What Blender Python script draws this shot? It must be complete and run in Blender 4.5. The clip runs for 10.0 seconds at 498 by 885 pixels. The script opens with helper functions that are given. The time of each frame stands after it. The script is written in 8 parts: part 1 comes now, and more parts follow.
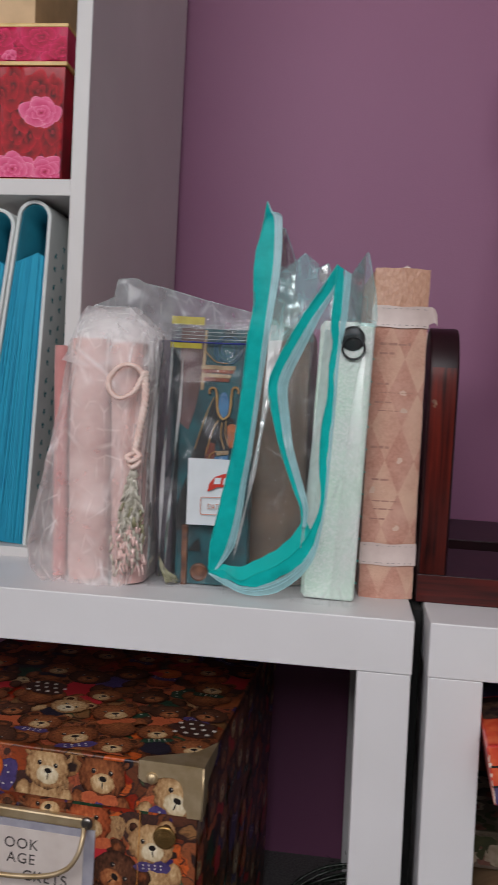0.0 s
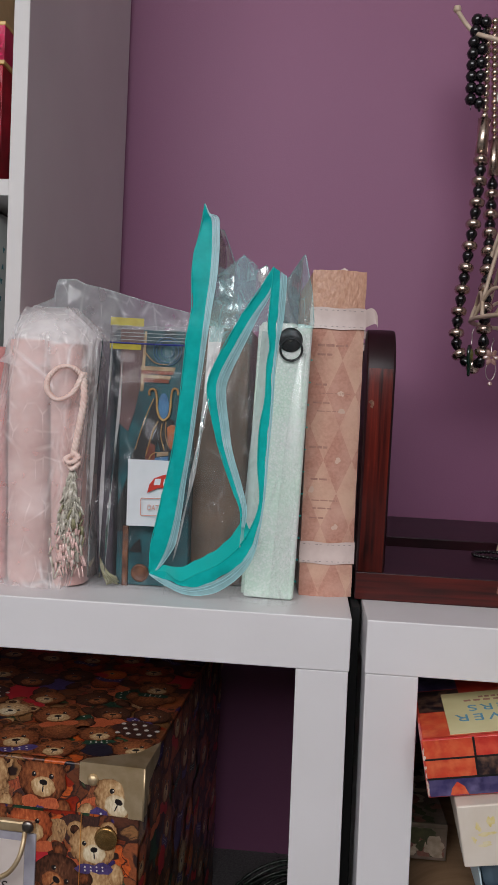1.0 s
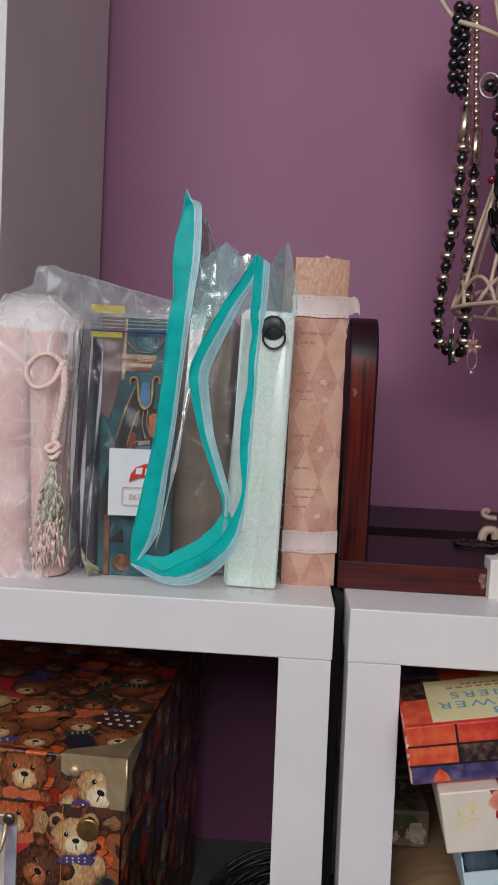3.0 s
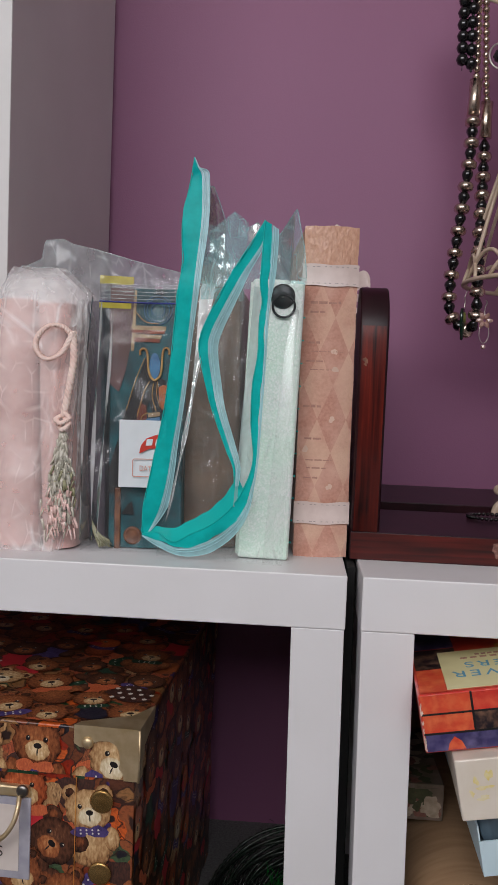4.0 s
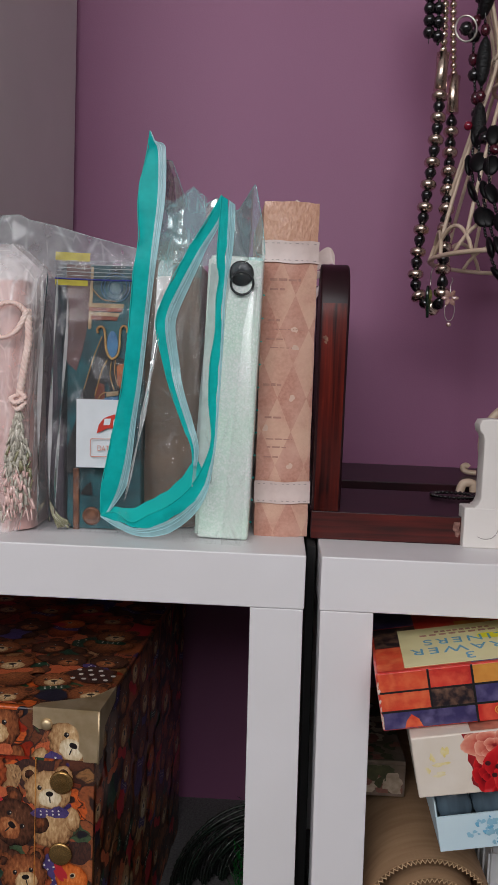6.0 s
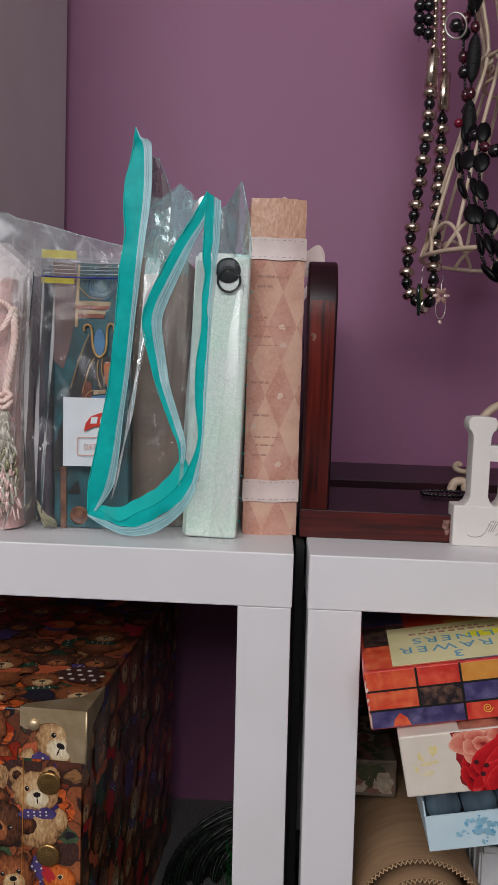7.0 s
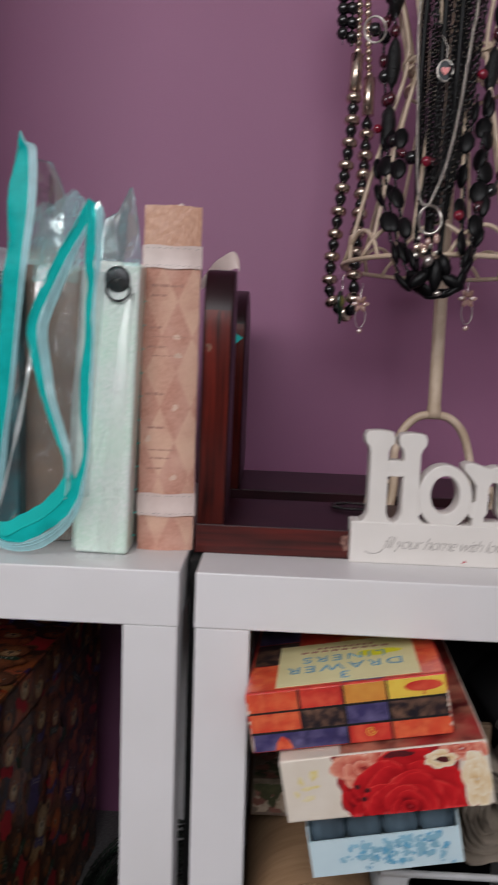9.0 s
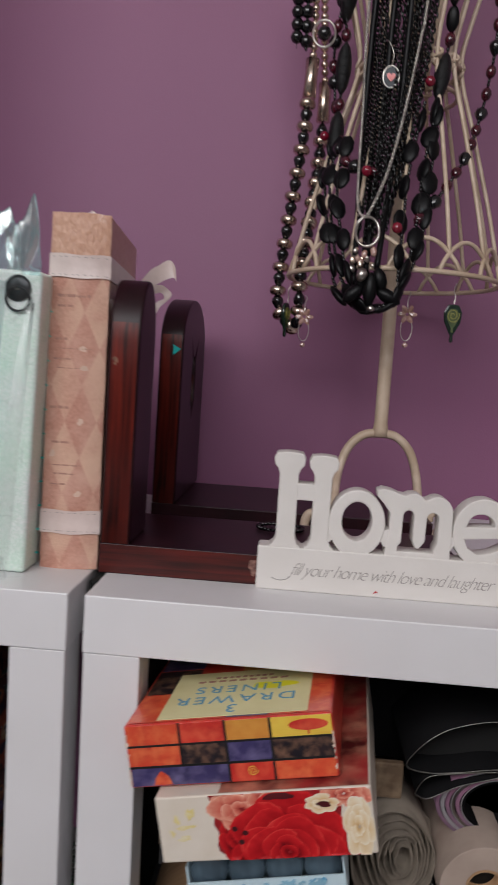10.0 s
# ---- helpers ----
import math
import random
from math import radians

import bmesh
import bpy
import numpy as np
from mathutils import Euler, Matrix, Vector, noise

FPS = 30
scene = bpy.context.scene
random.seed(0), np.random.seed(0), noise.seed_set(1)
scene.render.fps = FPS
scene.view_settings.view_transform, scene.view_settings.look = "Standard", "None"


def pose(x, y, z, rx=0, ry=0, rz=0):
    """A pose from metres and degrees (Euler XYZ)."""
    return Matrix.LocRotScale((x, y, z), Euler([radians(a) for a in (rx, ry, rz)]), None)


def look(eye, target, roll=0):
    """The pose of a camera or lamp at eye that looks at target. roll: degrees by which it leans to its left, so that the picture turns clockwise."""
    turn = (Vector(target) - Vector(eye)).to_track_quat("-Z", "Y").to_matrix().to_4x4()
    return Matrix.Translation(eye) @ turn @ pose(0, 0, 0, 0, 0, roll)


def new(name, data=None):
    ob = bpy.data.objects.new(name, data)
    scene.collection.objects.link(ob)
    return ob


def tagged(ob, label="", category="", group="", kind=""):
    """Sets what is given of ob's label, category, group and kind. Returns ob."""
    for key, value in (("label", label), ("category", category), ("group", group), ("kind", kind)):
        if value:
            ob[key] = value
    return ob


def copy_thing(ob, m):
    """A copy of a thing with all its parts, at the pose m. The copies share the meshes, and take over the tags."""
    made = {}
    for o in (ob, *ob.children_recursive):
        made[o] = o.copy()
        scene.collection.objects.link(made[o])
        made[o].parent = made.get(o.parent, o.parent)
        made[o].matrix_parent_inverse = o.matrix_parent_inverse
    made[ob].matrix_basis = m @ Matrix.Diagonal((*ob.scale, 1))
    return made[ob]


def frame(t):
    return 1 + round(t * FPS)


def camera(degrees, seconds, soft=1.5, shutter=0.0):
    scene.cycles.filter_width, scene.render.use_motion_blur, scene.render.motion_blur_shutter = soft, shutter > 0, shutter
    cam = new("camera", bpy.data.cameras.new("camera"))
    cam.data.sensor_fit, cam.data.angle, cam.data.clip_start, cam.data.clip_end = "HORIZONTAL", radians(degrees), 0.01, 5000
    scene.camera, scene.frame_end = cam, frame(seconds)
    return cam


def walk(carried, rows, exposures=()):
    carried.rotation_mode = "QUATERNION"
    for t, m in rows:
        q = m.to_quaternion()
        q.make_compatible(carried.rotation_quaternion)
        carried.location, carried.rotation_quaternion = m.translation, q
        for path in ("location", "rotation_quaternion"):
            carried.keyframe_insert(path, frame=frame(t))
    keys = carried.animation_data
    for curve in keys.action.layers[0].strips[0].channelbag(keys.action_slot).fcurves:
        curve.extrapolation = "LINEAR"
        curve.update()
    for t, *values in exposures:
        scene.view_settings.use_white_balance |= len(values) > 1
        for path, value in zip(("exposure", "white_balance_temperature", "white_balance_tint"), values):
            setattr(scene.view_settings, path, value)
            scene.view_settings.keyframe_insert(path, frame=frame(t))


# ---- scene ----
cam = camera(33.6, 10.0, shutter=0.6)
PATH = [
    (0, (0.023, -0.009, 0.642), (-0.22, 1.974, 0.537), 3.0),
    (0.5, (0.038, -0.007, 0.642), (-0.135, 1.982, 0.539), 2.8),
    (1, (0.042, -0.012, 0.646), (-0.101, 1.98, 0.541), 2.8),
    (1.5, (0.043, -0.01, 0.645), (-0.085, 1.983, 0.538), 2.8),
    (2, (0.057, -0.006, 0.645), (-0.051, 1.988, 0.539), 2.8),
    (2.5, (0.055, -0.007, 0.646), (-0.034, 1.988, 0.538), 2.7),
    (2.7, (0.043, -0.008, 0.649), (-0.048, 1.987, 0.534), 2.9),
    (3.8, (0.036, -0.004, 0.619), (-0.071, 1.989, 0.481), 2.3),
    (4, (0.04, -0.004, 0.618), (-0.078, 1.988, 0.483), 2.3),
    (4.5, (0.043, 0.011, 0.6), (-0.078, 2.001, 0.447), 2.2),
    (5, (0.052, 0.001, 0.611), (-0.064, 1.991, 0.446), 2.2),
    (5.5, (0.058, -0.007, 0.626), (-0.046, 1.982, 0.453), 2.2),
    (5.7, (0.06, 0.003, 0.622), (-0.021, 1.993, 0.437), 2.3),
    (6.8, (0.069, 0.007, 0.616), (0.002, 1.997, 0.435), 2.1),
    (7, (0.073, 0.009, 0.615), (0.001, 2.0, 0.435), 2.0),
    (7.5, (0.07, 0.003, 0.617), (0.014, 1.993, 0.434), 2.2),
    (8, (0.069, 0.001, 0.615), (0.022, 1.992, 0.432), 2.2),
    (8.4, (0.092, -0.002, 0.617), (0.056, 1.989, 0.431), 2.1),
    (8.5, (0.108, -0.002, 0.616), (0.063, 1.99, 0.435), 1.9),
    (8.8, (0.121, 0.012, 0.623), (0.102, 2.004, 0.443), 2.1),
    (9, (0.160, 0.033, 0.63), (0.121, 2.024, 0.449), 2.4),
    (9.1, (0.175, 0.026, 0.636), (0.147, 2.017, 0.452), 2.7),
    (9.2, (0.190, 0.029, 0.636), (0.171, 2.020, 0.456), 3.1),
    (9.5, (0.212, 0.053, 0.65), (0.169, 2.044, 0.467), 3.8),
    (9.8, (0.248, 0.052, 0.653), (0.152, 2.042, 0.472), 3.8),
    (10, (0.272, 0.07, 0.648), (0.159, 2.059, 0.47), 3.8),
]
walk(cam, [(t, look(eye, target, roll)) for t, eye, target, roll in PATH], [(0, -0.10), (1.5, -0.04), (2.5, 0.03), (5.5, -0.04), (7.5, -0.04), (9, 0.06), (10, 0.0)])

# ---- levels of the plan ----
FLOOR, TOP, UNDER = -0.10, 0.45, 0.40      # floor, tabletops, their undersides
FRONT, WALL = 0.739, 1.315                 # tables' front faces, the purple wall
RX0, RX1, RY0, CEIL = -2.0, 1.7, -1.6, 2.45

# ---- world, window light ----
world = bpy.data.worlds.new("sky")
scene.world = world
world.use_nodes = True
wn = world.node_tree.nodes
sky = wn.new("ShaderNodeTexSky")
sky.sky_type, sky.sun_disc, sky.sun_elevation, sky.sun_rotation = "NISHITA", False, radians(38), radians(200)
wn["Background"].inputs["Strength"].default_value = 0.12
world.node_tree.links.new(sky.outputs["Color"], wn["Background"].inputs["Color"])


def area_lamp(name, m, sx, sy, watts, colour):
    d = bpy.data.lights.new(name, "AREA")
    d.shape, d.size, d.size_y, d.energy, d.color = "RECTANGLE", sx, sy, watts, colour
    o = new(name, d)
    o.matrix_world = m
    return o


WIN_X0, WIN_X1, WIN_Z0, WIN_Z1 = -1.70, 0.92, 1.27, 2.36
area_lamp("window_daylight", look(((WIN_X0 + WIN_X1) / 2, RY0 + 0.03, (WIN_Z0 + WIN_Z1) / 2), (-0.1, 0.9, 0.5)),
          WIN_X1 - WIN_X0 - 0.1, WIN_Z1 - WIN_Z0 - 0.1, 45.8, (1.0, 0.98, 0.985))
scene.view_settings.exposure = 0.0


# ---- materials ----
def lin(r, g, b):
    return tuple(((c / 255 + 0.055) / 1.055) ** 2.4 if c > 10 else c / 255 / 12.92 for c in (r, g, b)) + (1.0,)


def mat(name, c1, c2=None, rough=0.5, metal=0.0, scale=30.0, detail=6.0, bump=0.0, bscale=300.0, stretch=(1, 1, 1), coat=0.0,
        spec=0.5, wear=None, wscale=6.0, island=0.0, sheen=0.0):
    """Two tones mixed by a noise at object scale, a broad stain, fine relief."""
    m = bpy.data.materials.new(name)
    m.use_nodes = True
    n, l = m.node_tree.nodes, m.node_tree.links
    p = n["Principled BSDF"]
    co = n.new("ShaderNodeTexCoord")
    mp = n.new("ShaderNodeMapping")
    mp.inputs["Scale"].default_value = stretch
    l.new(co.outputs["Object"], mp.inputs["Vector"])
    c2 = c2 or tuple(x * 0.82 for x in c1[:3]) + (1,)
    t = n.new("ShaderNodeTexNoise")
    t.inputs["Scale"].default_value, t.inputs["Detail"].default_value = scale, detail
    l.new(mp.outputs["Vector"], t.inputs["Vector"])
    r = n.new("ShaderNodeValToRGB")
    r.color_ramp.elements[0].position, r.color_ramp.elements[1].position = 0.35, 0.65
    r.color_ramp.elements[0].color, r.color_ramp.elements[1].color = c1, c2
    l.new(t.outputs["Fac"], r.inputs["Fac"])
    out = r.outputs["Color"]
    if wear:
        t2 = n.new("ShaderNodeTexNoise")
        t2.inputs["Scale"].default_value, t2.inputs["Detail"].default_value = wscale, 3
        l.new(co.outputs["Object"], t2.inputs["Vector"])
        r2 = n.new("ShaderNodeValToRGB")
        r2.color_ramp.elements[0].position, r2.color_ramp.elements[1].position = 0.42, 0.72
        l.new(t2.outputs["Fac"], r2.inputs["Fac"])
        mx = n.new("ShaderNodeMix")
        mx.data_type = "RGBA"
        mx.inputs[7].default_value = wear
        l.new(r2.outputs["Color"], mx.inputs[0])
        l.new(out, mx.inputs[6])
        out = mx.outputs[2]
    if island:
        g = n.new("ShaderNodeObjectInfo")
        hs = n.new("ShaderNodeHueSaturation")
        mr = n.new("ShaderNodeMapRange")
        mr.inputs["To Min"].default_value, mr.inputs["To Max"].default_value = 1 - island, 1 + island
        l.new(g.outputs["Random"], mr.inputs["Value"])
        l.new(mr.outputs["Result"], hs.inputs["Value"])
        l.new(out, hs.inputs["Color"])
        out = hs.outputs["Color"]
    l.new(out, p.inputs["Base Color"])
    p.inputs["Roughness"].default_value, p.inputs["Metallic"].default_value = rough, metal
    p.inputs["Specular IOR Level"].default_value = spec
    p.inputs["Coat Weight"].default_value = coat
    p.inputs["Sheen Weight"].default_value = sheen
    if bump:
        t3 = n.new("ShaderNodeTexNoise")
        t3.inputs["Scale"].default_value, t3.inputs["Detail"].default_value = bscale, 4
        l.new(mp.outputs["Vector"], t3.inputs["Vector"])
        b = n.new("ShaderNodeBump")
        b.inputs["Strength"].default_value, b.inputs["Distance"].default_value = bump, 0.002
        l.new(t3.outputs["Fac"], b.inputs["Height"])
        l.new(b.outputs["Normal"], p.inputs["Normal"])
    return m


def film_mat(name, tint, milky, gloss_rough=0.12, milk=(0.85, 0.88, 0.9, 1), shine=0.75, crease=0.0, cells=30, ripple=0.16):
    """Thin clear plastic: mostly see-through, a little milky, with a glossy skin."""
    m = bpy.data.materials.new(name)
    m.use_nodes = True
    n, l = m.node_tree.nodes, m.node_tree.links
    n.remove(n["Principled BSDF"])
    tr = n.new("ShaderNodeBsdfTransparent")
    tr.inputs["Color"].default_value = tint
    df = n.new("ShaderNodeBsdfDiffuse")
    df.inputs["Color"].default_value = milk
    tl = n.new("ShaderNodeBsdfTranslucent")
    tl.inputs["Color"].default_value = milk
    ad = n.new("ShaderNodeMixShader")
    ad.inputs[0].default_value = 0.32
    l.new(df.outputs[0], ad.inputs[1])
    l.new(tl.outputs[0], ad.inputs[2])
    co = n.new("ShaderNodeTexCoord")
    t = n.new("ShaderNodeTexNoise")
    t.inputs["Scale"].default_value, t.inputs["Detail"].default_value = 45, 5
    l.new(co.outputs["Object"], t.inputs["Vector"])
    mr = n.new("ShaderNodeMapRange")
    mr.inputs["From Min"].default_value, mr.inputs["From Max"].default_value = 0.3, 0.75
    mr.inputs["To Min"].default_value, mr.inputs["To Max"].default_value = milky * 0.75, milky * 1.3
    l.new(t.outputs["Fac"], mr.inputs["Value"])
    haze = mr.outputs["Result"]
    if crease:
        mp = n.new("ShaderNodeMapping")
        mp.inputs["Scale"].default_value = (1, 0.5, 0.5)
        mp.inputs["Rotation"].default_value = (0, radians(12), 0)
        l.new(co.outputs["Object"], mp.inputs["Vector"])
        for k, sc in enumerate((cells, cells * 2.3)):
            ve = n.new("ShaderNodeTexVoronoi")
            ve.feature = "DISTANCE_TO_EDGE"
            ve.inputs["Scale"].default_value = sc
            l.new(mp.outputs["Vector"], ve.inputs["Vector"])
            line = n.new("ShaderNodeMapRange")
            line.inputs["From Min"].default_value, line.inputs["From Max"].default_value = 0.05, 0.0
            line.inputs["To Min"].default_value, line.inputs["To Max"].default_value = 0.0, crease * (1 - 0.45 * k)
            l.new(ve.outputs["Distance"], line.inputs["Value"])
            pick = n.new("ShaderNodeTexNoise")
            pick.inputs["Scale"].default_value, pick.inputs["Detail"].default_value = 24 + 20 * k, 1
            l.new(co.outputs["Object"], pick.inputs["Vector"])
            some = n.new("ShaderNodeMapRange")
            some.inputs["From Min"].default_value, some.inputs["From Max"].default_value = 0.49, 0.66
            l.new(pick.outputs["Fac"], some.inputs["Value"])
            both = n.new("ShaderNodeMath")
            both.operation = "MULTIPLY_ADD"
            l.new(line.outputs["Result"], both.inputs[0])
            l.new(some.outputs["Result"], both.inputs[1])
            l.new(haze, both.inputs[2])
            haze = both.outputs[0]
    mx = n.new("ShaderNodeMixShader")
    l.new(haze, mx.inputs[0])
    l.new(tr.outputs[0], mx.inputs[1])
    l.new(ad.outputs[0], mx.inputs[2])
    gl = n.new("ShaderNodeBsdfGlossy")
    gl.inputs["Roughness"].default_value = gloss_rough
    fr = n.new("ShaderNodeFresnel")
    fr.inputs["IOR"].default_value = 1.5
    bp = n.new("ShaderNodeBump")
    bp.inputs["Strength"].default_value, bp.inputs["Distance"].default_value = ripple, 0.004
    t4 = n.new("ShaderNodeTexNoise")
    t4.inputs["Scale"].default_value, t4.inputs["Detail"].default_value = 60, 3
    l.new(co.outputs["Object"], t4.inputs["Vector"])
    l.new(t4.outputs["Fac"], bp.inputs["Height"])
    for s in (gl, fr):
        l.new(bp.outputs["Normal"], s.inputs["Normal"])
    soft = n.new("ShaderNodeMath")
    soft.operation = "MULTIPLY"
    soft.inputs[1].default_value = shine
    l.new(fr.outputs[0], soft.inputs[0])
    m2 = n.new("ShaderNodeMixShader")
    l.new(soft.outputs[0], m2.inputs[0])
    l.new(mx.outputs[0], m2.inputs[1])
    l.new(gl.outputs[0], m2.inputs[2])
    l.new(m2.outputs[0], n["Material Output"].inputs["Surface"])
    return m


M_WALL = mat("purple_wall_paint", (0.278, 0.1015, 0.203, 1), (0.270, 0.0975, 0.197, 1), 0.55, scale=3, bump=0.12, bscale=500, wear=(0.280, 0.114, 0.208, 1), wscale=2)
M_PALEWALL = mat("pale_wall_paint", (0.52, 0.49, 0.48, 1), rough=0.8, scale=3, bump=0.1, bscale=400)
M_CEIL = mat("ceiling_paint", (0.70, 0.69, 0.68, 1), rough=0.9, scale=4)
M_CARPET = mat("grey_carpet", (0.17, 0.165, 0.165, 1), (0.11, 0.106, 0.106, 1), 0.95, scale=260, bump=0.9, bscale=420)
M_TABLE = mat("white_foil_board", (0.78, 0.77, 0.79, 1), (0.765, 0.755, 0.775, 1), 0.42, scale=8, bump=0.04, bscale=160, wear=(0.72, 0.71, 0.72, 1), wscale=5)
M_SHELF = mat("white_melamine", (0.66, 0.64, 0.63, 1), (0.64, 0.62, 0.61, 1), 0.48, scale=10, bump=0.05, bscale=120, wear=(0.60, 0.58, 0.57, 1), wscale=4)
# near-black for painted shade in gaps and hollows, and for the case binding
M_BLACK = mat("black_binding_and_gap_shade", (0.006, 0.006, 0.006, 1), rough=0.9)
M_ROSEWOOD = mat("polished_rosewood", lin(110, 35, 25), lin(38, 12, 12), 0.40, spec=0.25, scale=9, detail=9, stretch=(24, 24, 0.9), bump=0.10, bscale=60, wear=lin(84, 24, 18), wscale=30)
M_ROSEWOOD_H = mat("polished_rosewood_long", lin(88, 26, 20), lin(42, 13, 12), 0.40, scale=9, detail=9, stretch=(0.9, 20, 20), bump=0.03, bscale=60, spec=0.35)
# darker copy of the rosewood, shade put into the colour
M_SHADEWOOD = mat("shade_darkened_rosewood", lin(46, 20, 26), lin(30, 13, 18), 0.34, scale=6, detail=8, stretch=(2.5, 2.5, 0.5), bump=0.02, bscale=60, spec=0.22)
M_IVORY = mat("ivory_painted_metal", lin(214, 194, 174), lin(196, 174, 152), 0.45, scale=60, bump=0.15, bscale=150, wear=lin(186, 164, 138), wscale=25)
M_SIGN = mat("white_painted_wood", (0.74, 0.705, 0.67, 1), (0.70, 0.665, 0.63, 1), 0.5, scale=20, bump=0.1, bscale=180)
M_SIGNTEXT = mat("grey_print", lin(160, 153, 149), rough=0.7)
M_REDMARK = mat("red_mark", lin(190, 40, 50), rough=0.5)
M_FILM = film_mat("clear_bag_film", (0.99, 0.99, 0.99, 1), 0.30, 0.22, (0.96, 0.97, 0.97, 1), 0.45, 0.45, 26)
M_GATHER = film_mat("bunched_bag_film", (0.99, 0.99, 0.99, 1), 0.42, 0.16, (0.98, 0.97, 0.98, 1), 1.4, 0.5, 40)
M_LIMP = film_mat("limp_bag_film", (0.93, 0.98, 0.98, 1), 0.31, 0.16, (0.84, 0.94, 0.95, 1), 0.9, 0.35, 22)
M_FILM2 = film_mat("clear_glossy_film", (0.99, 0.99, 0.99, 1), 0.022, 0.09, shine=0.5, crease=0.16, cells=34)
M_SPINEFILM = film_mat("stretched_clear_film", (0.99, 0.99, 0.99, 1), 0.03, 0.20, shine=2.4, ripple=0.03)
# mostly white film, so the streaks' highlight is in the colour
M_GLINTFILM = film_mat("white_glint_film", (0.99, 0.99, 0.99, 1), 0.60, 0.14, (0.96, 0.96, 0.97, 1), shine=3.0)
M_FILMTOP = film_mat("hazy_bag_film", (0.86, 0.985, 0.985, 1), 0.24, 0.12, (0.56, 0.90, 0.92, 1), 0.8, 0.35, 30)
M_ZIPFILM = film_mat("cyan_zip_film", (0.72, 0.96, 0.97, 1), 0.70, 0.2, (0.50, 0.86, 0.92, 1), 0.8)
M_WHITEFILM = film_mat("whitish_bag_film", (0.95, 0.99, 0.99, 1), 0.62, 0.2, (0.80, 0.94, 0.94, 1), 1.3)
M_YELLOWFILM = film_mat("yellow_zip_film", (0.98, 0.93, 0.60, 1), 0.55, 0.15, (0.86, 0.74, 0.10, 1))
M_AQUADARK = mat("dark_turquoise_lining", lin(24, 122, 140), lin(18, 104, 124), 0.7, scale=20)
M_TEALFILM = film_mat("teal_zip_film", (0.30, 0.92, 0.92, 1), 0.80, 0.30, (0.012, 0.55, 0.53, 1), 0.16)
M_TEAL = mat("teal_plastic", lin(20, 192, 186), lin(14, 176, 170), 0.5, scale=14, bump=0.05, bscale=40, spec=0.3)
M_ZIPWHITE = mat("pale_zip_line", lin(176, 226, 232), rough=0.4)
M_MINT = mat("mint_shagreen", lin(220, 240, 228), lin(232, 242, 236), 0.28, scale=7, coat=0.3, wear=lin(240, 234, 238), wscale=14)
M_PEACHPAPER = mat("peach_paper", lin(206, 160, 134), lin(192, 144, 120), 0.42, scale=240, bump=1.0, bscale=130, stretch=(1.6, 1, 0.8), coat=0.25)
M_PAGE = mat("cream_pages", lin(224, 214, 194), lin(196, 184, 160), 0.85, scale=30, stretch=(60, 1, 1))
M_RIBBON = mat("white_satin_ribbon", lin(222, 204, 198), lin(206, 186, 180), 0.32, scale=40, bump=0.1, bscale=200, sheen=0.3)
M_PALEDOT = mat("pale_print", lin(222, 190, 172), rough=0.75)
M_STITCH = mat("grey_stitch", lin(160, 146, 142), rough=0.7)
M_PINKCLOTH = mat("pink_velour", lin(214, 174, 168), lin(192, 146, 140), 0.85, scale=26, bump=0.3, bscale=220, sheen=0.4, wear=lin(226, 196, 190), wscale=30)
M_PINKDEEP = mat("deep_pink_cloth", lin(206, 146, 142), lin(188, 124, 122), 0.85, scale=22, bump=0.3, bscale=220, sheen=0.4)
M_ROPE = mat("pale_pink_cord", lin(244, 222, 212), lin(232, 200, 190), 0.7, scale=90, bump=0.2)
M_BEADWHITE = mat("white_glass_beads", lin(208, 202, 190), lin(184, 180, 164), 0.25, scale=200, coat=0.4)
M_BEADGREEN = mat("sage_glass_beads", lin(160, 158, 126), lin(134, 130, 98), 0.25, scale=200, coat=0.4)
M_BEADPINK = mat("pink_glass_beads", lin(238, 208, 200), lin(230, 190, 184), 0.25, scale=200, coat=0.4)
M_GREYBOOK = mat("mauve_grey_cover", lin(98, 88, 98), lin(72, 66, 74), 0.4, scale=30)
M_BROWNBOOK = mat("taupe_leather", lin(126, 106, 92), lin(98, 82, 72), 0.45, scale=22, bump=0.25, bscale=150, wear=lin(92, 84, 78), wscale=18)
M_TEALBOOK = mat("dark_teal_cover", lin(30, 96, 104), lin(18, 60, 70), 0.45, scale=26, bump=0.1, wear=lin(26, 40, 44), wscale=34)
M_GOLDPRINT = mat("ochre_print", lin(196, 158, 98), lin(160, 116, 66), 0.5, scale=80)
M_BLUEPRINT = mat("blue_print", lin(70, 122, 164), lin(50, 90, 132), 0.5, scale=80)
M_ORANGEPRINT = mat("orange_brown_print", lin(196, 112, 56), lin(132, 66, 36), 0.5, scale=60)
M_RUSTPRINT = mat("rust_print", lin(140, 70, 44), lin(92, 42, 30), 0.5, scale=60)
M_MAUVEPRINT = mat("mauve_brown_print", lin(108, 82, 84), lin(74, 52, 54), 0.45, scale=24, wear=lin(92, 66, 58), wscale=30)
M_BLACKPRINT = mat("black_print", lin(22, 22, 24), rough=0.5)
M_COPPER = mat("copper_print", lin(140, 92, 64), lin(84, 50, 36), 0.45, scale=120, bump=0.3, bscale=260)
M_BLUEZIP = mat("blue_zip_line", lin(26, 38, 130), rough=0.35)
M_LABEL = mat("white_label", lin(222, 228, 232), lin(214, 220, 224), 0.4, scale=40)
M_RED = mat("red_print", lin(206, 52, 34), rough=0.45)
M_REDPALE = mat("pale_red_print", lin(214, 150, 132), rough=0.45)
M_BLACKMETAL = mat("black_metal", lin(40, 42, 44), lin(26, 28, 30), 0.3, metal=0.7, scale=60)
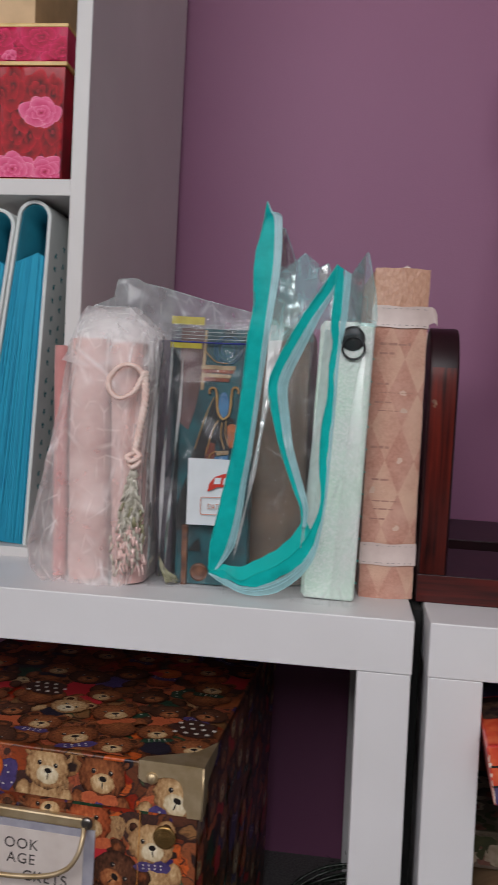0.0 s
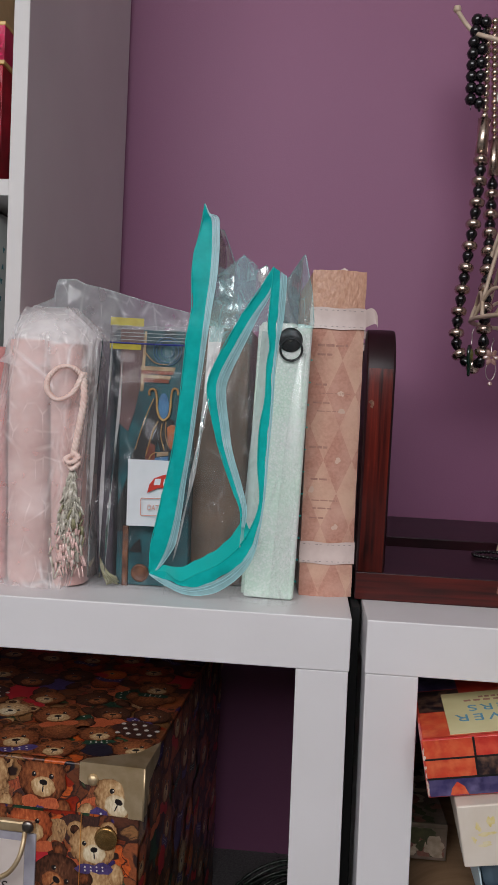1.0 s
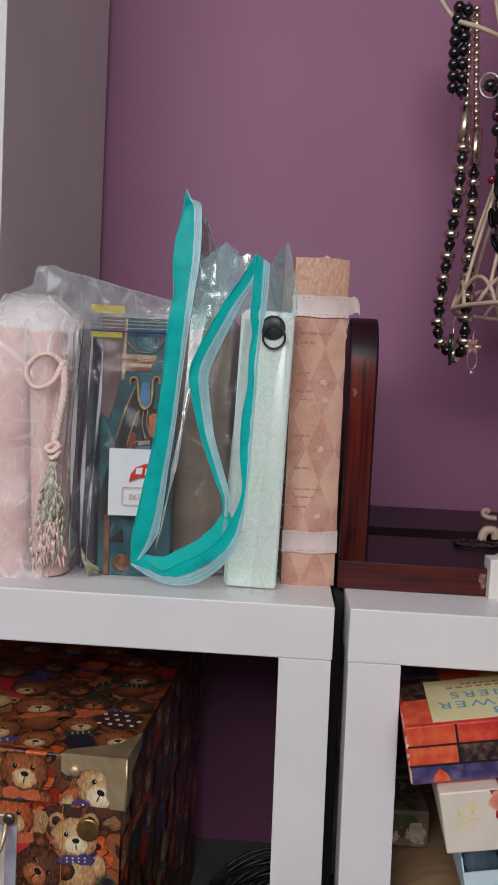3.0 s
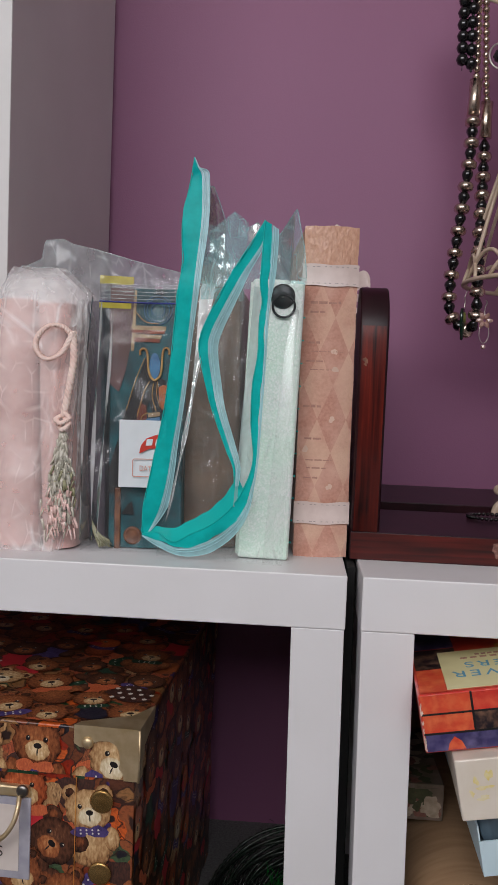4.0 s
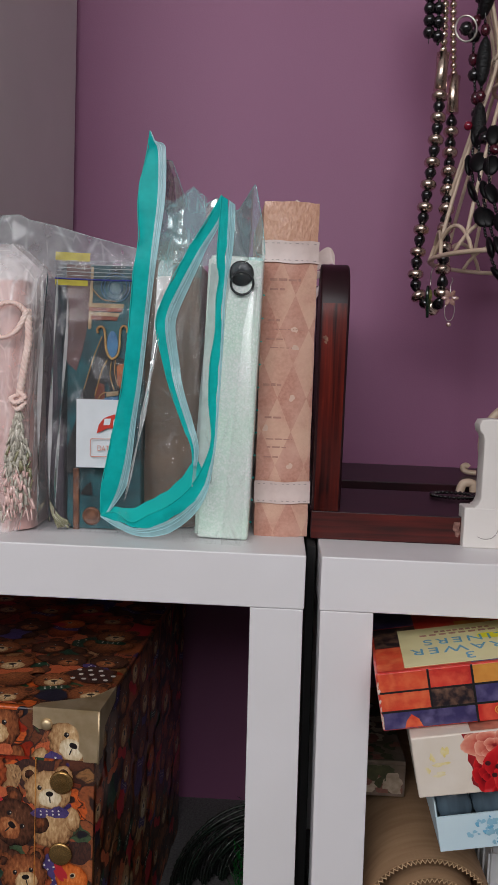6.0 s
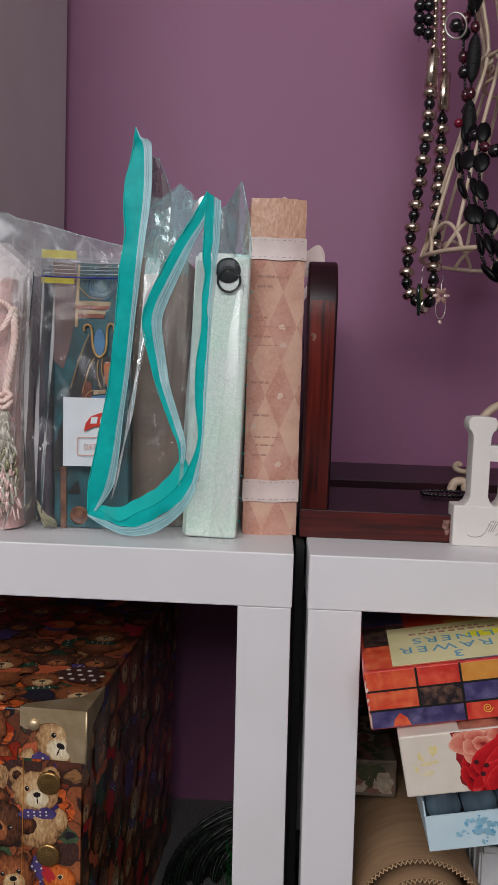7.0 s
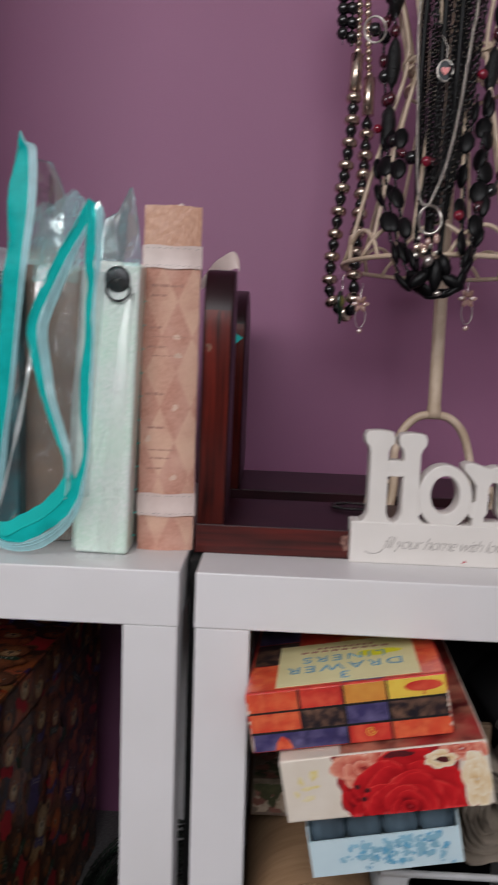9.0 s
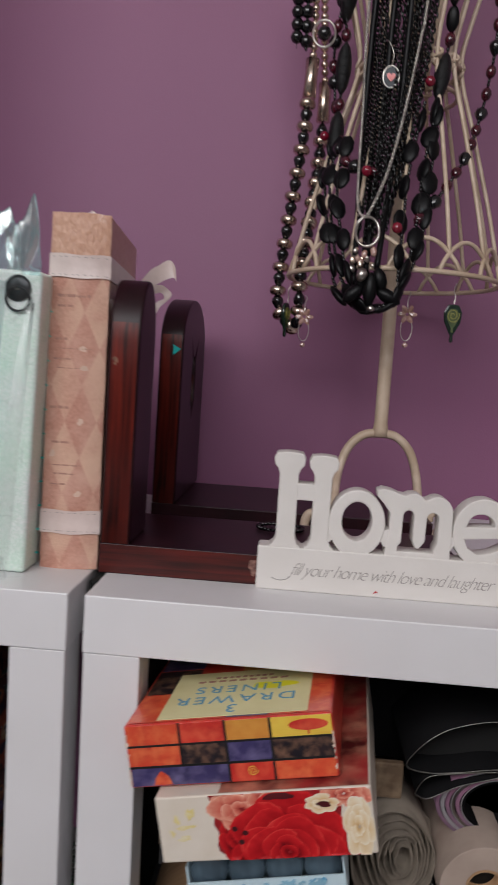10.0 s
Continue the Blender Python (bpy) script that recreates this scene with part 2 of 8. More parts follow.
M_STUD = mat("polished_brass", lin(186, 152, 98), lin(150, 116, 66), 0.26, metal=0.9, scale=40, bump=0.1, bscale=200)
M_BRASS = mat("antique_brass", lin(228, 208, 172), lin(198, 172, 130), 0.44, metal=0.8, scale=40, bump=0.1, bscale=200)
M_STEEL = mat("grey_steel", lin(150, 146, 140), lin(120, 116, 112), 0.35, metal=1.0, scale=60)
M_CARD = mat("brown_cardboard", lin(176, 142, 108), lin(160, 126, 94), 0.85, scale=14, stretch=(1, 8, 1), bump=0.15, bscale=120)
M_REEL = mat("tan_paper_reel", lin(180, 162, 150), lin(166, 148, 136), 0.8, scale=30)
M_KRAFT = mat("grey_kraft_paper", lin(150, 139, 126), lin(116, 106, 95), 0.85, scale=30, bump=0.5, bscale=90)
M_BLACKPAPER = mat("black_roll", lin(10, 10, 12), lin(7, 7, 9), 0.6, scale=20, spec=0.12)
M_PINKPAPER = mat("pink_grey_roll", lin(158, 108, 136), lin(104, 88, 104), 0.55, scale=10, stretch=(1, 6, 1))
M_PALEEDGE = mat("pale_paper_edge", lin(150, 146, 150), rough=0.6)
M_WHITEPLASTIC = mat("white_plastic", lin(206, 208, 210), lin(190, 194, 196), 0.45, scale=30)
M_ORANGE = mat("orange_print", lin(222, 84, 52), lin(200, 58, 42), 0.35, scale=40, detail=8, coat=0.3, wear=lin(230, 116, 72), wscale=90)
M_REDORANGE = mat("red_orange_print", lin(214, 58, 46), lin(188, 42, 38), 0.35, scale=40, detail=8, coat=0.3, wear=lin(224, 92, 66), wscale=90)
M_INDIGO = mat("indigo_print", lin(64, 56, 106), lin(50, 44, 84), 0.35, scale=40, detail=8, coat=0.3, wear=lin(104, 96, 138), wscale=80)
M_DARKPRINT = mat("dark_brown_print", lin(46, 32, 36), lin(26, 22, 30), 0.35, scale=60, detail=8, coat=0.3, wear=lin(124, 92, 74), wscale=110)
M_YELLOWPRINT = mat("yellow_print", lin(236, 204, 84), lin(226, 180, 66), 0.35, scale=40, coat=0.3)
M_OCHRE = mat("amber_print", lin(222, 160, 72), lin(206, 130, 56), 0.35, scale=40, coat=0.3)
M_CREAMLABEL = mat("pale_yellow_label", lin(222, 214, 166), lin(214, 204, 154), 0.5, scale=30)
M_HILITE = mat("yellow_marker", lin(232, 224, 40), rough=0.5)
M_BLUELETTER = mat("light_blue_letters", lin(96, 158, 190), rough=0.5)
M_CREAM = mat("cream_card", lin(228, 219, 207), lin(218, 206, 190), 0.5, scale=20, coat=0.15)
M_PETALDEEP = mat("deep_red_petals", lin(160, 24, 32), lin(130, 18, 26), 0.45, scale=40, coat=0.2)
M_PETALDARK = mat("dark_red_petals", lin(92, 14, 22), lin(60, 10, 18), 0.45, scale=26, coat=0.2)
M_PETALPINK = mat("pink_petals", lin(210, 30, 96), lin(180, 14, 66), 0.45, spec=0.15, scale=26, coat=0.2)
M_PETALROSE = mat("pale_pink_petals", lin(232, 150, 150), lin(216, 110, 106), 0.45, scale=26, coat=0.2)
M_PALEBLUE = mat("pale_blue_card", lin(196, 220, 230), lin(206, 228, 236), 0.5, scale=20)
M_MIDBLUE = mat("blue_floral_print", lin(112, 178, 210), lin(90, 158, 196), 0.5, scale=60)
M_SLATE = mat("slate_blue_paper", lin(84, 104, 118), lin(58, 74, 86), 0.6, scale=8, stretch=(8, 1, 1), coat=0.2)
M_AQUAPAGE = mat("turquoise_pages", lin(36, 176, 208), lin(12, 134, 174), 0.7, scale=6, detail=9, stretch=(160, 1, 0.6), bump=0.5, bscale=8)
M_FLORAL = mat("white_floral_cloth", lin(214, 218, 216), lin(204, 210, 208), 0.7, scale=40)
M_FLORALMARK = mat("teal_leaf_print", lin(52, 132, 142), lin(72, 150, 158), 0.7, scale=40)
M_GOLDTRIM = mat("gold_trim", lin(222, 186, 112), lin(196, 156, 84), 0.35, scale=40)
M_ROSETIN = mat("dark_red_printed_card", lin(170, 22, 36), lin(90, 14, 24), 0.4, spec=0.15, scale=16, detail=4, coat=0.2, wear=lin(196, 40, 60), wscale=22)
M_TAN = mat("tan_card", lin(212, 178, 138), rough=0.7)
M_JET = mat("jet_beads", lin(14, 14, 17), lin(9, 9, 12), 0.18, scale=60, coat=0.5)
M_MATTEJET = mat("matte_black_beads", lin(9, 9, 11), lin(6, 6, 8), 0.42, scale=80, spec=0.2)
M_CARVED = mat("carved_black_beads", lin(20, 21, 22), lin(10, 10, 12), 0.5, scale=120, spec=0.35, stretch=(1, 1, 5), bump=0.9, bscale=130)
M_RUBY = mat("ruby_glass_beads", lin(150, 24, 52), lin(110, 14, 36), 0.14, scale=80, coat=0.6)
M_GOLDBEAD = mat("antique_gold_beads", lin(226, 210, 194), lin(196, 176, 160), 0.26, metal=1.0, scale=120)
M_GARNET = mat("garnet_beads", lin(78, 16, 32), lin(40, 10, 20), 0.15, scale=80, coat=0.6)
M_SILVER = mat("silver", lin(214, 208, 200), lin(180, 174, 168), 0.32, metal=1.0, scale=120)
M_CHAIN = mat("black_chain", lin(9, 9, 10), lin(6, 6, 7), 0.2, metal=0.0, scale=120)
M_GREENSTONE = mat("green_enamel", lin(20, 46, 34), lin(12, 28, 22), 0.18, scale=90, coat=0.5)
M_OLIVE = mat("olive_enamel", lin(140, 136, 66), rough=0.3)
M_CRYSTAL = mat("pinkish_crystal", lin(150, 112, 100), lin(190, 156, 146), 0.12, scale=120, coat=0.6)
M_GREENFOIL = mat("vivid_green_foil", lin(30, 150, 60), lin(16, 96, 40), 0.3, metal=0.4, scale=60, coat=0.3)
M_TINSEL = mat("dark_green_tinsel", lin(22, 40, 28), lin(30, 32, 31), 0.42, metal=0.4, scale=40, coat=0.3)
M_LILACTAG = mat("lilac_grey_frame", lin(176, 174, 184), lin(152, 150, 164), 0.5, scale=50)
M_TAGPAPER = mat("tag_paper", lin(216, 206, 200), lin(206, 194, 188), 0.7, scale=40)
M_INK = mat("dark_ink", lin(58, 50, 48), rough=0.7)
M_TANPRINT = mat("tan_print", lin(176, 152, 118), lin(140, 116, 86), 0.5, scale=120)


def shagreen():
    """Pearly cells with raised bumps on the mint spine."""
    n, l = M_MINT.node_tree.nodes, M_MINT.node_tree.links
    co = n.new("ShaderNodeTexCoord")
    v = n.new("ShaderNodeTexVoronoi")
    v.inputs["Scale"].default_value = 430
    l.new(co.outputs["Object"], v.inputs["Vector"])
    b = n.new("ShaderNodeBump")
    b.inputs["Strength"].default_value, b.inputs["Distance"].default_value = 0.30, 0.0008
    b.invert = True
    l.new(v.outputs["Distance"], b.inputs["Height"])
    l.new(b.outputs["Normal"], n["Principled BSDF"].inputs["Normal"])
    ramp = n.new("ShaderNodeValToRGB")
    ramp.color_ramp.elements[0].position, ramp.color_ramp.elements[0].color = 0.30, (1.0, 1.0, 1.0, 1)
    ramp.color_ramp.elements[1].position, ramp.color_ramp.elements[1].color = 0.62, (0.84, 0.91, 0.87, 1)
    l.new(v.outputs["Distance"], ramp.inputs["Fac"])
    mx = n.new("ShaderNodeMix")
    mx.data_type, mx.blend_type = "RGBA", "MULTIPLY"
    mx.inputs[0].default_value = 1.0
    l.new(n["Principled BSDF"].inputs["Base Color"].links[0].from_socket, mx.inputs[6])
    l.new(ramp.outputs["Color"], mx.inputs[7])
    l.new(mx.outputs[2], n["Principled BSDF"].inputs["Base Color"])


shagreen()


def patchwork(name):
    """Printed paper crowded with rounded brown, rust, green and violet shapes with thin dark outlines."""
    m = bpy.data.materials.new(name)
    m.use_nodes = True
    n, l = m.node_tree.nodes, m.node_tree.links
    p = n["Principled BSDF"]
    co = n.new("ShaderNodeTexCoord")
    wob = n.new("ShaderNodeTexNoise")
    wob.inputs["Scale"].default_value = 35
    l.new(co.outputs["Object"], wob.inputs["Vector"])
    va = n.new("ShaderNodeVectorMath")
    va.operation = "SCALE"
    va.inputs["Scale"].default_value = 0.030
    l.new(wob.outputs["Color"], va.inputs[0])
    vb = n.new("ShaderNodeVectorMath")
    l.new(co.outputs["Object"], vb.inputs[0])
    l.new(va.outputs[0], vb.inputs[1])
    fur = n.new("ShaderNodeTexNoise")
    fur.inputs["Scale"].default_value, fur.inputs["Detail"].default_value = 260, 3
    l.new(co.outputs["Object"], fur.inputs["Vector"])
    vc = n.new("ShaderNodeVectorMath")
    vc.operation = "SCALE"
    vc.inputs["Scale"].default_value = 0.0022
    l.new(fur.outputs["Color"], vc.inputs[0])
    vd = n.new("ShaderNodeVectorMath")
    l.new(vb.outputs[0], vd.inputs[0])
    l.new(vc.outputs[0], vd.inputs[1])
    base = vd.outputs[0]

    def cells(scale, stops, rand=1.0):
        v = n.new("ShaderNodeTexVoronoi")
        v.inputs["Scale"].default_value, v.inputs["Randomness"].default_value = scale, rand
        l.new(base, v.inputs["Vector"])
        sp = n.new("ShaderNodeSeparateColor")
        l.new(v.outputs["Color"], sp.inputs[0])
        r = n.new("ShaderNodeValToRGB")
        r.color_ramp.interpolation = "CONSTANT"
        for i, (pos, c) in enumerate(stops):
            e = r.color_ramp.elements[i] if i < 2 else r.color_ramp.elements.new(pos)
            e.position, e.color = pos, c
        l.new(sp.outputs[0], r.inputs["Fac"])
        return v, sp, r

    v1, s1, r1 = cells(20, [(0, lin(172, 98, 64)), (0.20, lin(160, 98, 66)), (0.38, lin(164, 80, 52)), (0.54, lin(146, 86, 60)), (0.66, lin(44, 84, 58)),
                            (0.72, lin(74, 56, 112)), (0.78, lin(140, 100, 66)), (0.87, lin(104, 62, 46)), (0.97, lin(180, 64, 46))])
    v2, s2, r2 = cells(33, [(0, lin(150, 108, 72)), (0.3, lin(150, 88, 60)), (0.55, lin(146, 82, 60)), (0.72, lin(210, 106, 66)), (0.88, lin(70, 88, 62))])

    def mix(fac, a, b):
        x = n.new("ShaderNodeMix")
        x.data_type = "RGBA"
        l.new(fac, x.inputs[0])
        if isinstance(a, tuple):
            x.inputs[6].default_value = a
        else:
            l.new(a, x.inputs[6])
        if isinstance(b, tuple):
            x.inputs[7].default_value = b
        else:
            l.new(b, x.inputs[7])
        return x.outputs[2]

    def ramp(src, a, b):
        x = n.new("ShaderNodeMapRange")
        x.inputs["From Min"].default_value, x.inputs["From Max"].default_value = a, b
        l.new(src, x.inputs["Value"])
        return x.outputs["Result"]

    def both(a, b):
        x = n.new("ShaderNodeMath")
        x.operation = "MULTIPLY"
        l.new(a, x.inputs[0])
        l.new(b, x.inputs[1])
        return x.outputs[0]

    col = r1.outputs["Color"]
    # rounded shading inside each patch
    hs0 = n.new("ShaderNodeHueSaturation")
    rm = n.new("ShaderNodeMapRange")
    rm.inputs["From Min"].default_value, rm.inputs["From Max"].default_value = 0.05, 0.75
    rm.inputs["To Min"].default_value, rm.inputs["To Max"].default_value = 1.25, 0.5
    l.new(v1.outputs["Distance"], rm.inputs["Value"])
    l.new(rm.outputs["Result"], hs0.inputs["Value"])
    l.new(col, hs0.inputs["Color"])
    col = hs0.outputs["Color"]
    # round patches with a darker heart
    disc = ramp(v2.outputs["Distance"], 0.52, 0.49)
    some = ramp(s2.outputs[1], 0.30, 0.32)
    rim = ramp(v2.outputs["Distance"], 0.58, 0.55)
    col = mix(both(rim, some), col, lin(58, 34, 28))
    col = mix(both(disc, some), col, r2.outputs["Color"])
    heart = ramp(v2.outputs["Distance"], 0.20, 0.15)
    col = mix(both(heart, some), col, lin(48, 30, 26))
    v3, s3, r3 = cells(74, [(0, lin(62, 50, 104)), (0.2, lin(40, 78, 54)), (0.4, lin(120, 84, 56)), (0.6, lin(150, 52, 38)), (0.8, lin(30, 26, 36))])
    bit = ramp(v3.outputs["Distance"], 0.48, 0.44)
    few = ramp(s3.outputs[1], 0.74, 0.75)
    col = mix(both(bit, few), col, r3.outputs["Color"])
    # white dots on the violet and green patches
    dv = n.new("ShaderNodeTexVoronoi")
    dv.inputs["Scale"].default_value, dv.inputs["Randomness"].default_value = 135, 0.25
    l.new(co.outputs["Object"], dv.inputs["Vector"])
    dots = both(ramp(dv.outputs["Distance"], 0.27, 0.22), both(ramp(s1.outputs[0], 0.655, 0.665), ramp(s1.outputs[0], 0.78, 0.77)))
    col = mix(dots, col, lin(206, 200, 192))
    # furry strokes
    f = n.new("ShaderNodeTexNoise")
    f.inputs["Scale"].default_value, f.inputs["Detail"].default_value = 330, 6
    l.new(base, f.inputs["Vector"])
    hs = n.new("ShaderNodeHueSaturation")
    hs.inputs["Saturation"].default_value = 1.06
    l.new(ramp(f.outputs["Fac"], -0.02, 0.54), hs.inputs["Value"])
    l.new(col, hs.inputs["Color"])
    col = hs.outputs["Color"]
    e = n.new("ShaderNodeTexVoronoi")
    e.feature = "DISTANCE_TO_EDGE"
    e.inputs["Scale"].default_value = 20
    l.new(base, e.inputs["Vector"])
    col = mix(ramp(e.outputs["Distance"], 0.014, 0.002), col, lin(52, 30, 24))
    l.new(col, p.inputs["Base Color"])
    p.inputs["Roughness"].default_value = 0.38
    p.inputs["Coat Weight"].default_value = 0.6
    p.inputs["Coat Roughness"].default_value = 0.18
    return m


M_PATCH = patchwork("printed_patchwork_paper")


def harlequin(name):
    """Woven peach paper printed with faded lozenges."""
    m = mat(name, lin(199, 148, 130), lin(183, 130, 112), 0.75, wear=lin(210, 166, 148), wscale=30, scale=330, bump=0.3, bscale=520)
    n, l = m.node_tree.nodes, m.node_tree.links
    p = n["Principled BSDF"]
    src = p.inputs["Base Color"].links[0].from_socket
    co = n.new("ShaderNodeTexCoord")
    sp = n.new("ShaderNodeSeparateXYZ")
    l.new(co.outputs["Object"], sp.inputs[0])

    def op(kind, a, b):
        x = n.new("ShaderNodeMath")
        x.operation = kind
        for i, s in enumerate((a, b)):
            if isinstance(s, (int, float)):
                x.inputs[i].default_value = s
            else:
                l.new(s, x.inputs[i])
        return x.outputs[0]

    u = op("ADD", op("MULTIPLY", sp.outputs["X"], 1 / 0.029), 0.362)
    w = op("ADD", op("MULTIPLY", sp.outputs["Z"], 1 / 0.067), -0.067)
    a, b = op("FLOOR", op("ADD", u, w), 0), op("FLOOR", op("SUBTRACT", u, w), 0)
    odd = op("ABSOLUTE", op("MODULO", op("ADD", a, b), 2), 0)
    t = n.new("ShaderNodeTexNoise")
    t.inputs["Scale"].default_value, t.inputs["Detail"].default_value = 26, 6
    l.new(co.outputs["Object"], t.inputs["Vector"])
    worn = n.new("ShaderNodeMapRange")
    worn.inputs["From Min"].default_value, worn.inputs["From Max"].default_value = 0.38, 0.66
    worn.inputs["To Min"].default_value, worn.inputs["To Max"].default_value = 0.24, 0.72
    l.new(t.outputs["Fac"], worn.inputs["Value"])
    fac = op("MULTIPLY", odd, worn.outputs["Result"])
    x = n.new("ShaderNodeMix")
    x.data_type = "RGBA"
    l.new(fac, x.inputs[0])
    l.new(src, x.inputs[6])
    x.inputs[7].default_value = lin(220, 184, 160)
    l.new(x.outputs[2], p.inputs["Base Color"])
    return m


M_HARLEQUIN = harlequin("peach_lozenge_paper")


# ---- building helpers ----
def mesh_of(name, bm, materials, smooth=False):
    me = bpy.data.meshes.new(name)
    bmesh.ops.recalc_face_normals(bm, faces=bm.faces)
    if smooth:
        for f in bm.faces:
            f.smooth = True
    bm.to_mesh(me)
    bm.free()
    for m in materials if isinstance(materials, (list, tuple)) else [materials]:
        me.materials.append(m)
    return me


def part(name, bm, material, parent=None, label="", smooth=False):
    ob = new(name, bm if isinstance(bm, bpy.types.Mesh) else mesh_of(name, bm, material, smooth))
    if parent is not None:
        ob.parent = parent
    if isinstance(material, bpy.types.Material) and material.name.endswith("_film"):
        ob.visible_shadow = False  # clear film lets the daylight in
    if label:
        ob["label"] = label
    return ob


def thing(name, at, label, category, group="", kind="", rz=0.0, rx=0.0, ry=0.0):
    e = new(name)
    e.empty_display_size = 0.02
    e.matrix_basis = pose(*at, rx, ry, rz)
    return tagged(e, label, category, group, kind)


def block(x0, x1, y0, y1, z0, z1, bevel=0.0, bm=None, seg=2):
    out = bm or bmesh.new()
    b = bmesh.new()
    bmesh.ops.create_cube(b, size=1)
    for v in b.verts:
        v.co = Vector(((x0 + x1) / 2 + v.co.x * (x1 - x0), (y0 + y1) / 2 + v.co.y * (y1 - y0), (z0 + z1) / 2 + v.co.z * (z1 - z0)))
    if bevel:
        bmesh.ops.bevel(b, geom=b.edges[:], offset=bevel, segments=seg, affect="EDGES", profile=0.5)
    if bm is None:
        out.free()
        return b
    tmp = bpy.data.meshes.new("tmp")
    b.to_mesh(tmp)
    b.free()
    out.from_mesh(tmp)
    bpy.data.meshes.remove(tmp)
    return out


def catmull(pts, n=6, closed=False):
    p = [Vector(q) for q in pts]
    out = []
    k = len(p)
    for i in range(k if closed else k - 1):
        a, b, c, d = (p[(i + j - 1) % k] if closed else p[min(max(i + j - 1, 0), k - 1)] for j in range(4))
        for s in range(n):
            t = s / n
            out.append(0.5 * (2 * b + (c - a) * t + (2 * a - 5 * b + 4 * c - d) * t * t + (3 * b - a - 3 * c + d) * t ** 3))
    if not closed:
        out.append(p[-1])
    return out


def tube(pts, r, seg=8, closed=False, bm=None, caps=True):
    """A round rod along pts; r is a number or a function of 0..1."""
    bm = bm or bmesh.new()
    p = [Vector(q) for q in pts]
    k = len(p)
    rings, up = [], Vector((0.13, 0.27, 0.95)).normalized()
    for i in range(k):
        d = (p[(i + 1) % k] - p[i - 1]) if closed else (p[min(i + 1, k - 1)] - p[max(i - 1, 0)])
        d = d.normalized() if d.length > 1e-9 else Vector((0, 0, 1))
        u = up - d * up.dot(d)
        if u.length < 1e-4:
            u = Vector((1, 0, 0)) - d * d.x
        u.normalize()
        up = u
        w = d.cross(u)
        rr = r(i / max(k - 1, 1)) if callable(r) else r
        rings.append([bm.verts.new(p[i] + (u * math.cos(a) + w * math.sin(a)) * rr) for a in (2 * math.pi * j / seg for j in range(seg))])
    for i in range(k if closed else k - 1):
        a, b = rings[i], rings[(i + 1) % k]
        for j in range(seg):
            f = bm.faces.new((a[j], a[(j + 1) % seg], b[(j + 1) % seg], b[j]))
            f.smooth = True
    if caps and not closed:
        bm.faces.new(rings[0][::-1])
        bm.faces.new(rings[-1])
    return bm


def lathe(profile, seg=20, bm=None, axis="z"):
    """Turned form: profile of (radius, height)."""
    bm = bm or bmesh.new()
    rings = []
    for r, z in profile:
        ring = []
        for j in range(seg):
            a = 2 * math.pi * j / seg
            x, y = max(r, 1e-5) * math.cos(a), max(r, 1e-5) * math.sin(a)
            ring.append(bm.verts.new((x, y, z) if axis == "z" else ((x, z, y) if axis == "y" else (z, x, y))))
        rings.append(ring)
    for a, b in zip(rings, rings[1:]):
        for j in range(seg):
            f = bm.faces.new((a[j], a[(j + 1) % seg], b[(j + 1) % seg], b[j]))
            f.smooth = True
    bm.faces.new(rings[0][::-1])
    bm.faces.new(rings[-1])
    return bm


def grid(fn, nu, nv, bm=None, mi=0, smooth=True):
    """A sheet through fn(u, v), 0..1 each."""
    bm = bm or bmesh.new()
    vs = [[bm.verts.new(fn(i / nu, j / nv)) for j in range(nv + 1)] for i in range(nu + 1)]
    for i in range(nu):
        for j in range(nv):
            f = bm.faces.new((vs[i][j], vs[i + 1][j], vs[i + 1][j + 1], vs[i][j + 1]))
            f.smooth, f.material_index = smooth, mi
    return bm


def flat_shape(rings, depth, bevel=0.0, res=2):
    """A plate in the x-z plane cut from outlines (first the outer ones, inner ones make holes), its front at y = 0, going back by depth."""
    c = bpy.data.curves.new("plate", "CURVE")
    c.dimensions, c.fill_mode = "2D", "BOTH"
    c.extrude, c.bevel_depth, c.bevel_resolution, c.offset = max(depth / 2 - bevel, 1e-5), bevel, res, -bevel
    for ring in rings:
        s = c.splines.new("POLY")
        s.points.add(len(ring) - 1)
        for pt, q in zip(s.points, ring):
            pt.co = (q[0], q[1], 0, 1)
        s.use_cyclic_u = True
    o = bpy.data.objects.new("plate", c)
    scene.collection.objects.link(o)
    me = bpy.data.meshes.new_from_object(o.evaluated_get(bpy.context.evaluated_depsgraph_get()))
    bpy.data.objects.remove(o)
    me.transform(Matrix.Translation((0, depth / 2, 0)) @ Matrix.Rotation(radians(90), 4, "X"))
    bm = bmesh.new()
    bm.from_mesh(me)
    bmesh.ops.remove_doubles(bm, verts=bm.verts, dist=1e-6)
    bmesh.ops.recalc_face_normals(bm, faces=bm.faces)
    for f in bm.faces:
        f.smooth = abs(f.normal.y) < 0.95
    return bm


def letters(body, size, depth=0.0004, shear=0.0, space=1.0, thin=0.0):
    """Raised writing in the x-z plane, readable from -y, starting at the origin."""
    c = bpy.data.curves.new("writing", "FONT")
    c.body, c.size, c.extrude, c.shear, c.space_character, c.offset = body, size, depth / 2, shear, space, thin
    o = bpy.data.objects.new("writing", c)
    scene.collection.objects.link(o)
    me = bpy.data.meshes.new_from_object(o.evaluated_get(bpy.context.evaluated_depsgraph_get()))
    bpy.data.objects.remove(o)
    me.transform(Matrix.Rotation(radians(90), 4, "X"))
    bm = bmesh.new()
    bm.from_mesh(me)
    return bm


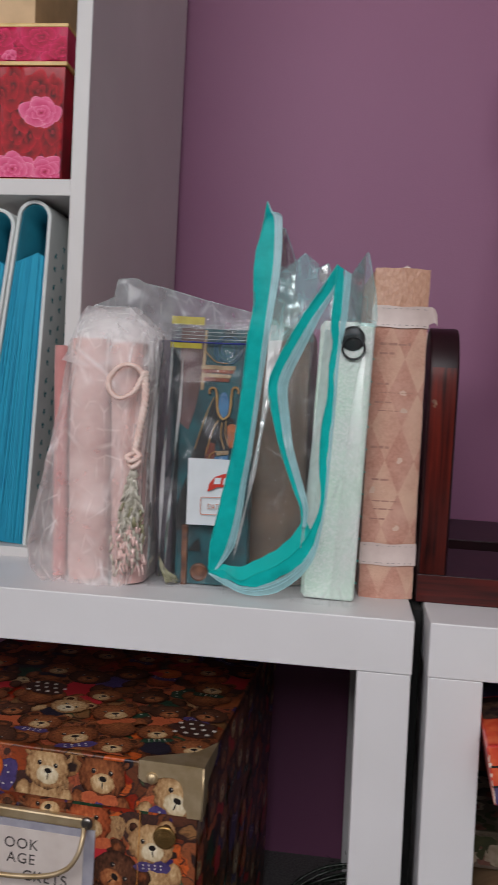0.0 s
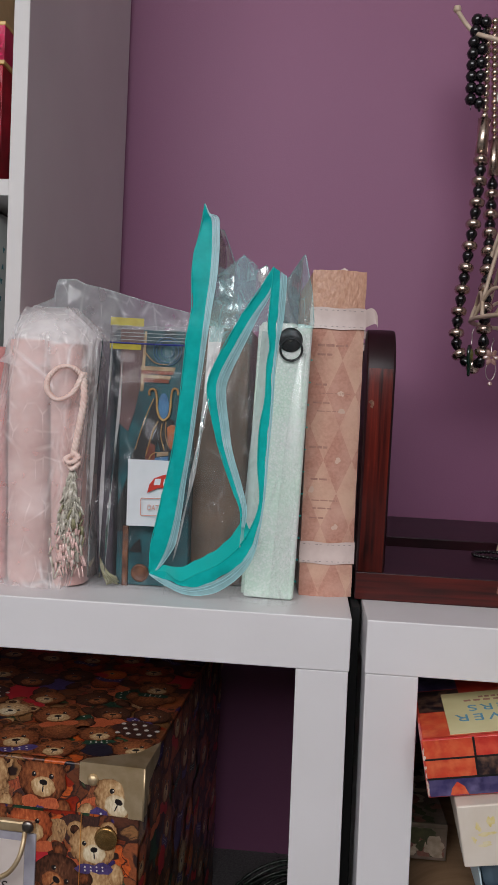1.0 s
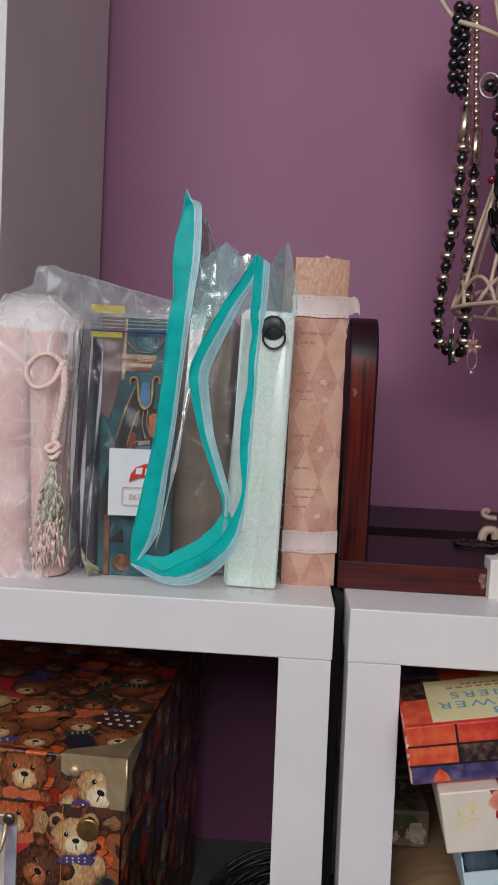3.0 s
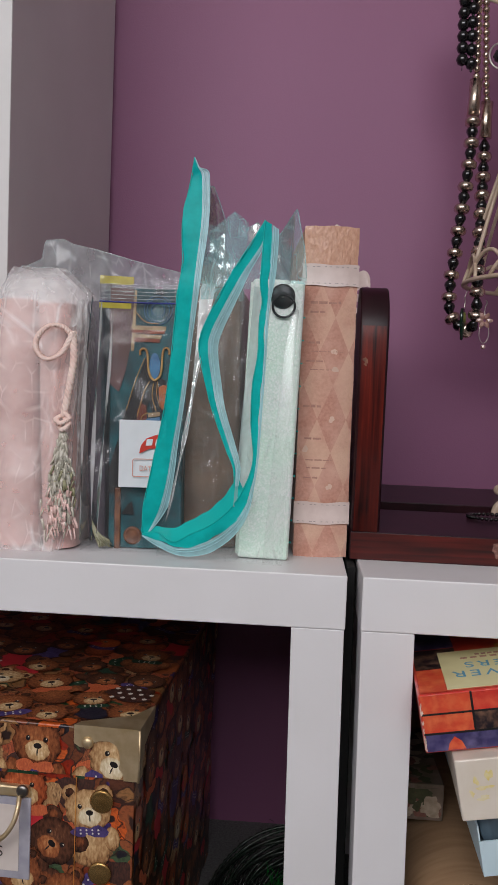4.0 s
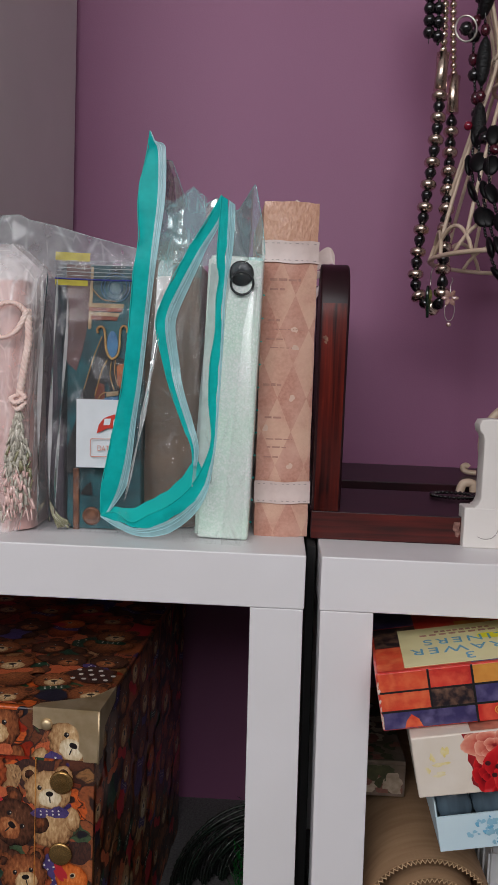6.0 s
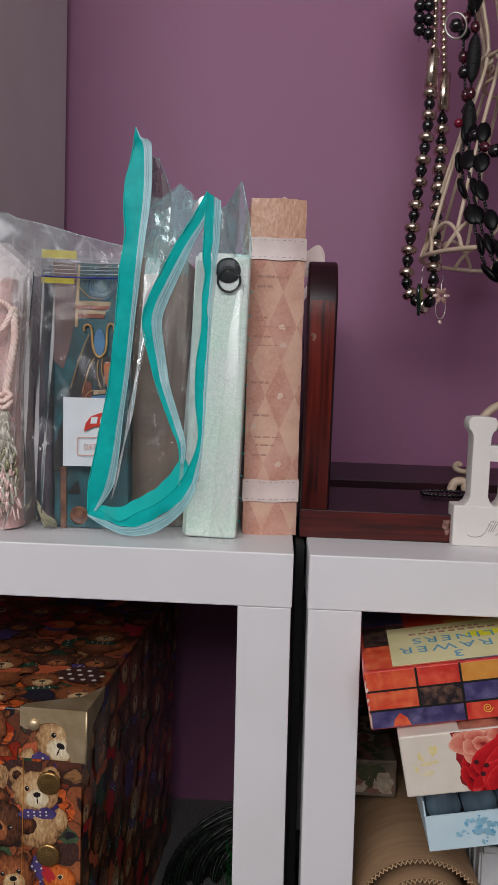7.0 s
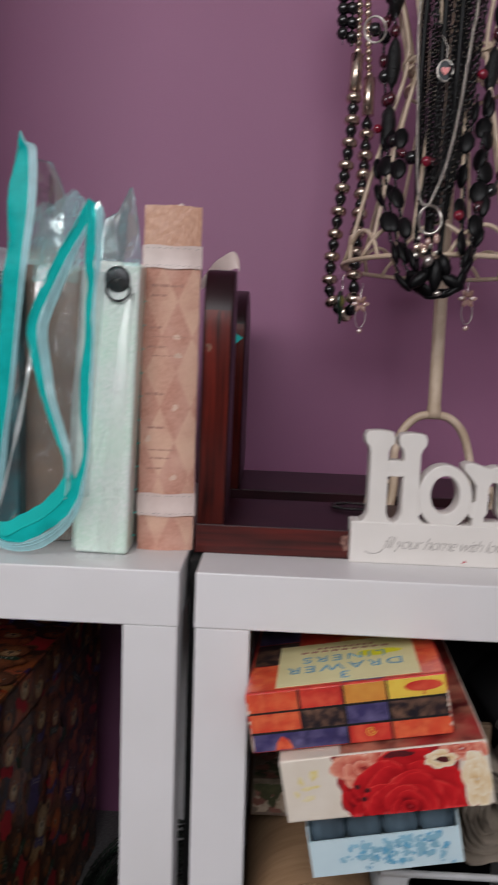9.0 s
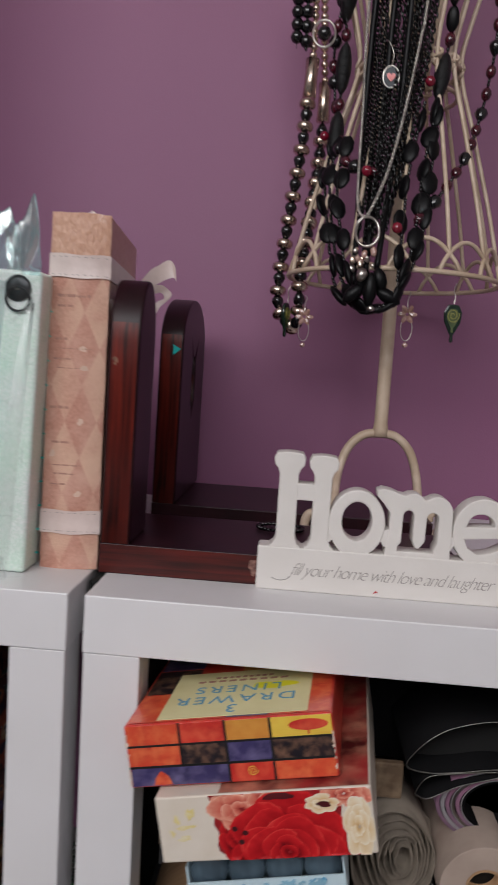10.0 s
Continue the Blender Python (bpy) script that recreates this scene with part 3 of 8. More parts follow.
def ellipse(cx, cz, rx, rz, n=24, a0=0.0, a1=360.0):
    return [(cx + rx * math.cos(radians(a0 + (a1 - a0) * i / n)), cz + rz * math.sin(radians(a0 + (a1 - a0) * i / n))) for i in range(n if a1 - a0 == 360 else n + 1)]


def blob(cx, cz, r, seed, n=18, lump=0.25, sx=1.0, sz=1.0):
    """A lumpy closed outline."""
    rnd = random.Random(seed)
    ph = [rnd.uniform(0, 6.28) for _ in range(3)]
    out = []
    for i in range(n):
        a = 2 * math.pi * i / n
        k = 1 + lump * (0.5 * math.sin(2 * a + ph[0]) + 0.3 * math.sin(3 * a + ph[1]) + 0.25 * math.sin(5 * a + ph[2]))
        out.append((cx + r * sx * k * math.cos(a), cz + r * sz * k * math.sin(a)))
    return out


def poly(ring, y, bm, mi=0, clip=None):
    """A flat printed patch at depth y in the x-z plane, kept inside clip."""
    if clip:
        ring = [(min(max(x, clip[0]), clip[1]), min(max(z, clip[2]), clip[3])) for x, z in ring]
    f = bm.faces.new([bm.verts.new((x, y, z)) for x, z in ring])
    f.material_index = mi
    return f


def moved(bm, m):
    bmesh.ops.transform(bm, matrix=m, verts=bm.verts)
    return bm


def chance(i, j, seed):
    x = math.sin(i * 12.9898 + j * 78.233 + seed * 37.719) * 43758.5453
    return x - math.floor(x)


def facet(a, b, seed):
    """Flat slanting facets with sharp creases between them, -0.5 to 0.5."""
    w = Vector((a * 0.55, b * 0.55, seed * 1.7))
    a, b = a + 0.75 * noise.noise(w), b + 0.75 * noise.noise(w + Vector((5, 9, 2)))
    i, j = math.floor(a), math.floor(b)
    f, g = a - i, b - j
    h00, h10, h01, h11 = chance(i, j, seed), chance(i + 1, j, seed), chance(i, j + 1, seed), chance(i + 1, j + 1, seed)
    if (i + j) % 2:
        h = h00 + f * (h10 - h00) + g * (h11 - h10) if f > g else h00 + g * (h01 - h00) + f * (h11 - h01)
    else:
        h = h00 + f * (h10 - h00) + g * (h01 - h00) if f + g < 1 else h11 + (1 - f) * (h01 - h11) + (1 - g) * (h10 - h11)
    return h - 0.5


def between(v, table):
    """Straight-line reading of a small table of (place, value)."""
    for (a, p), (b, q) in zip(table, table[1:]):
        if v <= b:
            return p + (q - p) * max(0.0, (v - a) / (b - a))
    return table[-1][1]


# ---- the room ----
def structure(name, bm, material, label, category):
    return tagged(part(name, bm, material), label, category, kind="structure")


structure("floor", block(RX0, RX1, RY0, WALL, FLOOR - 0.1, FLOOR), M_CARPET, "short-pile grey carpet across the room", "floor")
structure("ceiling", block(RX0, RX1, RY0, WALL, CEIL, CEIL + 0.1), M_CEIL, "plain white painted ceiling", "ceiling")
structure("wall_north", block(RX0 - 0.1, RX1 + 0.1, WALL, WALL + 0.1, FLOOR - 0.1, CEIL + 0.1), M_WALL, "smooth purple painted wall behind the tables", "wall")
structure("wall_east", block(RX1, RX1 + 0.1, RY0, WALL, FLOOR - 0.1, CEIL + 0.1), M_PALEWALL, "smooth pale painted side wall", "wall")
structure("wall_west", block(RX0 - 0.1, RX0, RY0, WALL, FLOOR - 0.1, CEIL + 0.1), M_PALEWALL, "smooth pale painted side wall", "wall")
ws = bmesh.new()
for x0, x1, z0, z1 in ((RX0 - 0.1, WIN_X0, FLOOR - 0.1, CEIL + 0.1), (WIN_X1, RX1 + 0.1, FLOOR - 0.1, CEIL + 0.1),
                       (WIN_X0, WIN_X1, FLOOR - 0.1, WIN_Z0), (WIN_X0, WIN_X1, WIN_Z1, CEIL + 0.1)):
    block(x0, x1, RY0 - 0.12, RY0, z0, z1, bm=ws)
structure("wall_south", ws, M_PALEWALL, "pale painted wall with a window opening", "wall")


# ---- side tables ----
def side_table(name, x0, x1, label):
    """Square-edged foil-covered table: thick top on four square legs."""
    t = thing(name, (x0, FRONT, FLOOR), label, "table", "white side tables")
    w, d, h = x1 - x0, 0.55, TOP - FLOOR
    part("tabletop", block(0, w, 0, d, h - 0.05, h, 0.0012), M_TABLE, t)
    for lx in (0.0, w - 0.05):
        for ly in (0.0012, d - 0.05):
            leg = block(lx + 0.0008, lx + 0.0492, ly, ly + 0.0485, 0, h - 0.0503, 0.001)
            for v in leg.verts:
                v.co.x += 0.013 * (h - 0.0503 - v.co.z)
            part("leg", leg, M_TABLE, t)
    return t


side_table("side_table", -0.81, 0.0905, "long white side table with square legs and thick top")
side_table("side_table", 0.1045, 0.6545, "white square side table with thick top, set beside another")

# black strip added to stand in for the shade between the tables
gap = thing("felt_strip", (0.0935, 0.80, FLOOR), "black strip added between the two tables as the shade of their gap", "strip")
gap_shade = block(0, 0.0085, 0, 0.475, 0, TOP - FLOOR - 0.004, 0.001)
for v in gap_shade.verts:
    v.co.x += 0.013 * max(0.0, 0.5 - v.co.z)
part("gap_shade", gap_shade, M_BLACK, gap)

# ---- shelf unit on the long table ----
SX, SY = -0.2805, 0.878
unit = thing("shelf_unit", (-0.78, SY + 0.0125, TOP), "white melamine shelf unit with thin boards standing on the table", "shelf", rz=-1.45)
SW, SD, SH, ST = SX + 0.78, WALL - 0.020 - SY, 1.2, 0.0178
part("side_panel", block(SW - ST, SW, 0, SD, 0, SH, 0.001), M_SHELF, unit)
part("side_panel", block(0, ST, 0, SD, 0, SH, 0.001), M_SHELF, unit)
part("bottom_board", block(ST, SW - ST, 0.001, SD, 0, 0.011, 0.0006), M_SHELF, unit)
part("shelf_board", block(ST, SW - ST, 0.001, SD, 0.405, 0.423, 0.0008), M_SHELF, unit)
part("shelf_board", block(ST, SW - ST, 0.001, SD, 0.80, 0.818, 0.0008), M_SHELF, unit)
part("top_board", block(ST, SW - ST, 0.001, SD, SH - 0.018, SH, 0.0008), M_SHELF, unit)
part("back_board", block(ST, SW - ST, SD - 0.004, SD - 0.0005, 0.011, SH - 0.018), M_SHELF, unit)


def arch_album(x, lean, w, h, label):
    """Album standing spine up: a cloth cover bent over turquoise pages."""
    t = thing("photo_album", (x, 0.893, TOP + 0.0115), label, "album", "turquoise albums", ry=lean)
    d, th = 0.25, 0.004
    outer = [(-w / 2 - 0.026, 0)] + ellipse(0, h - w * 0.5, w / 2, w * 0.5, 16, 180, 0) + [(w / 2 + 0.004, 0)]
    wi = w - 2 * th
    inner = [(w / 2 + 0.004 - th, 0)] + ellipse(0, h - w * 0.5, wi / 2, w * 0.5 - th, 16, 0, 180) + [(-w / 2 - 0.026 + th, 0)]
    part("cover", flat_shape([outer + inner], d, 0.0006), M_FLORAL, t)
    lin_in = [(x * (1 - 0.0016 / (w / 2)), z - 0.0012) for x, z in inner]
    part("lining", flat_shape([[(x, z) for x, z in inner[::-1]] + lin_in], d - 0.006), M_AQUADARK, t, "dark turquoise lining").location = (0, 0.003, 0)
    bm = bmesh.new()
    rnd = random.Random(7)
    slope = 0.004 / (h - w * 0.5)
    for i in range(190):
        col, row = i % 10, i // 10
        y, z = 0.008 + (col + 0.5) * (d - 0.012) / 10 + rnd.uniform(-0.001, 0.001), 0.012 + (row + 0.5 * (col % 2)) * (h - 0.050) / 19
        a = 0.6 * (1 if (col + row) % 2 else -1) + rnd.uniform(-0.25, 0.25)
        for da, r in ((-0.9, 0.0042), (0.0, 0.0052), (0.9, 0.0042)):
            ca, sa = math.cos(a + da), math.sin(a + da)
            ring = [(y + ca * r * (0.5 + cu) - sa * r * 0.36 * cv, z + sa * r * (0.5 + cu) + ca * r * 0.36 * cv) for cu, cv in ((-0.5, 0), (-0.1, 1), (0.4, 0.7), (0.8, 0), (0.4, -0.7), (-0.1, -1))]
            bm.faces.new([bm.verts.new((w / 2 + 0.0006 + 0.004 - slope * q, p, q)) for p, q in ring])
    part("leaf_print", bm, M_FLORALMARK, t, "teal leaf print")["kind"] = "stuff"
    n = 26
    pages = bmesh.new()
    for i in range(n):
        f = i / (n - 1)
        foot, head = -w / 2 - 0.026 + 0.006 + (w + 0.030 - 0.012) * f, -wi / 2 + 0.002 + (wi - 0.004) * f
        up = h - 0.058 - 0.016 * abs(f - 0.75)
        head = foot + (head - foot) * up / (h - w * 0.5)
        y0 = 0.002 + 0.002 * rnd.random()
        b = block(-0.0007, 0.0007, y0, d - 0.01, 0.001, up)
        for v in b.verts:
            v.co.x += foot + (head - foot) * v.co.z / up
        tmp = bpy.data.meshes.new("tmp")
        b.to_mesh(tmp)
        b.free()
        pages.from_mesh(tmp)
        bpy.data.meshes.remove(tmp)
    part("inner_page", block(-wi / 2 + 0.002, wi / 2 - 0.002, 0.17, d - 0.01, 0.08, h - 0.026), M_AQUADARK, t, "turquoise page behind")
    part("page_block", pages, M_AQUAPAGE, t, "fanned turquoise pages")["kind"] = "stuff"
    return t


arch_album(-0.3635, 3.0, 0.040, 0.392, "white floral album standing spine up with turquoise pages")
arch_album(-0.4375, 8.0, 0.040, 0.385, "white floral album leaning on another, with turquoise pages")


def tone_mat(name, stops, grain=0.18, gscale=260.0, stretch=(1, 1, 1), rough=0.5, coat=0.05):
    """Printed colour run: the mesh's own tone, 0 to 1, read through a ramp and broken up by fine strokes."""
    m = mat(name, stops[0][1], rough=rough, coat=coat, spec=0.15)
    n, l = m.node_tree.nodes, m.node_tree.links
    at = n.new("ShaderNodeAttribute")
    at.attribute_name = "tone"
    co = n.new("ShaderNodeTexCoord")
    mp = n.new("ShaderNodeMapping")
    mp.inputs["Scale"].default_value = stretch
    l.new(co.outputs["Object"], mp.inputs["Vector"])
    t = n.new("ShaderNodeTexNoise")
    t.inputs["Scale"].default_value, t.inputs["Detail"].default_value = gscale, 5
    l.new(mp.outputs["Vector"], t.inputs["Vector"])
    mr = n.new("ShaderNodeMapRange")
    mr.inputs["From Min"].default_value, mr.inputs["From Max"].default_value = 0.25, 0.75
    mr.inputs["To Min"].default_value, mr.inputs["To Max"].default_value = -grain, grain
    l.new(t.outputs["Fac"], mr.inputs["Value"])
    ad = n.new("ShaderNodeMath")
    l.new(at.outputs["Fac"], ad.inputs[0])
    l.new(mr.outputs["Result"], ad.inputs[1])
    r = n.new("ShaderNodeValToRGB")
    for i, (pos, c) in enumerate(stops):
        e = r.color_ramp.elements[i] if i < 2 else r.color_ramp.elements.new(pos)
        e.position, e.color = pos, c
    l.new(ad.outputs[0], r.inputs["Fac"])
    l.new(r.outputs["Color"], n["Principled BSDF"].inputs["Base Color"])
    return m


RED_ROSE = tone_mat("red_rose_print", ((0, lin(84, 8, 18)), (0.3, lin(166, 20, 28)), (0.75, lin(204, 34, 40)), (1.0, lin(220, 72, 66))), 0.20, 90)
PINK_ROSE = tone_mat("pink_rose_print", ((0, lin(176, 26, 70)), (0.3, lin(214, 70, 120)), (0.75, lin(232, 116, 156)), (1.0, lin(242, 172, 194))), 0.12, 160)
MAGENTA_ROSE = tone_mat("magenta_rose_print", ((0, lin(104, 8, 34)), (0.3, lin(176, 10, 62)), (0.75, lin(214, 26, 92)), (1.0, lin(226, 76, 126))), 0.14, 160)
DARK_ROSE = tone_mat("dark_red_rose_print", ((0, lin(70, 6, 14)), (0.3, lin(140, 12, 26)), (0.75, lin(186, 18, 36)), (1.0, lin(204, 34, 48))), 0.30, 90)
CREAM_ROSE = tone_mat("cream_rose_print", ((0, lin(206, 158, 100)), (0.3, lin(226, 200, 158)), (0.75, lin(238, 226, 204)), (1.0, lin(244, 238, 226))), 0.12, 160)
PEACH_ROSE = tone_mat("peach_rose_print", ((0, lin(150, 40, 40)), (0.3, lin(206, 104, 88)), (0.75, lin(228, 160, 136)), (1.0, lin(240, 210, 192))), 0.14, 160)


def rose_print(name, cx, cz, r, y, material, seed, parent, clip, label="", rings=5, sx=1.0, sz=1.0, twist=0.0):
    """A flat printed rose: rings of curling petals from the outside in, dark at the root and pale at the rim."""
    rnd = random.Random(seed)
    bm = bmesh.new()
    tone = bm.verts.layers.float.new("tone")
    k = 0
    for ring in range(rings):
        f = 1 - ring / rings
        n = (6, 5, 5, 4, 3, 3, 2)[min(ring, 6)]
        for i in range(n):
            a = 2 * math.pi * (i + 0.5 * (ring % 2)) / n + rnd.uniform(-0.3, 0.3) + twist
            ro, ri, half = r * f * rnd.uniform(0.86, 1.08), r * f * 0.18, math.pi / n * rnd.uniform(1.25, 1.6)
            fold, curl = rnd.uniform(-0.3, 0.3), rnd.uniform(-0.18, 0.18)
            k += 1
            vs = []
            for p in range(9):
                q = p / 4 - 1
                col = []
                for v in (0.0, 0.35, 0.7, 0.92, 1.0):
                    rad = ri + (ro - ri) * v * (1 - 0.30 * q * q + 0.05 * math.sin(5 * q + seed + k))
                    ang = a + half * q * (1 - 0.15 * v) + curl * v
                    x, z = cx + sx * rad * math.cos(ang), cz + sz * rad * math.sin(ang)
                    w = bm.verts.new((min(max(x, clip[0]), clip[1]), y - 0.000018 * k, min(max(z, clip[2]), clip[3])))
                    w[tone] = min(1.0, max(0.0, 0.04 + 0.62 * v ** 1.4 + (0.20 if v == 1.0 else 0.0) + fold * q * 0.7 + 0.06 * ring / rings))
                    col.append(w)
                vs.append(col)
            for p in range(8):
                for j in range(4):
                    bm.faces.new((vs[p][j], vs[p + 1][j], vs[p + 1][j + 1], vs[p][j + 1])).smooth = True
    return part(name, bm, material, parent, label)


RB = thing("gift_box", (-0.530, 0.893, TOP + 0.4235), "red rose-printed cardboard box with gold-edged lid on the shelf", "box")
RB.scale = (1, 1, 1.035)
part("body", block(0.002, 0.2145, 0.002, 0.2, 0, 0.125, 0.001), M_ROSETIN, RB)
part("lid", block(0, 0.2165, 0, 0.202, 0.1265, 0.165, 0.001), M_PETALPINK, RB, "pink rose-printed lid")
part("trim", block(-0.0006, 0.2171, -0.0008, 0.203, 0.123, 0.1275, 0.0006), M_GOLDTRIM, RB, "gold edge band")
part("trim", block(-0.0006, 0.2171, -0.0008, 0.203, 0.1635, 0.1675, 0.0006), M_GOLDTRIM, RB, "gold edge band")
part("trim", block(0.001, 0.2155, 0.001, 0.2, 0, 0.003, 0.0005), M_GOLDTRIM, RB, "gold edge band")
RBC = (0.003, 0.2135, 0.004, 0.122)
rnd = random.Random(14)
for i in range(48):
    cx, cz = 0.006 + 0.0255 * (i % 9) + rnd.uniform(-0.008, 0.008), 0.006 + 0.022 * (i // 9) + rnd.uniform(-0.008, 0.008)
    rose_print("leaf_print", cx, cz, rnd.uniform(0.022, 0.034), 0.0018 - 0.00003 * i, DARK_ROSE, 60 + i, RB, RBC, "dark red printed petals", 2, rnd.uniform(0.45, 0.8), rnd.uniform(0.8, 1.3), rnd.random() * 3)
for i, (cx, cz, r) in enumerate(((0.189, 0.073, 0.023), (0.158, 0.013, 0.024), (0.196, 0.010, 0.023), (0.105, 0.088, 0.025), (0.055, 0.04, 0.026))):
    rose_print("rose_print", cx, cz, r, 0.0002 - 0.0004 * (i % 2), PINK_ROSE, 11 + i, RB, RBC, "printed pink rose", 4, 1.1, 0.85, 0.6 * i)
for i in range(9):
    rose_print("lid_print", 0.012 + 0.025 * i, 0.137 + 0.016 * (i % 2), 0.022, -0.0003 - 0.0002 * (i % 3), MAGENTA_ROSE, 31 + i, RB, (0.001, 0.2155, 0.128, 0.163), "printed magenta petals", 3, 1.2, 0.8, i)
rose_print("lid_print", 0.150, 0.130, 0.010, -0.0014, PINK_ROSE, 52, RB, (0.001, 0.2155, 0.128, 0.163), "printed pink petals", 2)
tan = thing("carton", (-0.570, 0.90, TOP + 0.4235 + 0.1740), "plain tan cardboard carton on the rose box", "box")
part("body", block(0, 0.215, 0, 0.17, 0, 0.10, 0.001), M_TAN, tan)
part("flap", block(0.0, 0.215, -0.001, 0.0, 0.07, 0.1, 0.0003), M_TAN, tan)


# ---- pink albums in a clear bag ----
def spine_book(name, x, y, w, d, h, material, label, lean=0.0, category="album", group="", bulge=1.0, parent_rx=0.0):
    """A bound book seen from its rounded spine: soft cover, page block behind."""
    t = thing(name, (x, y, TOP), label, category, group, ry=lean, rx=parent_rx)
    prof = [(-w / 2, d), (-w / 2, w * 0.5 * bulge)] + [(-math.cos(radians(a)) * w / 2, w * 0.5 * bulge * (1 - math.sin(radians(a)))) for a in range(15, 166, 15)] + [(w / 2, w * 0.5 * bulge), (w / 2, d)]
    prof_n = len(prof)

    def fn(u, v):
        q = u * (prof_n - 1)
        i = min(int(q), prof_n - 2)
        a, b = prof[i], prof[i + 1]
        px, py = a[0] + (b[0] - a[0]) * (q - i), a[1] + (b[1] - a[1]) * (q - i)
        z = 0.0015 + v * (h - 0.003)
        e = 1 - 0.06 * max(0, abs(v - 0.5) * 2 - 0.93) / 0.07
        wv = 0.0006 * noise.noise(Vector((px * 30, py * 30, z * 18)) + Vector((x * 50, 0, 0)))
        return (px * e + wv, py + wv, z)

    bm = grid(fn, 44, 26)
    for ends in (0, 1):
        loop = [bm.verts.new(fn(i / 44, ends)) for i in range(45)]
        bm.faces.new(loop)
    part("cover", bm, material, t)
    part("page_block", block(-w / 2 + 0.003, w / 2 - 0.003, w * 0.5, d - 0.004, 0.004, h - 0.006), M_PAGE, t)
    return t


spine_book("fabric_album", -0.2375, 0.789, 0.042, 0.19, 0.246, M_PINKCLOTH, "pink velour album with padded rounded spine in a bag", -1.5, group="pink albums")
spine_book("fabric_album", -0.1930, 0.786, 0.036, 0.19, 0.243, M_PINKCLOTH, "pink velour album with padded rounded spine in a bag", -2.2, group="pink albums")
spine_book("fabric_album", -0.2672, 0.798, 0.014, 0.075, 0.238, M_PINKDEEP, "thin deep pink cloth album in a bag", -1.5, group="pink albums")

# corded tassel with strung beads hanging on the pink album
tas = thing("beaded_tassel", (-0.1910, 0.778, 0.577), "peach twisted cord with a white and sage beaded tassel", "tassel")


def twisted(pts, r, turns):
    p = catmull(pts, 10)
    bm = bmesh.new()
    for s in range(3):
        q = []
        for i, c in enumerate(p):
            a = turns * 2 * math.pi * i / len(p) + s * 2.094
            q.append(c + Vector((math.cos(a), math.sin(a) * 0.6, math.sin(a) * 0.5)) * r * 0.6)
        tube(q, r * 0.62, 6, bm=bm)
    return bm


part("cord_loop", twisted([(0.011, 0, 0.083), (0.003, -0.003, 0.091), (-0.010, -0.005, 0.091), (-0.021, -0.005, 0.080), (-0.021, -0.006, 0.068), (-0.011, -0.006, 0.060), (0.003, -0.004, 0.067), (0.012, -0.002, 0.086)], 0.0027, 11), M_ROPE, tas)
part("cord", twisted([(0.012, 0, 0.086), (0.014, -0.002, 0.06), (0.010, -0.003, 0.03), (0.006, -0.003, 0.006)], 0.0034, 6), M_ROPE, tas)
part("knot", twisted([(0.006, -0.004, 0.010), (0.012, -0.006, 0.004), (0.004, -0.010, -0.001), (-0.001, -0.006, 0.003), (0.005, -0.002, 0.006), (0.012, -0.006, -0.001), (0.006, -0.008, -0.007), (0.001, -0.004, -0.004)], 0.0026, 8), M_ROPE, tas)
bm = bmesh.new()
for i in range(26):
    e = 0.0078 * math.sin(i * 1.7) * (0.5 + 0.5 * abs(math.sin(i * 2.9)))
    tube(catmull([(0.006, -0.004, 0.0), (0.006 + e * 0.7, -0.004, -0.045), (0.006 + e * 1.5, -0.004 + 0.003 * math.sin(i), -0.098)], 4), 0.0008, 5, bm=bm)
part("thread_tuft", bm, M_BEADWHITE, tas, "pale threads under the beads")["kind"] = "stuff"
rnd = random.Random(3)
for mname, material, lo in (("white", M_BEADWHITE, 0.0), ("green", M_BEADGREEN, 0.25), ("pink", M_BEADPINK, 0.55)):
    bm = bmesh.new()
    for s in range(52):
        ex, ey, ln = rnd.gauss(-0.0015, 0.0072), rnd.uniform(-0.006, 0.004), rnd.uniform(0.080, 0.108)
        k = 10
        off = (s * 7 % 5) / 9.0 - 0.2
        for i in range(k):
            f = (i + 0.5) / k
            pick = "white"
            if 0.46 < f + off * 0.3 < 0.62 and s % 3 == 1:
                pick = "green"
            elif f + off * 0.3 >= 0.62 and (s + i // 2) % 2 == 0:
                pick = "pink"
            if pick != mname:
                continue
            w = f ** 0.7
            wig = 0.006 * math.sin(s * 2.1 + f * 9) * f
            c = Vector((0.006 + ex * w + wig, -0.004 + ey * w, -0.004 - ln * f))
            c2 = c + Vector((ex * 0.05 + 0.0034 * math.sin(s * 1.7 + i), 0.0015 * math.sin(s + 2 * i), -ln / k * 0.96))
            tube([c, c2], 0.0009 + 0.0006 * ((s * 3 + i) % 3) / 2, 6, bm=bm)
    o = part("bead_fringe", bm, material, tas)
    o["kind"] = "stuff"


PB = thing("clear_bag", (-0.230, 0.80, TOP), "crumpled clear plastic bag gathered over pink albums", "plastic bag", "clear bags")
BAG_L = ((0, -0.276), (0.05, -0.291), (0.13, -0.297), (0.32, -0.291), (0.5, -0.2835), (0.88, -0.268), (1.0, -0.262))
BAG_R = ((0, -0.186), (0.16, -0.176), (0.44, -0.175), (0.72, -0.172), (0.87, -0.170), (1.0, -0.180))
BAG_CREST = ((-0.268, 0.712), (-0.255, 0.7345), (-0.233, 0.7315), (-0.209, 0.734), (-0.194, 0.721), (-0.178, 0.706))


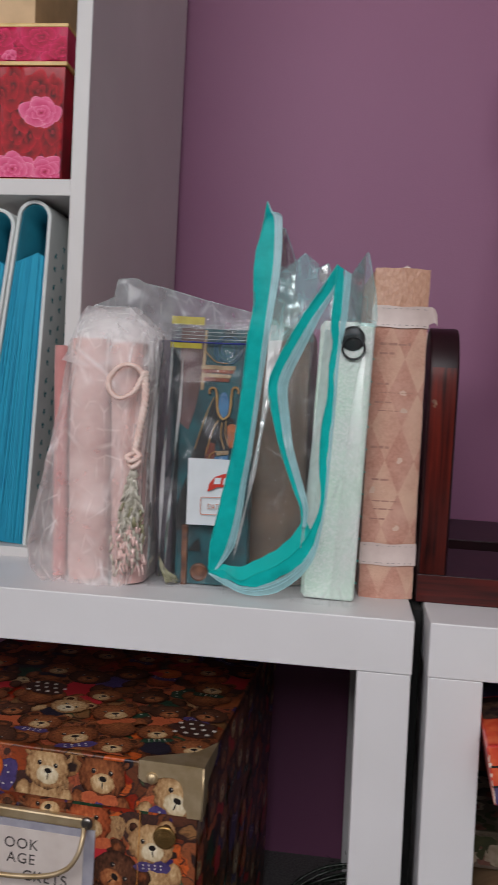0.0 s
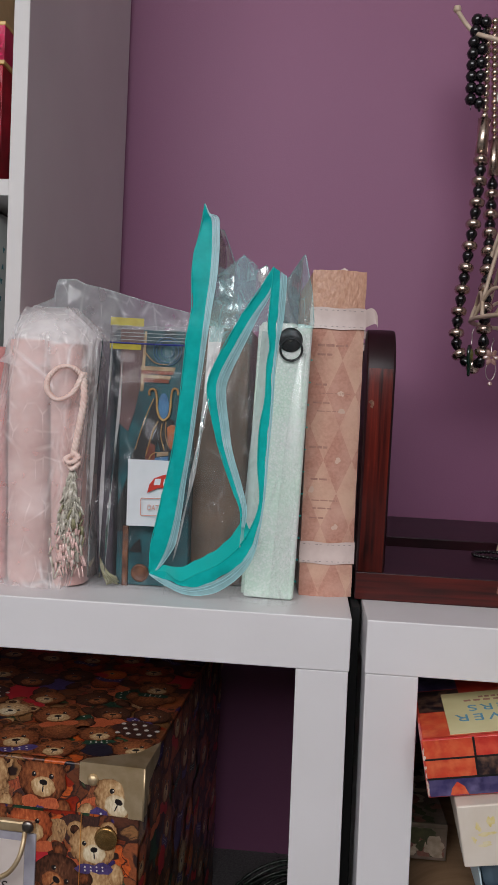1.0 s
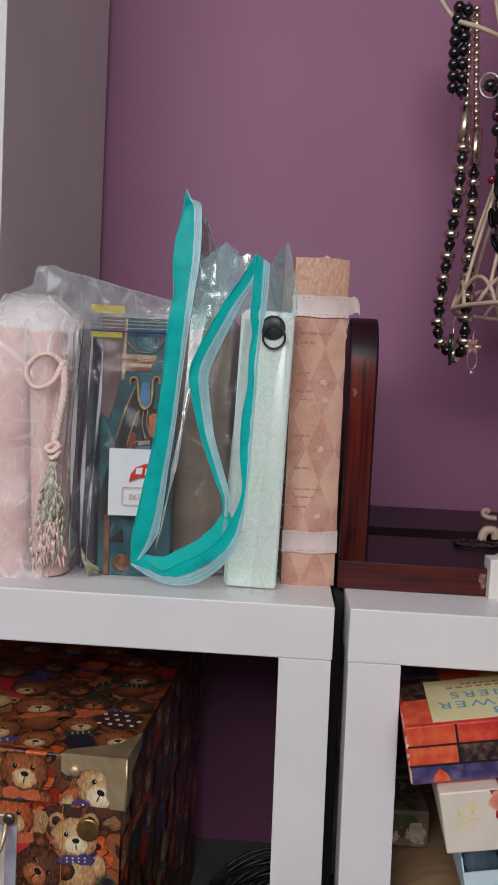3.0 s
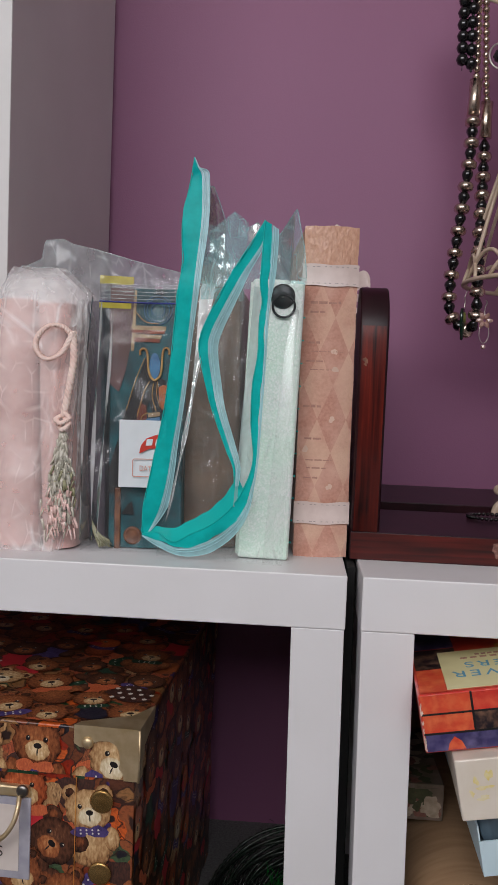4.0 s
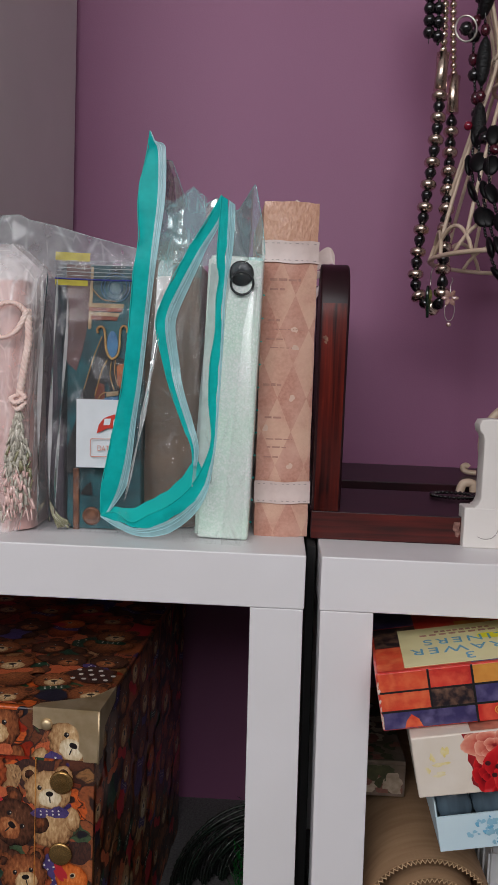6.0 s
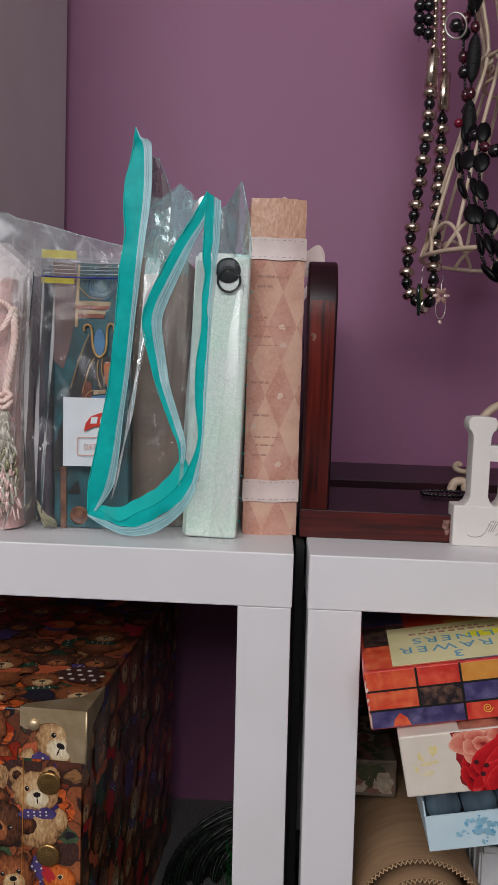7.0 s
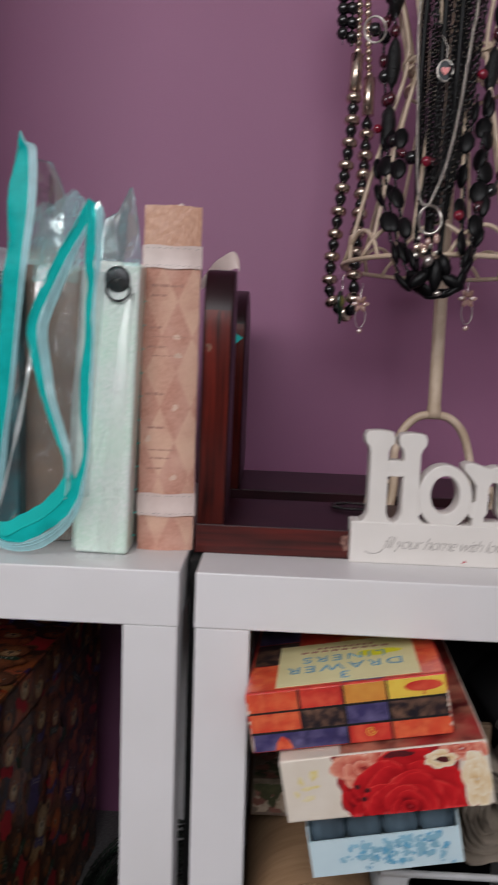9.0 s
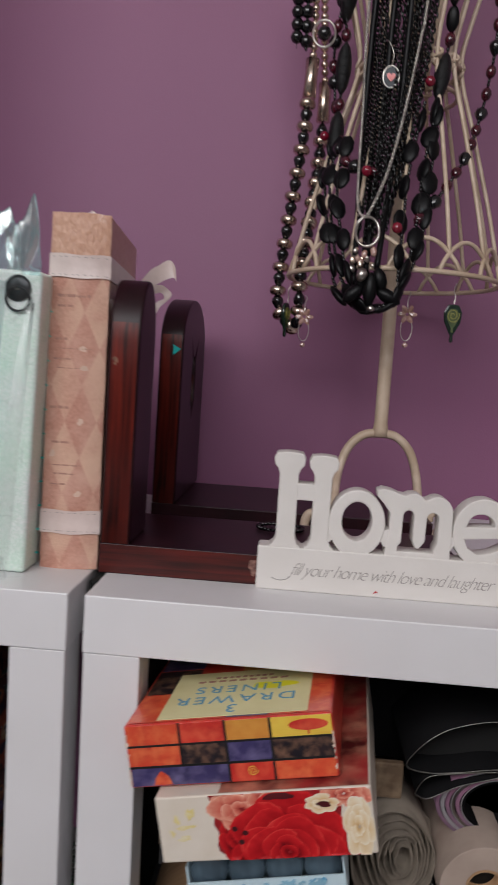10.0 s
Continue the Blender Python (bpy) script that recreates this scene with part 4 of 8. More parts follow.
def pouch(u, v):
    """Loose film round the albums, pulled together along an uneven crest."""
    a = 2 * math.pi * u
    ca, sa = math.cos(a), math.sin(a)
    px, py = math.copysign(abs(ca) ** 0.3, ca), math.copysign(abs(sa) ** 0.3, sa)
    lo, hi = between(v, BAG_L), between(v, BAG_R)
    x = (lo + hi) / 2 + px * (hi - lo) / 2
    deep = between(v, ((0, 0.100), (0.87, 0.098), (0.94, 0.06), (1, 0.003)))
    y = between(v, ((0, 0.870), (0.87, 0.882), (1, 0.848))) + py * deep
    z = 0.4515 + v * (between(x, BAG_CREST) - 0.4515)
    fold = 0.014 * facet(u * 22, z * 9, 3.0) + 0.005 * facet(u * 56, z * 30, 5.0) + 0.010 * facet(u * 44, z * 7, 8.0)
    fold *= 1.15 if v < 0.9 else 0.8
    x, y = x + px * fold * 0.28, y + py * max(fold, -0.013)
    if y > 0.868:
        x = max(x, -0.2725)
    return Vector((x, y, z)) - Vector((-0.230, 0.80, TOP))


part("film", grid(pouch, 220, 110), M_FILM, PB)


def gather(k):
    """A bunched inner layer between the albums' tops and the crest."""
    def fn(u, v):
        x = -0.266 + 0.086 * u
        crest = between(x, BAG_CREST) - 0.004 - 0.003 * k
        foot = 0.676 - 0.012 * k + 0.040 * facet(x * 34, 0.3 * k, 47.0 + k)
        z = foot + v * (crest - foot)
        y = 0.790 + 0.016 * k + (0.040 - 0.006 * k) * v
        y += 0.026 * facet(x * 46 + k, z * 38, 40.0 + k) + 0.006 * facet(x * 120, z * 100, 44.0 + k)
        return Vector((x, y, z)) - Vector((-0.230, 0.80, TOP))
    return fn


for k in range(3):
    part("gathered_film", grid(gather(k), 70, 36), M_GATHER, PB, "whitish bunched film")
bm = bmesh.new()
bm.faces.new([bm.verts.new(pouch(i / 60, 0)) for i in range(60)])
part("bottom", bm, M_FILM, PB)
part("crest_fold", tube([pouch(0.5 + 0.5 * i / 60, 0.998) for i in range(61)], 0.0004, 5), M_LIMP, PB, "whitish folded edge")

# ---- mauve album and its tall bag ----
spine_book("slim_album", -0.1640, 0.832, 0.018, 0.20, 0.25, M_GREYBOOK, "slim mauve-grey album in a clear bag", -2.0, bulge=0.4)
LB2 = thing("clear_bag", (-0.142, 0.85, TOP), "tall limp clear bag round a slim album", "plastic bag", "clear bags")


FLAP_CREST = ((-0.262, 0.737), (-0.2395, 0.7465), (-0.2385, 0.765), (-0.217, 0.766), (-0.207, 0.761), (-0.183, 0.756), (-0.140, 0.745), (-0.079, 0.731))


def flap(u, v):
    x = -0.262 + 0.183 * u
    crest = between(x, FLAP_CREST)
    z = 0.453 + v * (crest - 0.453)
    p = Vector((x, 0.905 - 0.028 * u - 0.025 * v, z))
    p.y += 0.018 * facet(x * 30, z * 26, 2.0) + 0.005 * facet(x * 80, z * 70, 7.0)
    return p - Vector((-0.142, 0.85, TOP))


def fold(u, v):
    p = Vector((-0.188 + 0.036 * u + 0.016 * (1 - v) ** 2, 0.797 + 0.016 * v + 0.026 * abs(u - 0.5), 0.453 + 0.262 * v))
    p.y += 0.010 * facet(u * 4.5, v * 1.2, 4.0) + 0.006 * facet(u * 9, v * 2.5, 6.0)
    return p - Vector((-0.142, 0.85, TOP))


part("back_film", grid(flap, 110, 90), M_LIMP, LB2)


def bagfold(x0, z0, x1, z1, y, width, seed):
    """A narrow white streak up the bag's front, wavering in width: a painted highlight on a crease."""
    def fn(u, v):
        wd = width * (0.12 + 0.88 * abs(math.sin(seed + 5.2 * v)) ** 1.5) * math.sin(math.pi * min(1, max(0, v))) ** 0.6
        x = x0 + (x1 - x0) * v + (u - 0.5) * wd + 0.0016 * math.sin(seed + 5 * v)
        return Vector((x, y + 0.016 * v + 0.003 * facet(u * 1.4, v * 6, seed) + 0.002 * u, z0 + (z1 - z0) * v)) - Vector((-0.142, 0.85, TOP))
    return fn


for x0, z0, x1, z1, y, width, seed in ((-0.1705, 0.462, -0.1680, 0.700, 0.783, 0.0045, 71.0), (-0.1575, 0.462, -0.1590, 0.700, 0.783, 0.0040, 72.0), (-0.1500, 0.470, -0.1465, 0.690, 0.779, 0.0035, 73.0)):
    part("fold_film", grid(bagfold(x0, z0, x1, z1, y, width, seed), 8, 80), M_GLINTFILM, LB2, "white streak painted as the highlight on a fold of film")
part("film_edge", tube([flap(i / 80, 1.0) for i in range(81)], 0.0005, 5), M_LIMP, LB2)
part("front_film", grid(fold, 40, 80), M_FILM2, LB2)
# trailing sage tassel at the foot of the bags
tl = thing("cord_tassel", (-0.163, 0.806, TOP), "loose sage thread tassel lying at the foot of the bags", "tassel")
bm = bmesh.new()
for i in range(26):
    a = rnd.uniform(-0.5, 0.5)
    tube(catmull([(0, 0, 0.028), (0.006 + 0.006 * a, -0.004, 0.016), (0.016 + 0.012 * a, -0.006 + 0.01 * a, 0.002 + 0.008 * rnd.random())], 4), 0.0007, 4, bm=bm)
part("thread_tuft", bm, M_BEADGREEN, tl)["kind"] = "stuff"

# ---- teal picture album in a zip bag ----
EG = spine_book("picture_album", -0.1105, 0.812, 0.074, 0.20, 0.262, M_TEALBOOK, "dark teal picture album with gold and blue print", -1.0, bulge=0.06)


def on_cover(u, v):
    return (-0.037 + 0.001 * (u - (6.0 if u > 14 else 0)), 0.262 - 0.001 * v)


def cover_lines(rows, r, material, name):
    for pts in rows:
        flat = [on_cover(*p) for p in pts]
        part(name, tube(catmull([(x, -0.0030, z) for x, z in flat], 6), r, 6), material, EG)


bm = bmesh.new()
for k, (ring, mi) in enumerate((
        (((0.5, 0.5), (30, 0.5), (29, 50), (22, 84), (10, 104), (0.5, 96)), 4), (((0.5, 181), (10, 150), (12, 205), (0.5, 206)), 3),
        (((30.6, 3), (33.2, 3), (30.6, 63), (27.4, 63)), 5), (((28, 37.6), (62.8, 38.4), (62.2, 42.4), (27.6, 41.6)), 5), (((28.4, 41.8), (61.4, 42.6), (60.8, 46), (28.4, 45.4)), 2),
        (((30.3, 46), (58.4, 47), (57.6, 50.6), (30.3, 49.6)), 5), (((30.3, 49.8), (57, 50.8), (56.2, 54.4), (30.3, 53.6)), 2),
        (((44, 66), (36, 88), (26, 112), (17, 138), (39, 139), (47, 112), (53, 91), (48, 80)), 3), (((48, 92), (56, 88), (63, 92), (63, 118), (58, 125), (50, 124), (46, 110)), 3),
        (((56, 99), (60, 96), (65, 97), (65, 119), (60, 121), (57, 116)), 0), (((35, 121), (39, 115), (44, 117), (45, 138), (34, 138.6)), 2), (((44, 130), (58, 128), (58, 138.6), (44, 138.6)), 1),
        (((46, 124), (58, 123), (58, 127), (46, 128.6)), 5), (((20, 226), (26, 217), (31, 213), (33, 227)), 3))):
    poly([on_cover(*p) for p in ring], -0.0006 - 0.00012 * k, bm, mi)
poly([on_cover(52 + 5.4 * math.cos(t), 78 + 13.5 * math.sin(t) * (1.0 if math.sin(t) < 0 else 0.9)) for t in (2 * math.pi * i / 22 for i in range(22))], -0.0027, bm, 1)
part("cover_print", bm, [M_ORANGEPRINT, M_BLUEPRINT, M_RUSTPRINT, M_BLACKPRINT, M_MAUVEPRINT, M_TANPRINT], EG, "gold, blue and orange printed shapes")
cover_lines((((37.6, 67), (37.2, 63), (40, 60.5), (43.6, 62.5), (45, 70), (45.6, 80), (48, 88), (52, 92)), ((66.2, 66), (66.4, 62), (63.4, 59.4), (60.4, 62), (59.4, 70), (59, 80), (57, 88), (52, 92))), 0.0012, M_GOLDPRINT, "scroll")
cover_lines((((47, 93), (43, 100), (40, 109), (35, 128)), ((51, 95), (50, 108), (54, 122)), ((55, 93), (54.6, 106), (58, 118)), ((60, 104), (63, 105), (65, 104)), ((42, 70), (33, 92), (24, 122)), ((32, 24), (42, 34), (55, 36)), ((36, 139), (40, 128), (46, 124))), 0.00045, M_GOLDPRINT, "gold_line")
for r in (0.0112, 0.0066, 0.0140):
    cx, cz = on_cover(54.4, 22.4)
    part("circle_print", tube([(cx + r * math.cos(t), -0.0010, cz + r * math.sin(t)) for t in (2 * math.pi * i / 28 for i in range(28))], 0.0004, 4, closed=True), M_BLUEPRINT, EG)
part("column", block(-0.0300, -0.0240, -0.0022, 0.004, 0.0, 0.062, 0.001), M_COPPER, EG, "embossed copper column")
part("medallion", moved(lathe([(0.0092, 0), (0.0092, 0.001), (0.0070, 0.0018), (0.0065, 0.0010), (0.003, 0.0014), (0.001, 0.0010)], 20, axis="y"), Matrix.Translation((-0.0115, -0.0006, 0.014)) @ Matrix.Diagonal((1, -1, 1, 1))), M_COPPER, EG, "embossed copper medallion")

ZB = thing("zip_bag", (-0.150, 0.800, TOP), "clear zip bag with yellow and blue zip round a picture album", "plastic bag", "clear bags")


ZIP_L = ((0.003, -0.019), (0.016, -0.020), (0.08, -0.0175), (0.13, -0.004), (0.168, -0.0055), (0.204, -0.0095), (0.272, -0.0098))


def zfilm(u, v):
    z = 0.001 + v * 0.2705
    lo = between(z, ZIP_L)
    p = Vector((lo + (0.080 - lo) * u, -0.012 + 0.014 * v + 0.006 * math.sin(u * 3.1), z))
    calm = 1.0 if v < 0.8 else 0.35
    p.y += calm * (0.009 * facet(u * 3.6, v * 6.5, 9.0) + 0.004 * facet(u * 9, v * 17, 4.0)) * (0.55 + 0.9 * abs(u - 0.5))
    return p


part("front_film", grid(zfilm, 60, 110), M_FILM2, ZB)


def sfilm(u, v):
    p = zfilm(0, v)
    p.y += u * 0.17
    p.x += 0.016 * facet(u * 6, v * 8, 1.0) * min(1, u * 5) + u * 0.006
    return p


part("side_film", grid(sfilm, 40, 70), M_FILM2, ZB)
part("zip_line", tube([zfilm(u / 20, 0.905) + Vector((0, -0.0012, 0)) for u in range(21)], 0.0008, 6), M_BLUEZIP, ZB, "dark blue zip line")
part("zip_line", grid(lambda u, v: zfilm(u * 0.34, 0.882 + 0.024 * v) + Vector((0, -0.0009, 0)), 10, 2), M_YELLOWFILM, ZB, "yellow zip end")
part("zip_patch", grid(lambda u, v: zfilm(u * 0.36, 0.968 + 0.03 * v) + Vector((0, -0.0009, 0)), 10, 2), M_YELLOWFILM, ZB, "yellow zip end")
for k in range(5):
    part("zip_rib", tube([zfilm(u / 20, 0.918 + 0.013 * k) + Vector((0, -0.0008, 0)) for u in range(21)], 0.00035, 5), M_LIMP, ZB)

LB = thing("sticky_label", (-0.1335, 0.790, 0.515), "white sticky label with red emblem and a date box", "label", ry=-0.6)
part("card", grid(lambda u, v: Vector((u * 0.046, 0.002 * math.sin(u * 3), v * 0.066)), 10, 4), M_LABEL, LB)
bm = bmesh.new()
poly([(0.020, 0.0335), (0.022, 0.042), (0.027, 0.0485), (0.036, 0.052), (0.0455, 0.053), (0.0455, 0.0395), (0.030, 0.0385)], -0.0008, bm)
part("emblem", bm, M_RED, LB, "red emblem")
bm = bmesh.new()
for x in (0.0265, 0.0355):
    poly([(x, 0.0415), (x + 0.001, 0.0478), (x + 0.0072, 0.0482), (x + 0.0062, 0.0419)], -0.0012, bm)
part("emblem_bar", bm, M_LABEL, LB)["kind"] = "stuff"
frame_ring = [(0.0135, 0.012), (0.0135, 0.027), (0.0150, 0.0285), (0.0455, 0.029), (0.0455, 0.0282), (0.0153, 0.0277), (0.0143, 0.0267), (0.0143, 0.0123), (0.0153, 0.0113), (0.0455, 0.0118), (0.0455, 0.011), (0.0150, 0.0105)]
bm = bmesh.new()
poly(frame_ring, -0.0009, bm)
part("date_box", bm, M_REDPALE, LB)
part("writing", moved(letters("DATE", 0.0078, 0.0002), Matrix.Translation((0.0205, -0.0009, 0.0165)) @ Matrix.Diagonal((0.74, 1, 1, 1))), M_REDPALE, LB)

# ---- taupe and mint albums in a teal zip bag ----
spine_book("leather_album", -0.0490, 0.834, 0.064, 0.20, 0.272, M_BROWNBOOK, "taupe leather album standing in a zip bag", -1.5, bulge=0.25)

MT = thing("ring_album", (0.0115, 0.789, TOP + 0.001), "mint pearl shagreen album with a black ring on its spine", "album", ry=1.2)
bm = block(-0.0265, 0.0235, 0.0, 0.11, 0, 0.270, 0.0035, seg=3)
part("cover", bm, M_MINT, MT)
part("page_block", block(-0.022, 0.019, 0.012, 0.1105, 0.004, 0.2705), M_PAGE, MT)
part("spine_edge", tube([(-0.0262, 0.002, 0.004), (-0.0262, 0.002, 0.266)], 0.0022, 8), M_MINT, MT)
plate = part("ring_plate", moved(lathe([(0.0118, 0), (0.0118, 0.0012), (0.0095, 0.0024), (0.004, 0.0028)], 28, axis="y"), Matrix.Translation((0.003, -0.0002, 0.254)) @ Matrix.Diagonal((1, -1, 1, 1))), M_BLACKMETAL, MT, "black metal plate")
part("rivet", moved(lathe([(0.0022, 0), (0.0022, 0.0012), (0.001, 0.0018)], 12, axis="y"), Matrix.Translation((0.003, -0.003, 0.254)) @ Matrix.Diagonal((1, -1, 1, 1))), M_STEEL, plate)
part("pull_ring", tube([Vector((0.0045 + 0.0105 * math.cos(a), -0.0042 - 0.0005 * math.sin(a), 0.2445 + 0.0105 * math.sin(a))) for a in (2 * math.pi * i / 32 for i in range(32))], 0.0012, 8, closed=True), M_BLACKMETAL, MT, "black metal ring")
for i in range(11):
    z = 0.012 + 0.0225 * i
    part("page_tab", block(0.0236, 0.0256, 0.030, 0.034, z, z + 0.0012), M_TEAL, MT, "teal page tab")

TB = thing("zip_bag", (-0.030, 0.775, TOP), "open clear zip bag with broad teal zip lips", "plastic bag", "clear bags")


def ribbon(left, right, thick=0.0005, n=9, sag=0.0016):
    """A soft plastic strip between two edge lines."""
    a, b = catmull(left, n), catmull(right, n)
    k = min(len(a), len(b))
    bm = bmesh.new()
    cols = []
    nrm = Vector((0, -1, 0))
    for i in range(k):
        d = (b[i] - a[i]).normalized()
        pa = a[i] - d * (0.0006 * math.sin(i * 0.31) + 0.0004 * math.sin(i * 0.83 + 1)) + nrm * 0.0009 * math.sin(i * 0.33)
        mid = (pa + b[i]) / 2 + nrm * sag * math.sin(i * 0.21 + 1)
        cols.append((pa, mid, b[i], b[i] - nrm * thick, mid - nrm * thick, pa - nrm * thick))
    for face in ((0, 1, 2), (2, 3), (3, 4, 5), (5, 0)):
        rows = [[bm.verts.new(c[j]) for j in face] for c in cols]
        for p, q in zip(rows, rows[1:]):
            for j in range(len(face) - 1):
                bm.faces.new((p[j], p[j + 1], q[j + 1], q[j])).smooth = True
    return bm


def lip(name, left, right, zip_side, widths):
    """Flat teal band with a clear ribbed zip strip along its inner edge; widths: the strip's width along the way."""
    lp = part(name, ribbon(left, right), M_TEALFILM, TB, "teal zip lip")
    side, back = (right, left) if zip_side > 0 else (left, right)
    # thin brighter teal line paints a highlight on the outer edge
    part("lip_edge_glint", tube([p + Vector((0, -0.0004, 0)) for p in catmull(back, 9)], 0.0005, 5), M_TEAL, lp, "bright teal line painted as the edge highlight")
    s, q = catmull(side, 9), catmull(back, 9)
    k = min(len(s), len(q))
    outv = [(s[i] - q[i]).normalized() for i in range(k)]
    zw = [between(i / (k - 1), widths) for i in range(k)]
    bm = bmesh.new()
    for i in range(k - 1):
        v = [bm.verts.new(p) for p in (s[i] + Vector((0, -0.0003, 0)), s[i] + outv[i] * zw[i] + Vector((0, 0.0008, 0)), s[i + 1] + outv[i + 1] * zw[i + 1] + Vector((0, 0.0008, 0)), s[i + 1] + Vector((0, -0.0003, 0)))]
        bm.faces.new(v).smooth = True
    part("zip_strip", bm, M_ZIPFILM, lp, "clear cyan zip strip")
    for o in (0.25, 0.5, 0.98):
        part("zip_rib", tube([s[i] + outv[i] * o * zw[i] + Vector((0, -0.0006, 0)) for i in range(k)], 0.0004, 5), M_ZIPWHITE, lp)
    return lp


def W(x, y, z):
    return (x + 0.030, y - 0.775, z - TOP)


def WL(*pts):
    return [W(*p) for p in pts]


lip("zip_lip", WL((-0.0675, 0.776, 0.829), (-0.0690, 0.777, 0.819), (-0.0711, 0.777, 0.805), (-0.0768, 0.775, 0.770), (-0.0754, 0.773, 0.731), (-0.0785, 0.771, 0.703), (-0.0814, 0.772, 0.665), (-0.0840, 0.773, 0.630), (-0.0883, 0.775, 0.594), (-0.0944, 0.778, 0.561), (-0.1015, 0.780, 0.525), (-0.1069, 0.783, 0.498), (-0.1074, 0.784, 0.472)),
    WL((-0.0672, 0.776, 0.8288), (-0.0640, 0.777, 0.8200), (-0.0600, 0.777, 0.8100), (-0.0589, 0.774, 0.770), (-0.0619, 0.771, 0.731), (-0.0642, 0.769, 0.700), (-0.0671, 0.770, 0.665), (-0.0701, 0.772, 0.633), (-0.0742, 0.774, 0.594), (-0.0792, 0.777, 0.562), (-0.0845, 0.780, 0.525), (-0.0917, 0.782, 0.495), (-0.1022, 0.783, 0.472)), 1,
    ((0, 0.0), (0.08, 0.001), (0.16, 0.0078), (0.3, 0.0068), (0.5, 0.0045), (0.7, 0.0045), (0.9, 0.0075), (1, 0.001)))
part("zip_lip", ribbon(WL((-0.1073, 0.786, 0.4714), (-0.0926, 0.783, 0.4789), (-0.0755, 0.779, 0.4795), (-0.0556, 0.776, 0.4897), (-0.0393, 0.773, 0.5017), (-0.0233, 0.769, 0.5184), (-0.0159, 0.767, 0.5351)),
                       WL((-0.1073, 0.786, 0.4697), (-0.0923, 0.783, 0.468), (-0.0735, 0.779, 0.463), (-0.0519, 0.776, 0.470), (-0.0330, 0.773, 0.483), (-0.0150, 0.769, 0.500), (-0.0083, 0.767, 0.519)), sag=0.0), M_TEAL, TB, "teal zip lip")
lip("zip_lip", WL((-0.1071, 0.783, 0.4705), (-0.0905, 0.779, 0.4665), (-0.0716, 0.774, 0.4613), (-0.0516, 0.770, 0.4655), (-0.0320, 0.767, 0.4761), (-0.0160, 0.764, 0.4911), (-0.0052, 0.762, 0.5097), (0.0014, 0.760, 0.5423), (0.0032, 0.757, 0.5852), (0.0045, 0.754, 0.6196), (0.0055, 0.752, 0.6474), (0.0058, 0.750, 0.6777), (0.0071, 0.748, 0.6957), (0.0078, 0.746, 0.7119), (0.0085, 0.743, 0.7368), (0.0092, 0.740, 0.7622)),
    WL((-0.1071, 0.783, 0.4712), (-0.0924, 0.779, 0.4747), (-0.0751, 0.774, 0.4671), (-0.0585, 0.770, 0.4757), (-0.0404, 0.767, 0.4852), (-0.0228, 0.764, 0.5005), (-0.0098, 0.762, 0.5208), (-0.0010, 0.760, 0.5486), (-0.0041, 0.757, 0.5849), (-0.0039, 0.754, 0.6193), (-0.0001, 0.752, 0.6472), (0.0002, 0.750, 0.6776), (0.0022, 0.748, 0.6955), (-0.0001, 0.746, 0.7116), (0.0010, 0.743, 0.7365), (0.0024, 0.740, 0.7664)), -1,
    ((0, 0.001), (0.06, 0.007), (0.22, 0.0115), (0.4, 0.007), (0.5, 0.0022), (0.8, 0.0025), (0.9, 0.006), (1, 0.0065)))
lip("zip_lip", WL((0.0023, 0.742, 0.7660), (-0.0055, 0.746, 0.7534), (-0.0194, 0.753, 0.7328), (-0.0288, 0.758, 0.7178), (-0.0423, 0.764, 0.6941), (-0.0540, 0.769, 0.6680), (-0.0565, 0.771, 0.6500), (-0.0490, 0.772, 0.6180), (-0.0417, 0.769, 0.5945), (-0.0285, 0.766, 0.5620), (-0.0194, 0.763, 0.5418), (-0.0177, 0.762, 0.5243)),
    WL((0.0034, 0.742, 0.7595), (-0.0004, 0.746, 0.7461), (-0.0131, 0.753, 0.7276), (-0.0219, 0.758, 0.7138), (-0.0342, 0.764, 0.6913), (-0.0455, 0.769, 0.6680), (-0.0480, 0.771, 0.6500), (-0.0425, 0.772, 0.6180), (-0.0367, 0.769, 0.5947), (-0.0247, 0.766, 0.5622), (-0.0175, 0.763, 0.5419), (-0.0170, 0.762, 0.5243)), 1,
    ((0, 0.0), (0.12, 0.004), (0.45, 0.0105), (0.6, 0.009), (0.85, 0.006), (1, 0.003)))

TOP_CREST = ((-0.068, 0.815), (-0.055, 0.817), (-0.048, 0.799), (-0.0425, 0.784), (-0.034, 0.794), (-0.022, 0.779), (-0.0095, 0.784), (-0.002, 0.766), (0.014, 0.767), (0.030, 0.788), (0.0385, 0.750), (0.0415, 0.722))


def topfilm(u, v):
    """Loose film rising behind the lips to uneven peaks."""
    x = -0.068 + 0.1095 * u
    z = 0.716 + v * (between(x, TOP_CREST) - 0.716)
    y = 0.786 + 0.050 * math.sin(math.pi * min(1, u * 1.15)) + 0.03 * v * (1 - u)
    y += 0.018 * facet(x * 34, z * 22, 11.0) + 0.001 * facet(x * 110, z * 90, 12.0)
    return Vector(W(x, y, z))


part("top_film", grid(topfilm, 100, 60), M_FILMTOP, TB)
part("film_edge", tube([topfilm(i / 100, 1.0) for i in range(101)], 0.0005, 5), M_FILMTOP, TB)


def bulgefilm(u, v):
    """Rounded pocket of film standing over the leather album."""
    x = -0.060 + 0.042 * u
    z = 0.700 + v * (0.792 - 0.034 * abs(u - 0.66) - 0.700)
    y = 0.800 - 0.018 * math.sin(math.pi * u) * math.sin(math.pi * min(1, 0.25 + v * 0.75)) + 0.03 * v * v
    y += 0.014 * facet(x * 44, z * 24, 21.0) + 0.001 * facet(x * 150, z * 120, 22.0)
    return Vector(W(x, y, z))


